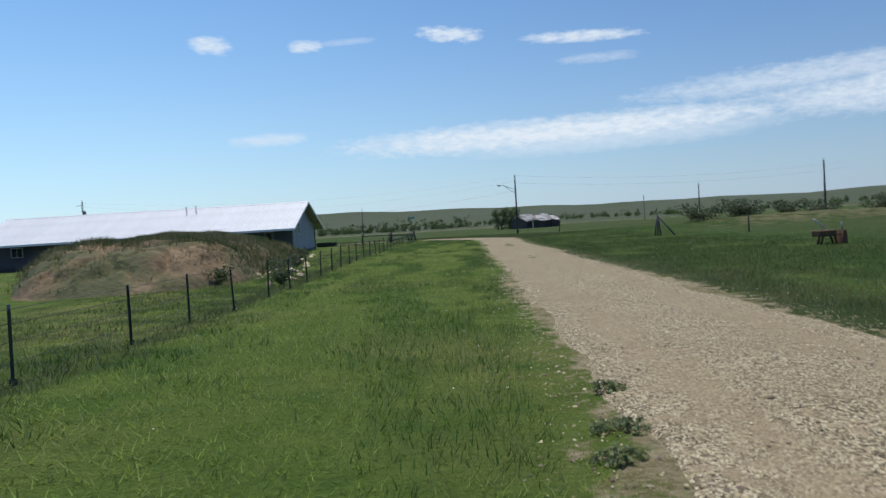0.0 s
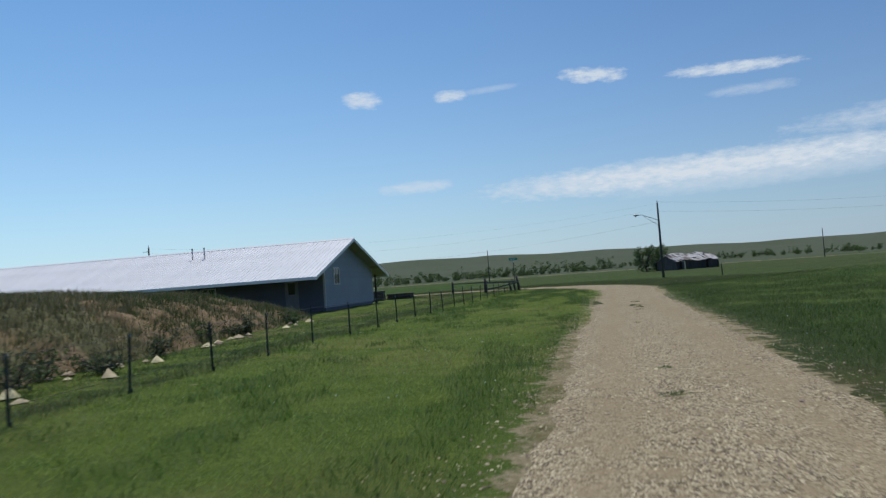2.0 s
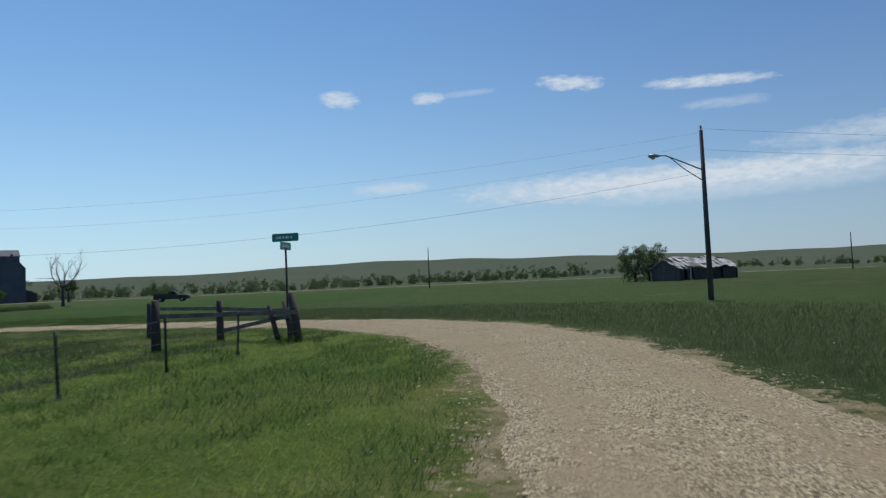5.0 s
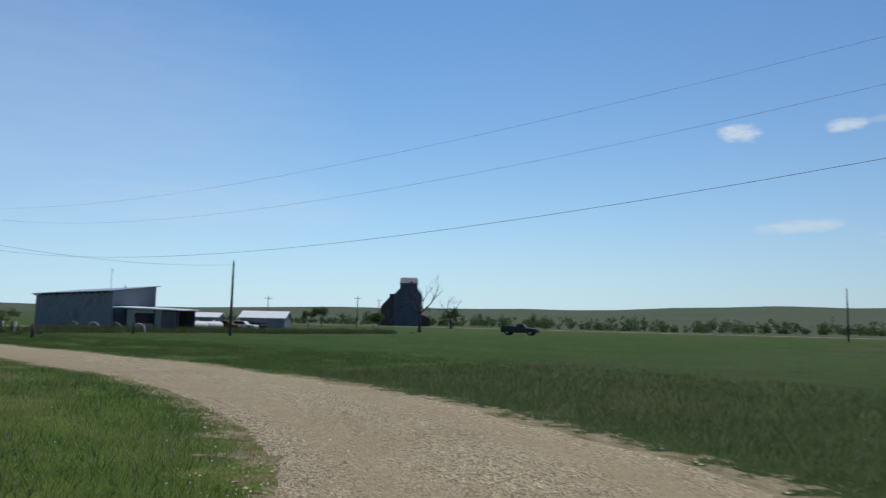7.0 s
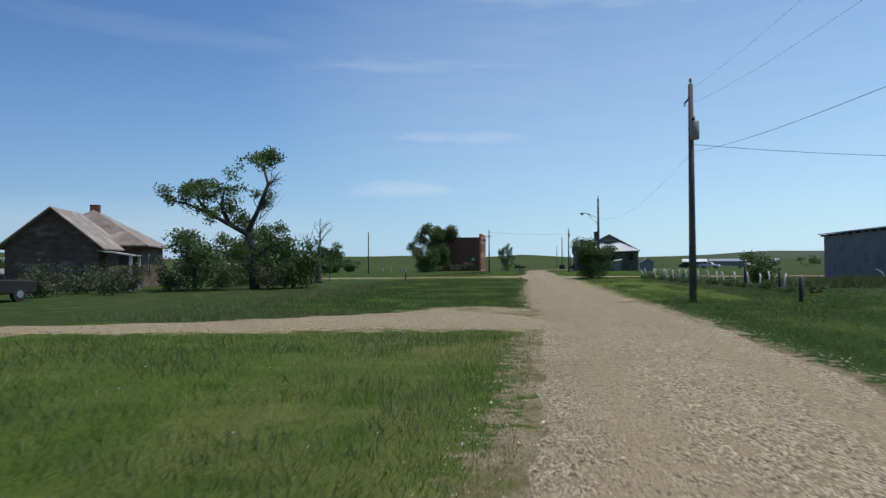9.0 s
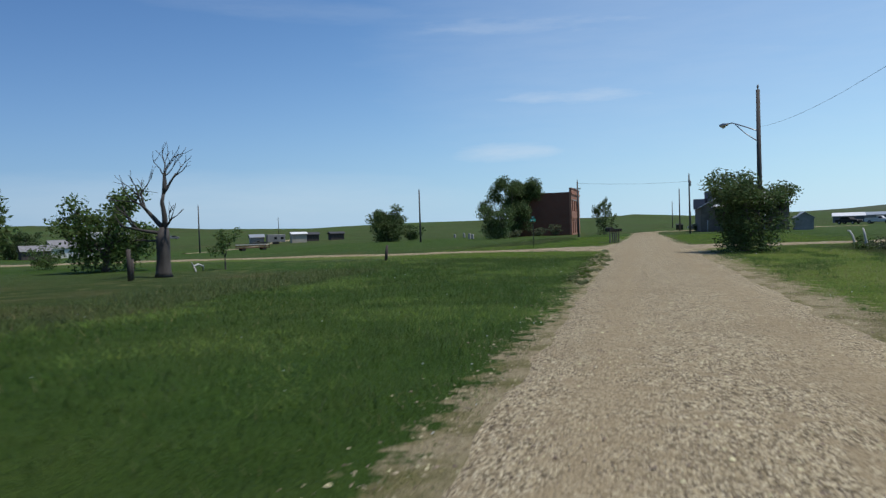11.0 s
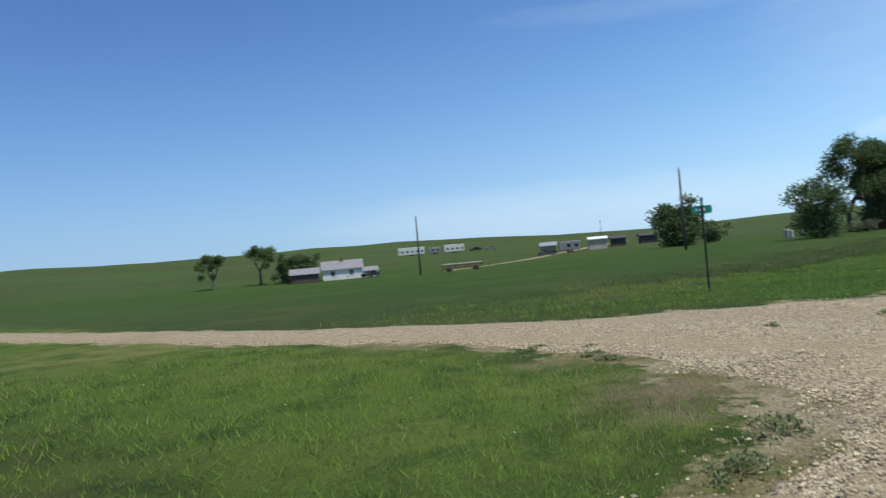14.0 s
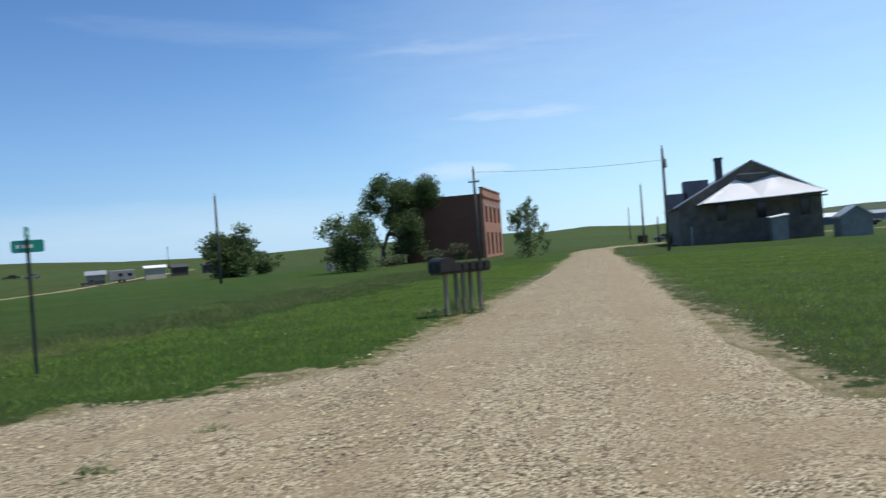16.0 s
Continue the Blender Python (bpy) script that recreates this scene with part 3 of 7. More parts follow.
# the roads: centre line and half width
ROAD = [(2.2, -30, 2.15), (2.6, -10, 2.15), (3.5, 5, 2.15), (4.0, 20, 2.0), (4.7, 40, 1.95), (5.3, 60, 1.85), (5.9, 75, 1.85), (5.6, 84, 2.0), (4.3, 91.5, 2.35), (2.9, 96.3, 2.6),
        (0.0, 101.5, 2.8), (-4.2, 105.6, 2.7), (-9.0, 108.2, 2.6), (-15.5, 110.5, 2.45), (-23, 111.8, 2.4), (-34, 112.3, 2.4), (-48, 112.2, 2.45), (-62, 111.6, 2.45), (-80, 110.9, 2.4),
        (-98, 110.3, 2.45), (-112, 109.9, 2.75), (-122, 109.2, 2.9), (-134, 109.1, 2.6), (-152, 108.9, 2.2), (-175, 108.2, 2.0), (-195, 107.5, 2.0), (-206, 107.9, 1.9), (-213, 109.4, 1.8), (-218, 112.4, 1.7), (-221, 118, 1.6), (-221.8, 127, 1.6), (-221, 150, 1.6)]
LANE_SOUTH = [(-118, 109, 8.0), (-117.6, 105.5, 4.7), (-116.9, 102.5, 2.4), (-115.4, 97, 1.4), (-113.7, 89, 1.15), (-111.8, 76, 1.1), (-109.9, 61, 1.2), (-106, 40, 1.5), (-101, 15, 1.5), (-97, -20, 1.5), (-90, -80, 1.5)]
LANE_NORTH = [(-117, 110, 5.5), (-117.5, 114, 3.4), (-118.5, 118, 2.2), (-120, 128, 1.8), (-122, 150, 1.8), (-125, 190, 1.8)]
TRACK = [(-50, 110, 6.0), (-48.5, 107.5, 3.8), (-46.5, 104, 2.2), (-44, 98, 1.4), (-41.5, 91, 1.2), (-39, 80, 1.1), (-36, 68, 1.1)]


def resample(line, step):
    """A smooth centre line at even steps."""
    p = np.array(line, float)
    s = np.r_[0, np.cumsum(np.hypot(*np.diff(p[:, :2], axis=0).T))]
    u = np.arange(0, s[-1], step)
    q = np.stack([np.interp(u, s, p[:, k]) for k in range(3)], 1)
    k = max(1, int(3 / step))
    w = np.ones(2 * k + 1) / (2 * k + 1)
    pad = np.pad(q, ((k, k), (0, 0)), mode="edge")
    return np.stack([np.convolve(pad[:, i], w, "valid") for i in range(3)], 1)


def road_gap(x, y):
    """Distance from the edge of the nearest road; negative on it."""
    best = np.full(np.shape(x), 1e9)
    for line in (ROAD, LANE_SOUTH, LANE_NORTH, TRACK):
        q = resample(line, 2.0)
        d = np.gradient(q[:, :2], axis=0)
        d /= np.linalg.norm(d, axis=1)[:, None]
        for a, w in zip(q, d):
            u, v = x - a[0], y - a[1]
            best = np.minimum(best, np.maximum(np.abs(u * w[1] - v * w[0]) - a[2], np.abs(u * w[0] + v * w[1]) - 1.3))
    return best


def spread(lo, hi, step, limit):
    """Grid lines: even between lo and hi, then wider and wider."""
    core = list(np.arange(lo, hi + step / 2, step))
    g, v = step, hi
    right = []
    while v < limit:
        g *= 1.16
        v += g
        right.append(v)
    g, v = step, lo
    left = []
    while v > -limit:
        g *= 1.16
        v -= g
        left.append(v)
    return np.array(left[::-1] + core + right)


gx, gy = spread(-150, 26, 0.8, 4200), spread(-8, 132, 0.8, 4200)
GX, GY = np.meshgrid(gx, gy)
GZ = land(GX, GY)
nx, ny = len(gx), len(gy)
idx = np.arange(nx * ny).reshape(ny, nx)
quads = np.stack([idx[:-1, :-1], idx[:-1, 1:], idx[1:, 1:], idx[1:, :-1]], -1).reshape(-1, 4)
ground = raw("ground", np.stack([GX, GY, GZ], -1).reshape(-1, 3), quads, M["ground"], smooth=True)
tagged(ground, "green prairie grass with mown verges and dry patches", "ground", kind="structure")


def soft_box(x, y, x0, x1, y0, y1, s):
    return 1 / (1 + np.exp(np.clip(-np.minimum(np.minimum(x - x0, x1 - x), np.minimum(y - y0, y1 - y)) / s, -50, 50)))


zone = np.zeros((ny, nx, 4), np.float32)
near = road_gap(GX, GY)
zone[..., 3] = 0.95 * np.exp(-(np.clip(near, 0, None) / np.where((GX < -84) & (GX > -108) & (GY < 110), np.where(GX > -93, 0.55, 0.8), np.where((GX < -70) & (GX > -113) & (GY > 110), 1.3, np.where((GX < -113) | (GY < 100), 0.2, 0.4)))) ** 2) * (near < 6)
zone[..., 0] = np.maximum.reduce([soft_box(GX, GY, -5.5, 4.5, -60, 106, 0.8), soft_box(GX, GY, -46, 5, 96, 112, 1.0) * 0.95, soft_box(GX, GY, -112, -58, 113, 119.5, 0.7) * 1.0, soft_box(GX, GY, -45, -5.5, -40, 100, 1.5) * 0.62, soft_box(GX, GY, -115, -106, 60, 107.5, 1.2) * 0.68])
zone[..., 1] = np.maximum.reduce([soft_box(GX, GY, -110, -52, 98.5, 110, 0.8), soft_box(GX, GY, -112, -95, 60, 106, 1.2) * 0.9, soft_box(GX, GY, -140, -20, 113.5, 240, 2.0) * soft_box(GX, GY, -68, -10, 100, 400, 2), soft_box(GX, GY, -200, -121, 98, 107, 1.0) * 0.9, soft_box(GX, GY, -190, -122, 111, 135, 1.5) * 0.5, soft_box(GX, GY, 6, 26, -40, 120, 2.0) * 0.6, soft_box(GX, GY, -240, -118, -60, 98, 6) * 0.62])
ring = np.array([(-60, 112), (-34, 112.3), (-23, 111.8), (-15.5, 110.5), (-9, 108.2), (-4.2, 105.6), (0, 101.5), (2.9, 96.3), (4.3, 91.5)])
outer = (GY > np.interp(GX, ring[:, 0], ring[:, 1])) & (GX > -60) & (GX < 5) | (GX > 4.8) & (GY > 80)      # the field outside the bend
zone[..., 0] *= ~outer
zone[..., 1] *= (1 - soft_box(GX, GY, -112, -58, 113, 119.5, 0.7)) * (1 - 0.6 * soft_box(GX, GY, -114, -103, 60, 107.5, 0.8))
zone[..., 1] = np.where(outer & (GX > -20) & (GY < 150), np.maximum(zone[..., 1] * 0.5, 0.3), zone[..., 1])
patch = 0.6 * np.exp(-(((GX - 12) / 2.2) ** 2 + ((GY - 129) / 1.6) ** 2)) + 0.75 * np.exp(-(((GX + 112.0) / 1.5) ** 2 + ((GY - 105.4) / 1.4) ** 2)) + 0.55 * np.exp(-(((GX + 113.4) / 0.9) ** 2 + ((GY - 102.6) / 1.3) ** 2))
zone[..., 2] = np.clip(patch + soft_box(GX, GY, -118, -40, 84, 95, 1.5) * 0.33 + soft_box(GX, GY, 25, 70, 66, 86, 3) * 0.5 + soft_box(GX, GY, -112, -66, 113.2, 119, 0.8) * 0.25, 0, 1)
att = ground.data.color_attributes.new("zone", "FLOAT_COLOR", "POINT")
att.data.foreach_set("color", zone.ravel())


def lay_road(name, line, label, lift=0.0, step=0.5, ragged=0.15):
    """A crowned gravel strip with uneven edges that sink into the grass."""
    q = resample(line, step)
    d = np.gradient(q[:, :2], axis=0)
    d /= np.linalg.norm(d, axis=1)[:, None]
    side = np.stack([-d[:, 1], d[:, 0]], 1)
    rng = np.random.default_rng(5 + len(line))

    def wander(n):
        a = np.zeros(n)
        for s, w in ((1, 0.45), (3, 0.6), (12, 0.6)):
            k = np.convolve(rng.normal(0, 1, n + 4 * s), np.ones(s) / math.sqrt(s), "same")[2 * s: 2 * s + n]
            a += w * k
        return a * ragged * 0.7
    le, ri = wander(len(q)), wander(len(q))
    sink = -0.07 * np.clip(1 - np.arange(len(q)) * step / 1.8, 0, 1) * (lift > 0)
    cols = []
    profile = [(-1, -0.05), (-0.9, 0.03), (-0.55, 0.03), (-0.3, 0.06), (0, 0.075), (0.3, 0.06), (0.55, 0.03), (0.9, 0.03), (1, -0.05)]
    for u, z in profile:
        off = u * q[:, 2] + np.where(u < 0, -le, ri) * abs(u) ** 3
        x, y = q[:, 0] + side[:, 0] * off, q[:, 1] + side[:, 1] * off
        cols.append(np.stack([x, y, land(q[:, 0], q[:, 1]) * (1 - abs(u)) + land(x, y) * abs(u) + z + lift + sink], 1))
    v = np.stack(cols, 1)
    n, k = v.shape[:2]
    i = np.arange(n * k).reshape(n, k)
    f = np.stack([i[:-1, :-1], i[:-1, 1:], i[1:, 1:], i[1:, :-1]], -1).reshape(-1, 4)[:, ::-1]
    ob = raw(name, v.reshape(-1, 3), f, M["gravel"], smooth=True)
    rut = np.zeros((n, k, 4), np.float32)
    rut[..., 0] = np.array([0, 0.1, 1.0, 0.5, 0.1, 0.5, 1.0, 0.1, 0])[None]
    rut[..., 1] = np.array([1, 0.7, 0, 0, 0, 0, 0, 0.7, 1])[None]
    at = ob.data.color_attributes.new("rut", "FLOAT_COLOR", "POINT")
    at.data.foreach_set("color", rut.ravel())
    return tagged(ob, label, "road", kind="structure")


lay_road("road", ROAD, "pale gravel road with wheel ruts")
lay_road("road_lane_south", LANE_SOUTH, "pale gravel side lane", 0.012, ragged=0.2)
lay_road("road_lane_north", LANE_NORTH, "pale gravel side lane", 0.012)
lay_road("road_track", TRACK, "worn dirt track through mown grass", 0.008)

# ---- trees ----
def leaves(rng, centres, radius, count, size):
    """Many small leaf blades scattered round twig ends."""
    c = np.asarray(centres)
    pick = c[rng.integers(0, len(c), count)]
    r = rng.normal(0, 1, (count, 3))
    r *= (rng.random((count, 1)) ** 0.5) * np.asarray(radius) / np.linalg.norm(r, axis=1)[:, None]
    at = pick + r
    a = rng.normal(0, 1, (count, 3))
    a /= np.linalg.norm(a, axis=1)[:, None]
    b = np.cross(a, rng.normal(0, 1, (count, 3)))
    b /= np.linalg.norm(b, axis=1)[:, None]
    s = size * rng.uniform(0.6, 1.4, (count, 1))
    v = np.stack([at - a * s, at + b * s * 0.45, at + a * s, at - b * s * 0.45], 1)
    return v.reshape(-1, 3), np.arange(count * 4).reshape(-1, 4)


def limbs(bm, rng, start, way, length, radius, depth, ends, spread_at=0.75, up=0.25):
    """A limb that bends and forks; its ends are collected."""
    p, d = Vector(start), Vector(way).normalized()
    pts, rad = [p.copy()], [radius]
    n = 4
    for i in range(n):
        d = (d + Vector(rng.normal(0, 0.16, 3)) + Vector((0, 0, up * 0.12))).normalized()
        p = p + d * (length / n)
        pts.append(p.copy())
        rad.append(radius * (1 - 0.5 * (i + 1) / n))
    tube(bm, pts, rad, 7 if depth > 1 else 5)
    if depth == 0:
        ends.append(tuple(p))
        ends.append(tuple(pts[-2]))
        return
    for k in range(int(rng.integers(2, 4))):
        way2 = (d + Vector(rng.normal(0, spread_at, 3)) + Vector((0, 0, up))).normalized()
        limbs(bm, rng, pts[int(rng.integers(3, n + 1))], way2, length * rng.uniform(0.6, 0.8), radius * 0.5, depth - 1, ends, spread_at, up)


def tree(name, at, height, trunk, seed, label, leaf="leaf_dark", lean=(0, 0), count=5000, size=0.13, clump=0.8, depth=3, low=False, group="", bare=False, spread_at=0.7, trunk_share=0.3, bark="bark", category="tree"):
    """A tree: a tapered trunk with limbs, and a crown of many small leaves."""
    rng = np.random.default_rng(seed)
    t = thing(name, (at[0], at[1], land1(at[0], at[1]) - 0.05), label, category, group)
    bm = bmesh.new()
    ends = []
    h0 = height * trunk_share
    top = Vector((lean[0] * trunk_share, lean[1] * trunk_share, h0))
    tube(bm, [(0, 0, 0), (top.x * 0.2, top.y * 0.2, h0 * 0.12), top * 0.5, top], [trunk * 1.5, trunk * 1.1, trunk, trunk * 0.85], 10)
    for k in range(4 if not low else 7):
        a = k * math.tau / (4 if not low else 7) + rng.uniform(-0.4, 0.4)
        w = Vector((math.cos(a) * 0.75 + lean[0] * 0.12, math.sin(a) * 0.75 + lean[1] * 0.12, rng.uniform(0.5, 1.3)))
        base = top if not low else top * float(rng.uniform(0.3, 1.0))
        limbs(bm, rng, base, w, height * rng.uniform(0.24, 0.33), trunk * 0.55, depth - 1, ends, spread_at)
    zs = np.array(ends)
    k = (height - clump * 0.5) / max(zs[:, 2].max(), 0.1)
    for v in bm.verts:
        if v.co.z > h0:
            v.co.z = h0 + (v.co.z - h0) * max(0.3, (height - clump * 0.6 - h0) / (zs[:, 2].max() - h0))
    zs[:, 2] = h0 + (zs[:, 2] - h0) * max(0.3, (height - clump * 0.6 - h0) / (zs[:, 2].max() - h0))
    part("trunk", bm, M[bark], t)
    if not bare:
        v, f = leaves(rng, zs, (clump, clump, clump * 0.75), count, size)
        if low:
            g = zs.copy()
            g[:, 2] = rng.uniform(0.3, 0.5 * height, len(g))
            v2, f2 = leaves(rng, g * [0.72, 0.72, 1], clump, count // 2, size)
            f = np.r_[f, f2 + len(v)]
            v = np.r_[v, v2]
        raw("crown", v, f, M[leaf], t)
    return t


def weed(at, width, height, seed, label, leaf, group):
    """A flat weed: thin green stems that spread from one root, with small leaves and pointed blades."""
    rng = np.random.default_rng(seed)
    t = thing("weed_clump", (at[0], at[1], land1(at[0], at[1])), label, "weed", group)
    n = 34
    a, r = rng.uniform(0, math.tau, n), width * 0.5 * rng.random(n) ** 0.5
    ends = np.stack([np.cos(a) * r, np.sin(a) * r * 0.8, height * rng.uniform(0.3, 1.0, n) * (1 - 0.6 * (r / (width * 0.5)) ** 2)], 1)
    bm = bmesh.new()
    for e in ends[:14]:
        tube(bm, [(0, 0, -0.01), (e[0] * 0.6, e[1] * 0.6, e[2] * 0.6), tuple(e)], [0.0004, 0.005, 0.003], 4, False)
    bmesh.ops.remove_doubles(bm, verts=bm.verts, dist=0.002)
    part("stem", bm, M[leaf], t)
    v, f = leaves(rng, ends, (width * 0.1, width * 0.1, height * 0.25), 260, 0.026)
    v[:, 2] = np.abs(v[:, 2])
    raw("foliage", v, f, M[leaf], t)
    return t


def shrub(name, at, width, height, seed, label, leaf="leaf_mid", count=1200, size=0.09, group="", category="shrub"):
    """A low bush: many stems from one root, leaves all over."""
    rng = np.random.default_rng(seed)
    t = thing(name, (at[0], at[1], land1(at[0], at[1]) - 0.03), label, category, group)
    bm = bmesh.new()
    ends = []
    for k in range(9):
        a = rng.uniform(0, math.tau)
        r = width * 0.5 * rng.uniform(0.3, 1.0)
        e = Vector((math.cos(a) * r, math.sin(a) * r, height * rng.uniform(0.45, 0.95)))
        tube(bm, [(0, 0, 0), e * 0.5 + Vector((0, 0, height * 0.1)), e], [0.0005, 0.02, 0.008], 4, False)
        ends += [tuple(e), tuple(e * 0.6), tuple(e * 0.35)]
    bmesh.ops.remove_doubles(bm, verts=bm.verts, dist=0.004)
    part("stem", bm, M["bark"], t)
    v, f = leaves(rng, ends, (width * 0.2, width * 0.2, height * 0.18), count, size)
    v[:, 2] = np.abs(v[:, 2])
    raw("foliage", v, f, M[leaf], t)
    return t


# ---- poles and wires ----
def power_pole(at, height, label, lamp=None, arm=None, transformer=False, crossarm=None, lean=(0, 0), group="power poles", drop=0.0, side_arm=None):
    z = land1(*at)
    t = thing("street_lamp" if lamp else "power_pole", (at[0], at[1], z - 0.05), label, "street lamp" if lamp else "power pole", "" if lamp else group)
    bm = bmesh.new()
    tube(bm, [(0, 0, 0), (lean[0] * 0.5, lean[1] * 0.5, height * 0.5), (lean[0], lean[1], height)], [0.16, 0.13, 0.10], 10)
    part("pole", bm, M["pole_wood"], t)
    bm = bmesh.new()
    tube(bm, [(lean[0], lean[1], height - 0.05), (lean[0], lean[1], height + 0.22)], [0.03, 0.03], 6)
    tube(bm, [(lean[0], lean[1], height + 0.1), (lean[0], lean[1], height + 0.26)], [0.06, 0.05], 8)
    part("insulator", bm, M["grey_paint"], t)
    if lamp:
        d = Vector((lamp[0], lamp[1], 0))
        n = d.normalized()
        up = lamp[2]
        bm = bmesh.new()
        tube(bm, [(0, 0, up - 0.75), d * 0.45 + Vector((0, 0, up - 0.3)), d * 0.8 + Vector((0, 0, up + 0.02)), d * 0.95 + Vector((0, 0, up + 0.03))], 0.035, 7)
        part("lamp_arm", bm, M["steel"], t)
        bm = bmesh.new()
        tube(bm, [(0, 0, up - 1.35), d * 0.4 + Vector((0, 0, up - 0.72)), d * 0.72 + Vector((0, 0, up - 0.06))], 0.028, 7)
        part("arm_brace", bm, M["steel"], t)
        bm = bmesh.new()
        h = d * 0.93 + Vector((0, 0, up))
        tube(bm, [h, h + n * 0.12, h + n * 0.4, h + n * 0.62, h + n * 0.7], [0.06, 0.11, 0.17, 0.14, 0.03], 10)
        bmesh.ops.scale(bm, vec=(1, 1, 0.7), space=Matrix.Translation(-h), verts=bm.verts)
        head = part("lamp_head", bm, M["steel"], t)
        bm = bmesh.new()
        bmesh.ops.create_uvsphere(bm, u_segments=10, v_segments=6, radius=0.13, matrix=Matrix.Translation(h + n * 0.42 + Vector((0, 0, -0.07))))
        part("lens", bm, M["cream"], head)
    if transformer:
        bm = bmesh.new()
        s = transformer
        tube(bm, [(s * 0.27, 0.1, height - drop - 1.75), (s * 0.27, 0.1, height - drop - 1.72), (s * 0.27, 0.1, height - drop - 1.0), (s * 0.27, 0.1, height - drop - 0.95)], [0.15, 0.19, 0.19, 0.12], 12)
        part("transformer", bm, M["grey_paint"], t)
        bm = bmesh.new()
        tube(bm, [(s * 0.22, 0.1, height - drop - 0.95), (s * 0.22, 0.1, height - drop - 0.7)], [0.04, 0.03], 8)
        part("bushing", bm, M["cream"], t)
        bm = bmesh.new()
        beam(bm, (-0.25, 0.05, height - drop - 0.85), (0.45, 0.05, height - drop - 0.85), 0.05, 0.07)
        part("bracket", bm, M["dark_steel"], t)
    if side_arm:
        bm = bmesh.new()
        beam(bm, (0, -0.1, side_arm[1]), (side_arm[0], -0.1, side_arm[1]), 0.05, 0.06)
        part("side_arm", bm, M["dark_steel"], t)
        bm = bmesh.new()
        tube(bm, [(side_arm[0] * 0.94, -0.1, side_arm[1]), (side_arm[0] * 0.94, -0.1, side_arm[1] - 0.14)], [0.03, 0.04], 7)
        part("insulator", bm, M["cream"], t)
    if crossarm:
        bm = bmesh.new()
        hz = crossarm[1]
        a = radians(crossarm[0])
        o = Vector((math.cos(a), math.sin(a), 0)) * crossarm[2]
        beam(bm, Vector((0, 0, hz)) - o, Vector((0, 0, hz)) + o, 0.1, 0.12)
        part("crossarm", bm, M["dark_wood"], t)
        for s in (-0.9, 0.9, 0.4):
            bm = bmesh.new()
            p = Vector((0, 0, hz + 0.05)) + o * s
            tube(bm, [p, p + Vector((0, 0, 0.16))], [0.035, 0.045], 6)
            part("insulator", bm, M["cream"], t)
    return t


def cable(a, b, sag, label="thin dark overhead wire", r=0.006):
    a, b = Vector(a), Vector(b)
    bm = bmesh.new()
    pts = []
    for i in range(25):
        u = i / 24
        pts.append(a.lerp(b, u) - Vector((0, 0, sag * 4 * u * (1 - u))))
    o = pts[0].copy()
    tube(bm, [p - o for p in pts], r, 4, False)
    ob = part("overhead_wire", bm, M["wire"])
    ob.location = o
    return tagged(ob, label, "wire", "overhead wires")


LAMP1, POLE4, LAMP2, POLE3 = (12.3, 115.9), (-58.0, 116.3), (-106.9, 115.8), (-66.9, 143.6)
power_pole(LAMP1, 9.3, "dark wooden pole with a street lamp on a bracket", lamp=(-2.6, -1.3, 7.85))
power_pole(LAMP2, 9.0, "tall wooden pole with a street lamp on a bracket", lamp=(-2.2, -1.5, 7.45))
power_pole(POLE4, 9.5, "wooden power pole with a grey transformer", transformer=1, drop=0.7, side_arm=(-0.85, 8.85))
power_pole(POLE3, 7.9, "wooden service pole beside the metal shed")
power_pole((-178.0, 98.0), 8.8, "wooden power pole beside the brick building", crossarm=(90, 7.6, 0.5))
power_pole((-178.5, 114.7), 9.0, "wooden power pole with a transformer beside the road", transformer=1)
power_pole((-177.4, 71.8), 8.8, "bare wooden pole standing in the grass")
power_pole((-178, 28), 8.9, "bare wooden pole standing in the grass")
power_pole((-218.9, 114.2), 8.6, "bare wooden pole beside the road")
power_pole((-310, 114.1), 8.6, "bare wooden pole beside the road")
power_pole((-27, 246), 9.6, "far wooden power pole in the field")
power_pole((75.6, 265.7), 9.0, "far wooden power pole in the field")
power_pole((52.3, 97.2), 7.7, "wooden pole behind the bushes")
power_pole((55.0, 152), 7.6, "wooden pole behind the bushes")
power_pole((-103.9, 24.5), 5.0, "wooden pole beside the lane")
power_pole((-170, 260), 10, "far wooden power pole with a crossarm", crossarm=(40, 9.4, 1.1))
power_pole((-200, 300), 11, "far wooden power pole with a crossarm", crossarm=(40, 10.3, 1.1))
power_pole((-170, 225), 8.6, "far wooden power pole with a crossarm", crossarm=(40, 8.0, 1.1))
power_pole((-330, 260), 10, "far wooden power pole with a crossarm", crossarm=(60, 9.4, 1.1))
power_pole((-390, 60), 9, "far wooden power pole on the rise", crossarm=(60, 8.4, 1.0))
power_pole((-360, -60), 9, "far wooden power pole on the rise", crossarm=(60, 8.4, 1.0))
cable((*LAMP1, 9.15), (-58.0, 116.3, 9.2), 1.78, r=0.0035)
cable((LAMP1[0], LAMP1[1], 8.5), (-58.0, 116.3, 8.6), 2.36, r=0.0035)
cable((LAMP1[0], LAMP1[1], 6.95), (-58.0, 116.3, 6.5), 2.22, r=0.006)
cable((-58.0, 116.3, 6.85), (*POLE3, 7.6), 0.6, r=0.010)
cable((-58.0, 116.3, 6.5), (*LAMP2, 6.9), 1.2, r=0.005)
cable((*LAMP1, 9.35), (75, 130, 9.3), 1.3)
cable((LAMP1[0], LAMP1[1], 8.2), (75, 130, 8.2), 1.3)
cable((-178.0, 98.0, 8.4), (-178.5, 114.7, 7.9), 0.25, r=0.014)

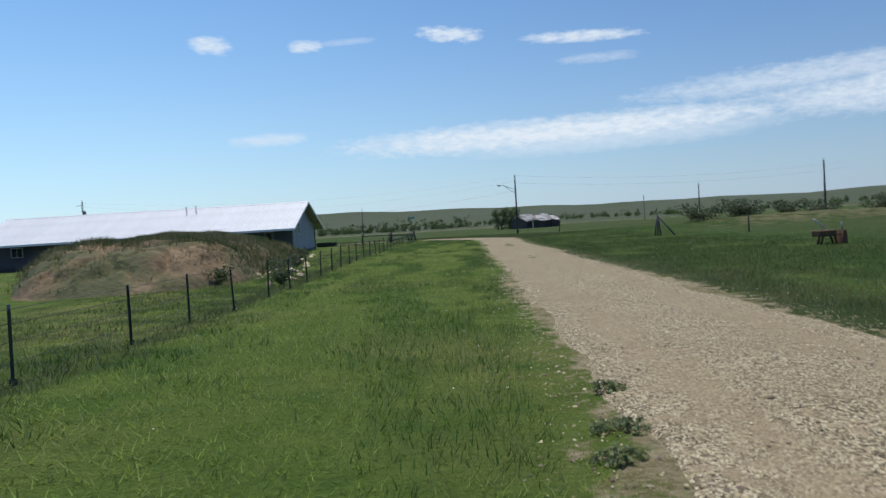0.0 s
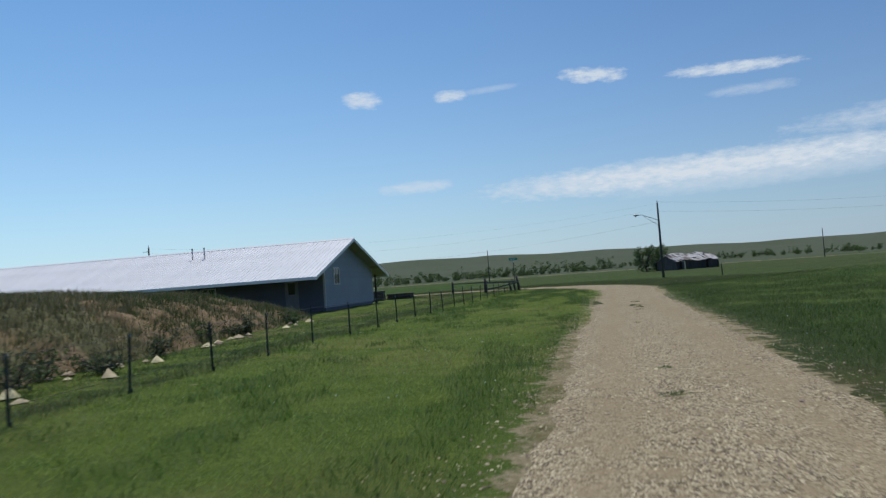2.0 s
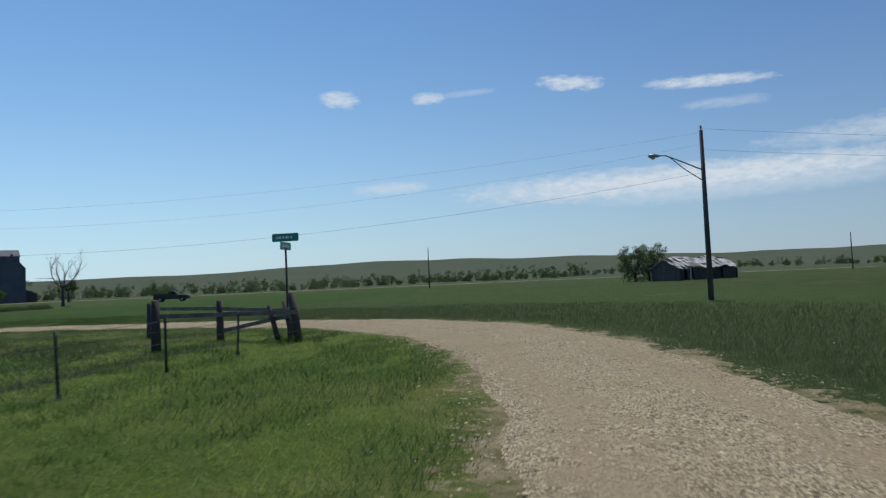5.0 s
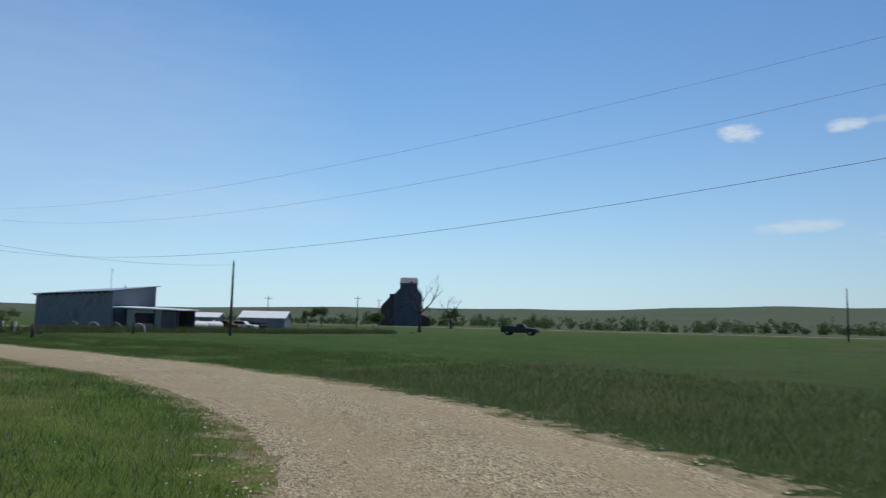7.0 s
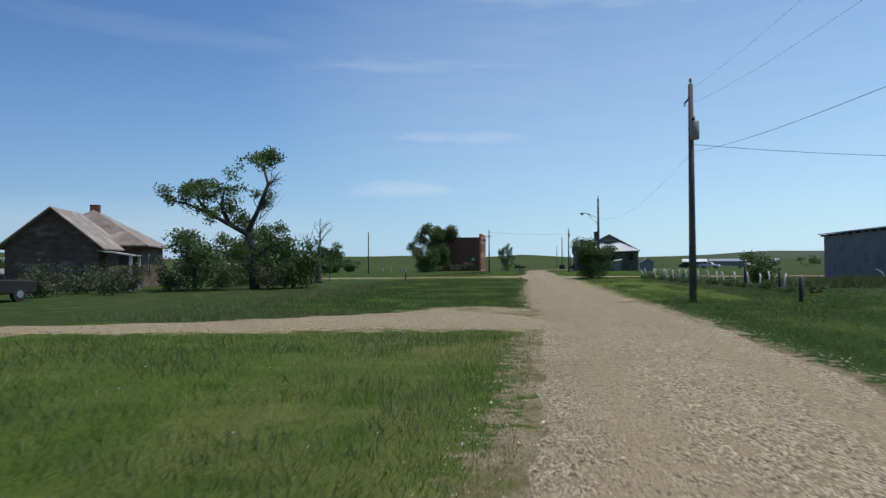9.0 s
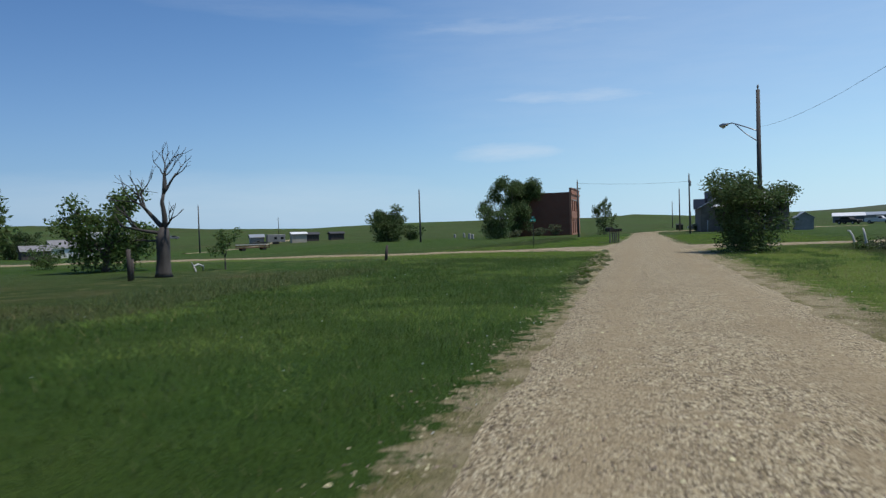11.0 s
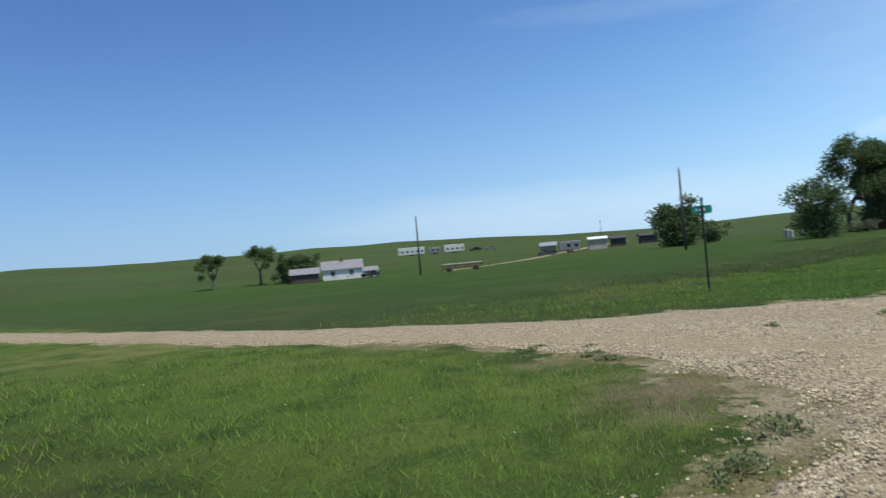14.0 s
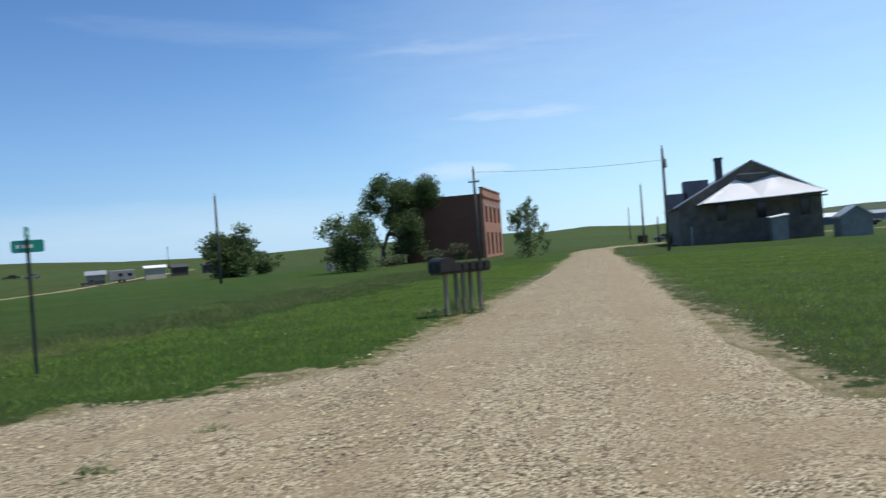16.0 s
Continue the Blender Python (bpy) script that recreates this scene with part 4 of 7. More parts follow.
# ---- wire fence ----
def t_post(at, lean):
    t = thing("fence_post", (*at, land1(*at) - 0.05), "dark green steel T-post of a wire fence", "fence post", "posts of the wire fence")
    t.rotation_euler = (radians(lean[0]), radians(lean[1]), random.uniform(0, 3))
    return t


post_y = [1.0, 4.0, 7.0, 9.7, 13.2, 16.2, 18.4, 21.4, 24.5, 27.4, 30.6, 33.5, 36.3, 39.2, 41.9, 44.7, 47.9, 51.0, 53.5, 56.4, 59.3, 62.1, 65.0, 68.0, 70.8, 73.8, 76.9, 79.9, 82.9, 86.0, 89.1, 92.3]
fence_line = [(float(np.interp(y, (0, 16, 19, 36, 96), (-6.1, -5.85, -5.35, -5.2, -3.6))), y) for y in post_y]
bm = bmesh.new()
box(bm, (-0.022, -0.004, 0), (0.022, 0.004, 1.16))
box(bm, (-0.005, 0.004, 0), (0.005, 0.04, 1.16))
for k in range(9):
    box(bm, (-0.012, -0.014, 0.2 + k * 0.11), (0.012, -0.004, 0.225 + k * 0.11))
shaft_mesh = mesh_of("shaft", bm, M["dark_steel"])
bm = bmesh.new()
box(bm, (-0.05, -0.012, 0.02), (0.05, -0.004, 0.14))
plate_mesh = mesh_of("anchor_plate", bm, M["dark_steel"])
bm = bmesh.new()
box(bm, (-0.023, -0.0055, 1.08), (0.023, 0.0055, 1.163))
tip_mesh = mesh_of("painted_tip", bm, M["grey_paint"])
for k, p in enumerate(fence_line):
    t = t_post((p[0] + random.uniform(-0.04, 0.04), p[1]), (random.uniform(-2, 2), random.uniform(-3, 3)))
    for nm, me in (("shaft", shaft_mesh), ("anchor_plate", plate_mesh), ("painted_tip", tip_mesh)):
        o = new(nm, me)
        o.parent = t
for z in (0.32, 0.6, 0.85, 1.05):
    bm = bmesh.new()
    tube(bm, [(p[0] - fence_line[0][0], p[1] - fence_line[0][1], land1(*p) + z) for p in fence_line] + [(-3.55 - fence_line[0][0], 96 - fence_line[0][1], z + 0.1)], 0.004, 4, False)
    ob = part("fence_wire", bm, M["wire"])
    ob.location = (fence_line[0][0], fence_line[0][1], 0)
    tagged(ob, "thin strand of barbed fence wire", "wire", "strands of the wire fence")

# ---- corner posts, rails and street sign ----
def wood_post(at, h, r, lean, label, group=""):
    z = land1(*at)
    bm = bmesh.new()
    tube(bm, [(0, 0, -0.1), (lean[0] * 0.5, lean[1] * 0.5, h * 0.5), (lean[0], lean[1], h)], [r * 1.1, r, r * 0.92], 10)
    for v in bm.verts:
        v.co += Vector((random.uniform(-0.01, 0.01), random.uniform(-0.01, 0.01), 0))
    ob = part("fence_post", bm, M["dark_wood"])
    ob.location = (*at, z)
    return tagged(ob, label, "fence post", group)


wood_post((-3.55, 96.1), 1.5, 0.12, (-0.24, 0.05), "thick dark wooden corner post", "corner posts")
wood_post((-4.0, 96.8), 1.25, 0.1, (-0.35, 0.2), "leaning weathered wooden corner post", "corner posts")
wood_post((-4.4, 96.6), 1.15, 0.08, (-0.3, 0.0), "leaning weathered wooden corner post", "corner posts")
wood_post((-6.6, 93.4), 1.4, 0.12, (0, 0), "thick dark wooden corner post", "corner posts")
wood_post((-7.2, 98.3), 1.4, 0.12, (0, 0), "thick dark wooden corner post", "corner posts")
wood_post((-11.2, 100.6), 1.35, 0.12, (0, 0), "thick dark wooden corner post", "corner posts")
for a, b in (((-3.6, 96.1, 1.02), (-7.2, 98.3, 1.12)), ((-3.6, 96.1, 0.98), (-6.6, 93.4, 1.1)), ((-7.2, 98.3, 1.12), (-11.2, 100.6, 1.15)), ((-3.62, 96.15, 0.92), (-7.15, 98.3, 0.35))):
    bm = bmesh.new()
    o = Vector(a)
    beam(bm, (0, 0, 0), Vector(b) - o, 0.06, 0.12)
    ob = part("fence_rail", bm, M["old_wood"])
    ob.location = o
    tagged(ob, "weathered grey wooden brace rail", "fence rail", "rails of the corner brace")


def street_sign(at, height, blades, label):
    t = thing("street_sign", (*at, land1(*at) - 0.05), label, "street sign")
    bm = bmesh.new()
    box(bm, (-0.03, -0.015, 0), (0.03, 0.015, height - 0.1))
    box(bm, (-0.012, 0.015, 0), (0.012, 0.03, height - 0.1))
    part("post", bm, M["dark_steel"], t)
    for z, turn, w, h in blades:
        bm = bmesh.new()
        prism(bm, [(-w / 2 + 0.03, -h / 2), (w / 2 - 0.03, -h / 2), (w / 2, -h / 2 + 0.03), (w / 2, h / 2 - 0.03), (w / 2 - 0.03, h / 2), (-w / 2 + 0.03, h / 2), (-w / 2, h / 2 - 0.03), (-w / 2, -h / 2 + 0.03)], "y", -0.006, 0.006)
        bl = part("sign_blade", bm, M["sign_green"], t, "green street name blade")
        bl.location = (0, 0.0, z)
        bl.rotation_euler = (0, 0, radians(turn))
        x = -w * 0.34
        for k, lw in enumerate((0.05, 0.1, 0.06, 0.13, 0.05, 0.09)):
            if x + lw > w * 0.36:
                break
            for y in (-0.010, 0.006):
                bm = bmesh.new()
                box(bm, (x, y, -h * 0.14), (x + lw * 0.82, y + 0.004, h * 0.14))
                part("lettering", bm, M["sign_text"], bl)
            x += lw + 0.03
    return t


street_sign((-4.02, 96.45), 3.05, ((3.27, 2, 0.85, 0.25), (3.0, 90, 0.85, 0.24)), "two green street name blades on a steel post")
street_sign((-124.0, 100.1), 2.6, ((2.36, 125, 0.52, 0.22), (2.6, 35, 0.5, 0.2)), "two green street name blades on a steel post")

# ---- long metal-roofed house ----
def window(parent, at, w, h, axis, sign, mat="white_paint", panes=2):
    """A framed window on a wall: axis is the wall's normal."""
    fr = bmesh.new()
    def pt(u, v, d):
        return (at[0] + sign * d, at[1] + u, at[2] + v) if axis == "x" else (at[0] + u, at[1] + sign * d, at[2] + v)
    def bx(bm, u0, u1, v0, v1, d0, d1):
        a, b = pt(u0, v0, d0), pt(u1, v1, d1)
        box(bm, [min(i, j) for i, j in zip(a, b)], [max(i, j) for i, j in zip(a, b)])
    f = 0.07
    bx(fr, -w / 2, w / 2, h - f, h, 0.0, 0.06)
    bx(fr, -w / 2, w / 2, 0, f, 0.0, 0.07)
    for u in (-w / 2, w / 2 - f):
        bx(fr, u, u + f, f, h - f, 0.0, 0.06)
    for k in range(1, panes):
        u = -w / 2 + w * k / panes
        bx(fr, u - 0.025, u + 0.025, f, h - f, 0.0, 0.05)
    win = part("window", fr, M[mat], parent, "white framed window" if mat == "white_paint" else "")
    for k in range(panes):
        g = bmesh.new()
        u0 = -w / 2 + f + (w - 2 * f) * k / panes
        bx(g, u0 + 0.01, u0 + (w - 2 * f) / panes - 0.01, f, h - f, 0.01, 0.025)
        part("pane", g, M["glass"], win)
    return win


HX, HY = -14.95, 76.6          # gable wall, ridge line
house = thing("house", (HX, HY, 0.36), "long low house with blue-grey siding and white metal roof", "house")
L0, RZ, EZ = -31.0, 5.05, 2.2
ES, EN, WS, WN = -8.3, 9.0, -4.4, 6.9      # eaves and walls south and north of the ridge
def roof_z(y, over=0.0):
    return RZ - (RZ - EZ) * (abs(y) / (-ES if y < 0 else EN)) - over
bm = bmesh.new()
prism(bm, [(WS, 0), (WN, 0), (WN, roof_z(WN, 0.12)), (0, RZ - 0.12), (WS, roof_z(WS, 0.12))], "x", -0.15, 0)
gable = part("gable_wall", bm, M["siding"], house, "blue-grey sided gable wall")
z = 0.0
while z < RZ - 0.5:
    top = z + 0.2
    s0 = max(WS, ES * (RZ - 0.14 - top) / (RZ - EZ)) + 0.04
    s1 = min(WN, EN * (RZ - 0.14 - top) / (RZ - EZ)) - 0.04
    bm = bmesh.new()
    vs = [bm.verts.new(v) for v in ((0.001, s0, z), (0.03, s0, z), (0.03, s1, z), (0.001, s1, z), (0.001, s0, top), (0.01, s0, top), (0.01, s1, top), (0.001, s1, top))]
    for f in ((0, 1, 2, 3), (7, 6, 5, 4), (1, 5, 6, 2), (0, 4, 5, 1), (3, 2, 6, 7), (0, 3, 7, 4)):
        bm.faces.new([vs[i] for i in f])
    bmesh.ops.recalc_face_normals(bm, faces=bm.faces)
    part("siding_board", bm, M["siding"], gable)
    z = top
bm = bmesh.new()
prism(bm, [(WS, 0), (WN, 0), (WN, roof_z(WN, 0.12)), (0, RZ - 0.12), (WS, roof_z(WS, 0.12))], "x", L0, L0 + 0.15)
part("gable_wall", bm, M["siding"], house)
# the eave's shade is in this wall's colour, darker than the other walls
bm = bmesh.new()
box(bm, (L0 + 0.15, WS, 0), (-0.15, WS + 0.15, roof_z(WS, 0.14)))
part("long_wall", bm, M["dark_or_shaded_siding"], house, "long wall with the deep eave's shade in its dark colour")
bm = bmesh.new()
box(bm, (L0 + 0.15, WN - 0.15, 0), (-0.15, WN, roof_z(WN, 0.14)))
part("long_wall", bm, M["siding"], house)
# dark base strip stands in for the shadow under the raised floor
bm = bmesh.new()
box(bm, (L0 + 0.05, WS + 0.05, -0.42), (-0.05, WN - 0.05, 0.0))
part("shadow_strip", bm, M["dark_or_shaded_siding"], house, "dark strip for the shadow gap under the walls")
bm = bmesh.new()
box(bm, (L0, ES + 0.3, -0.4), (-0.3, WS - 0.06, -0.12))
part("porch_slab", bm, M["dark_wood"], house)
for y, nm in ((WS, "s"), (WN, "n")):
    bm = bmesh.new()
    s = -1 if y < 0 else 1
    box(bm, (-0.1, min(y - 0.02 * s, y + 0.05 * s), 0), (0.03, max(y - 0.02 * s, y + 0.05 * s) if s > 0 else y + 0.03, roof_z(y, 0.16)))
    part("corner_trim", bm, M["cream"], house, "pale corner board")
# roof panels with ribs
for s, far in ((-1, ES), (1, EN)):
    pw = 0.92
    bm = bmesh.new()
    n = Vector((0, s * (RZ - EZ), abs(far))).normalized()
    def rp(x, u, up):
        return Vector((x, far * u, RZ + (EZ - RZ) * u)) + n * up
    slab_n = [rp(0, 0, 0), rp(pw, 0, 0), rp(pw, 1, 0), rp(0, 1, 0)]
    slab(bm, slab_n, 0.03)
    for k in range(3):
        x = 0.02 + k * pw / 3
        for a, b in ((0.0, 1.0),):
            q = [rp(x, a, 0.001), rp(x + 0.02, a, 0.03), rp(x + 0.05, a, 0.03), rp(x + 0.07, a, 0.001)]
            w = [rp(x, b, 0.001), rp(x + 0.02, b, 0.03), rp(x + 0.05, b, 0.03), rp(x + 0.07, b, 0.001)]
            qa, wa = [bm.verts.new(v) for v in q], [bm.verts.new(v) for v in w]
            for i in range(3):
                bm.faces.new((qa[i], qa[i + 1], wa[i + 1], wa[i]))
            bm.faces.new(wa)
    bmesh.ops.recalc_face_normals(bm, faces=bm.faces)
    me = mesh_of("roof_panel", bm, M["white_metal"])
    x = 0.9 - pw
    while x > L0 - 0.5:
        o = new("roof_panel", me)
        o.parent = house
        o.location = (x, 0, 0.0)
        x -= pw
    bm = bmesh.new()
    beam(bm, (0.91, 0, RZ - 0.12), (0.91, far, EZ - 0.12), 0.04, 0.2, 0)
    part("rake_trim", bm, M["white_metal"], house)
    bm = bmesh.new()
    box(bm, (L0 - 0.5, far - 0.02, EZ - 0.2), (0.9, far + 0.02, EZ - 0.02))
    part("fascia", bm, M["white_metal"], house)
    bm = bmesh.new()
    slab(bm, [(0.89, far * 0.999, EZ - 0.06), (0.89, 0.0, RZ - 0.06), (L0 - 0.4, 0.0, RZ - 0.06), (L0 - 0.4, far * 0.999, EZ - 0.06)], 0.04)
    part("roof_deck", bm, M["grey_paint"], house, "grey painted soffit boards")
bm = bmesh.new()
prism(bm, [(-0.22, RZ - 0.05), (0, RZ + 0.05), (0.22, RZ - 0.05)], "x", L0 - 0.5, 0.91)
part("ridge_cap", bm, M["white_metal"], house)
window(house, (0.03, -2.05, 1.6), 1.2, 1.28, "x", 1)
bm = bmesh.new()
box(bm, (-3.0, WS - 0.05, 0.0), (-2.0, WS, 2.1))
d1 = part("door", bm, M["grey_paint"], house, "pale entrance door under the eave")
bm = bmesh.new()
box(bm, (-2.75, WS - 0.06, 1.1), (-2.25, WS - 0.05, 1.9))
part("pane", bm, M["glass"], d1)
bm = bmesh.new()
bmesh.ops.create_uvsphere(bm, u_segments=8, v_segments=6, radius=0.035, matrix=Matrix.Translation((-2.1, WS - 0.09, 1.0)))
part("knob", bm, M["steel"], d1)
for x in (-9.0, -15.0, -22.0, -28.0):
    window(house, (x, WS, 0.95), 1.2, 1.0, "y", -1)
for x, y in ((-0.2, EN - 0.5), (-6.0, EN - 0.5), (-12.0, EN - 0.5)):
    bm = bmesh.new()
    box(bm, (x - 0.07, y - 0.07, -0.42), (x + 0.07, y + 0.07, EZ + 0.1))
    part("porch_post", bm, M["dark_wood"], house)
for x in (-10.4, -11.4):
    bm = bmesh.new()
    tube(bm, [(x, -2.2, RZ - 0.9), (x, -2.2, RZ + 0.05)], 0.05, 8)
    tube(bm, [(x, -2.2, RZ + 0.05), (x, -2.2, RZ + 0.12)], [0.09, 0.07], 8)
    part("vent_pipe", bm, M["steel"], house)

# lumber and pallets behind the house
def lumber_stack(at, l, w, n, turn, label, mat="old_wood"):
    t = thing("lumber_stack", (*at, land1(*at)), label, "lumber stack", "", turn)
    z = 0.0
    for k in range(n):
        bm = bmesh.new()
        for y in (-w * 0.4, 0, w * 0.4):
            box(bm, (-l / 2, y - 0.05, z), (l / 2, y + 0.05, z + 0.09))
        part("bearer", bm, M["dark_wood"], t)
        for j in range(6):
            bm = bmesh.new()
            x = -l / 2 + (j + 0.5) * l / 6
            box(bm, (x - l / 14, -w / 2 + random.uniform(-0.08, 0.08), z + 0.09), (x + l / 14, w / 2 + random.uniform(-0.08, 0.08), z + 0.13))
            part("board", bm, M[mat], t)
        z += 0.14
    return t


lumber_stack((-17.6, 91.5), 2.6, 1.6, 7, 10, "weathered stack of old pallets behind the house", "old_wood")
lumber_stack((-15.0, 92.8), 2.4, 1.4, 4, 0, "dark stack of old pallets behind the house", "dark_wood")
lumber_stack((-20.5, 92.5), 4.0, 1.5, 6, 5, "pale stack of boards behind the house", "cream")

# ---- dirt mound ----
mx, my = np.meshgrid(np.linspace(-1, 1, 150), np.linspace(-1, 1, 250))
rng = np.random.default_rng(3)
cx = -15.7 - 2.7 * my
half = 5.0 + 0.9 * np.clip(my + 1, 0, 1)
X = cx + mx * half
Y = 46.5 + my * 20.5
edge = np.abs(mx) ** 2.4 + np.clip((np.abs(my) - 0.66) / 0.34, 0, 1) ** 2.2
r = np.clip(1 - edge + 0.35 * (fractal(X * 0.35, Y * 0.35, 40) - 0.5), 0, 1) * np.clip((1 - np.maximum(np.abs(mx), np.abs(my))) * 9, 0, 1)
rill = 1 - np.abs(2 * fractal(X * 0.9 + 0.3 * Y, Y * 0.9 - 0.3 * X, 50, 5) - 1)
clod = fractal(X * 2.2, Y * 2.2, 60, 3) - 0.5
Z = (1 - 0.85 * np.clip((my - 0.3) / 0.7, 0, 1) ** 1.4) * r ** 0.55 * (2.15 + 0.9 * (fractal(X * 0.22, Y * 0.22, 70) - 0.5)) - np.clip(4 * r * (1 - r), 0, 1) * 0.38 * np.clip(rill - 0.72, 0, 1) * 3 + 0.2 * clod * np.clip(r * 3, 0, 1) - 0.05
ii = np.arange(X.size).reshape(X.shape)
q = np.stack([ii[:-1, :-1], ii[:-1, 1:], ii[1:, 1:], ii[1:, :-1]], -1).reshape(-1, 4)
mound = raw("dirt_mound", np.stack([X, Y, Z], -1).reshape(-1, 3), q, M["dirt"], smooth=True)
tagged(mound, "long heap of bare brown dirt overgrown with weeds", "dirt mound")

# ---- blue trailer beside the mound ----
tr = thing("cargo_trailer", (-51.3, 66.4, 0), "pale grey box trailer parked on the grass", "trailer", "", 8)
bm = bmesh.new()
box(bm, (-4.6, -1.2, 0.5), (4.6, 1.2, 2.85), 0.05)
part("body", bm, M["white_paint"], tr)
bm = bmesh.new()
box(bm, (-4.65, -1.24, 2.8), (4.65, 1.24, 2.92), 0.03)
part("roof", bm, M["white_metal"], tr)
for x in (-0.6, 0.5):
    for y in (-1.25, 1.05):
        bm = bmesh.new()
        bmesh.ops.create_cone(bm, cap_ends=True, segments=18, radius1=0.38, radius2=0.38, depth=0.22, matrix=Matrix.Translation((x, y + 0.1, 0.38)) @ pose(0, 0, 0, 90))
        w = part("wheel", bm, M["rubber"], tr)
        bm = bmesh.new()
        bmesh.ops.create_cone(bm, cap_ends=True, segments=12, radius1=0.2, radius2=0.18, depth=0.26, matrix=Matrix.Translation((x, y + 0.1, 0.38)) @ pose(0, 0, 0, 90))
        part("rim", bm, M["steel"], w)
bm = bmesh.new()
beam(bm, (4.6, 0, 0.55), (6.0, 0, 0.5), 0.1, 0.12)
part("hitch", bm, M["dark_steel"], tr)


# ---- vehicles ----
def old_car(name, at, turn, paint, label, pickup=False, scale=1.0):
    t = thing(name, (*at, land1(*at)), label, "pickup truck" if pickup else "car", "", turn)
    bm = bmesh.new()
    prism(bm, [(-2.4, 0.35), (2.4, 0.35), (2.45, 0.75), (2.3, 0.92), (0.9, 1.0), (-2.35, 1.0), (-2.45, 0.7)], "y", -0.88, 0.88)
    bmesh.ops.bevel(bm, geom=list(bm.edges), offset=0.05, segments=1, affect="EDGES")
    part("body", bm, M[paint], t)
    bm = bmesh.new()
    x0 = -0.4 if pickup else -1.7
    prism(bm, [(x0, 0.98), (1.0, 0.98), (0.45, 1.5), (x0 + (0.1 if pickup else 0.6), 1.52)], "y", -0.76, 0.76)
    bmesh.ops.bevel(bm, geom=list(bm.edges), offset=0.04, segments=1, affect="EDGES")
    cab = part("cab", bm, M[paint], t)
    bm = bmesh.new()
    prism(bm, [(x0 + 0.35, 1.04), (0.8, 1.04), (0.42, 1.44), (x0 + 0.6, 1.44)], "y", -0.77, 0.77)
    part("side_window", bm, M["glass"], cab)
    if pickup:
        for s in (-1, 1):
            bm = bmesh.new()
            box(bm, (-2.35, s * 0.86 - 0.03, 0.98), (-0.45, s * 0.86 + 0.03, 1.15))
            part("bed_side", bm, M[paint], t)
    for x in (-1.5, 1.5):
        for s in (-1, 1):
            bm = bmesh.new()
            bmesh.ops.create_cone(bm, cap_ends=True, segments=18, radius1=0.34, radius2=0.34, depth=0.22, matrix=Matrix.Translation((x, s * 0.8, 0.34)) @ pose(0, 0, 0, 90))
            w = part("wheel", bm, M["rubber"], t)
            bm = bmesh.new()
            bmesh.ops.create_cone(bm, cap_ends=True, segments=12, radius1=0.19, radius2=0.17, depth=0.26, matrix=Matrix.Translation((x, s * 0.8, 0.34)) @ pose(0, 0, 0, 90))
            part("rim", bm, M["steel"], w)
    for s in (-1, 1):
        bm = bmesh.new()
        bmesh.ops.create_uvsphere(bm, u_segments=8, v_segments=6, radius=0.1, matrix=Matrix.Translation((2.42, s * 0.65, 0.72)))
        part("headlight", bm, M["cream"], t)
    for v in (t,):
        v.scale = (scale, scale, scale)
    return t


old_car("pickup_truck", (-71.0, 205.5), 20, "dark_steel", "dark pickup truck parked in the far grass", True, 1.35)
old_car("pickup_truck", (-53.0, 79.5), 200, "rust", "rusty old pickup truck parked beyond the trailer", True, 1.1)
old_car("car", (-56.0, 83.5), 170, "black", "dark old car parked beyond the trailer", False, 1.1)
power_pole((-62.5, 75.4), 9.8, "dark wooden power pole with a transformer beside the old house", transformer=1)

# ---- ruined shed ----
ru = thing("ruined_shed", (26.0, 197.5, land1(26, 197.5)), "collapsing dark shed with broken pale roofing", "shed", "", 34)
bm = bmesh.new()
prism(bm, [(-3.2, 0), (3.2, 0), (3.2, 2.1), (0, 3.6), (-3.2, 2.1)], "x", -6.2, -6.0)
part("gable_wall", bm, M["dark_wood"], ru)
bm = bmesh.new()
prism(bm, [(-3.2, 0), (3.2, 0), (3.2, 2.0), (0, 2.7), (-3.2, 1.6)], "x", 6.0, 6.2)
part("gable_wall", bm, M["dark_wood"], ru)
for y in (-3.2, 3.05):
    x = -6.0
    while x < 6.0:
        bm = bmesh.new()
        w = random.uniform(0.5, 0.9)
        box(bm, (x, y, 0), (x + w - 0.02, y + 0.12, random.uniform(1.7, 2.1)))
        part("board", bm, M["dark_wood"], ru)
        x += w + (0.6 if random.random() < 0.12 else 0)
bm = bmesh.new()
box(bm, (-4.0, -3.26, 0), (-3.75, -3.2, 2.0))
part("door_jamb", bm, M["chalk_paint"], ru)
for s in (-1, 1):
    for i in range(15):
        for j in range(4):
            if random.random() < 0.08:
                continue
            x0, x1 = -6.5 + i * 0.87, -6.5 + (i + 1) * 0.87 + random.uniform(-0.1, 0.15)
            u0, u1 = j / 4, (j + 1) / 4 + 0.03
            sag = 0.35 * math.sin((x0 + 2) * 0.9) + 0.25 * (1 if x0 > 3 else 0)
            bm = bmesh.new()
            c = [(x0, s * 3.6 * u0, 3.65 - 1.6 * u0 - sag * 0.6), (x1, s * 3.6 * u0, 3.65 - 1.6 * u0 - sag * 0.6), (x1, s * 3.6 * u1, 3.65 - 1.6 * u1 - sag * 0.6), (x0, s * 3.6 * u1, 3.65 - 1.6 * u1 - sag * 0.6)]
            slab(bm, [Vector(v) + Vector((0, 0, random.uniform(-0.12, 0.16))) for v in c], 0.05)
            part("roof_sheet", bm, M["pale_roof"], ru)
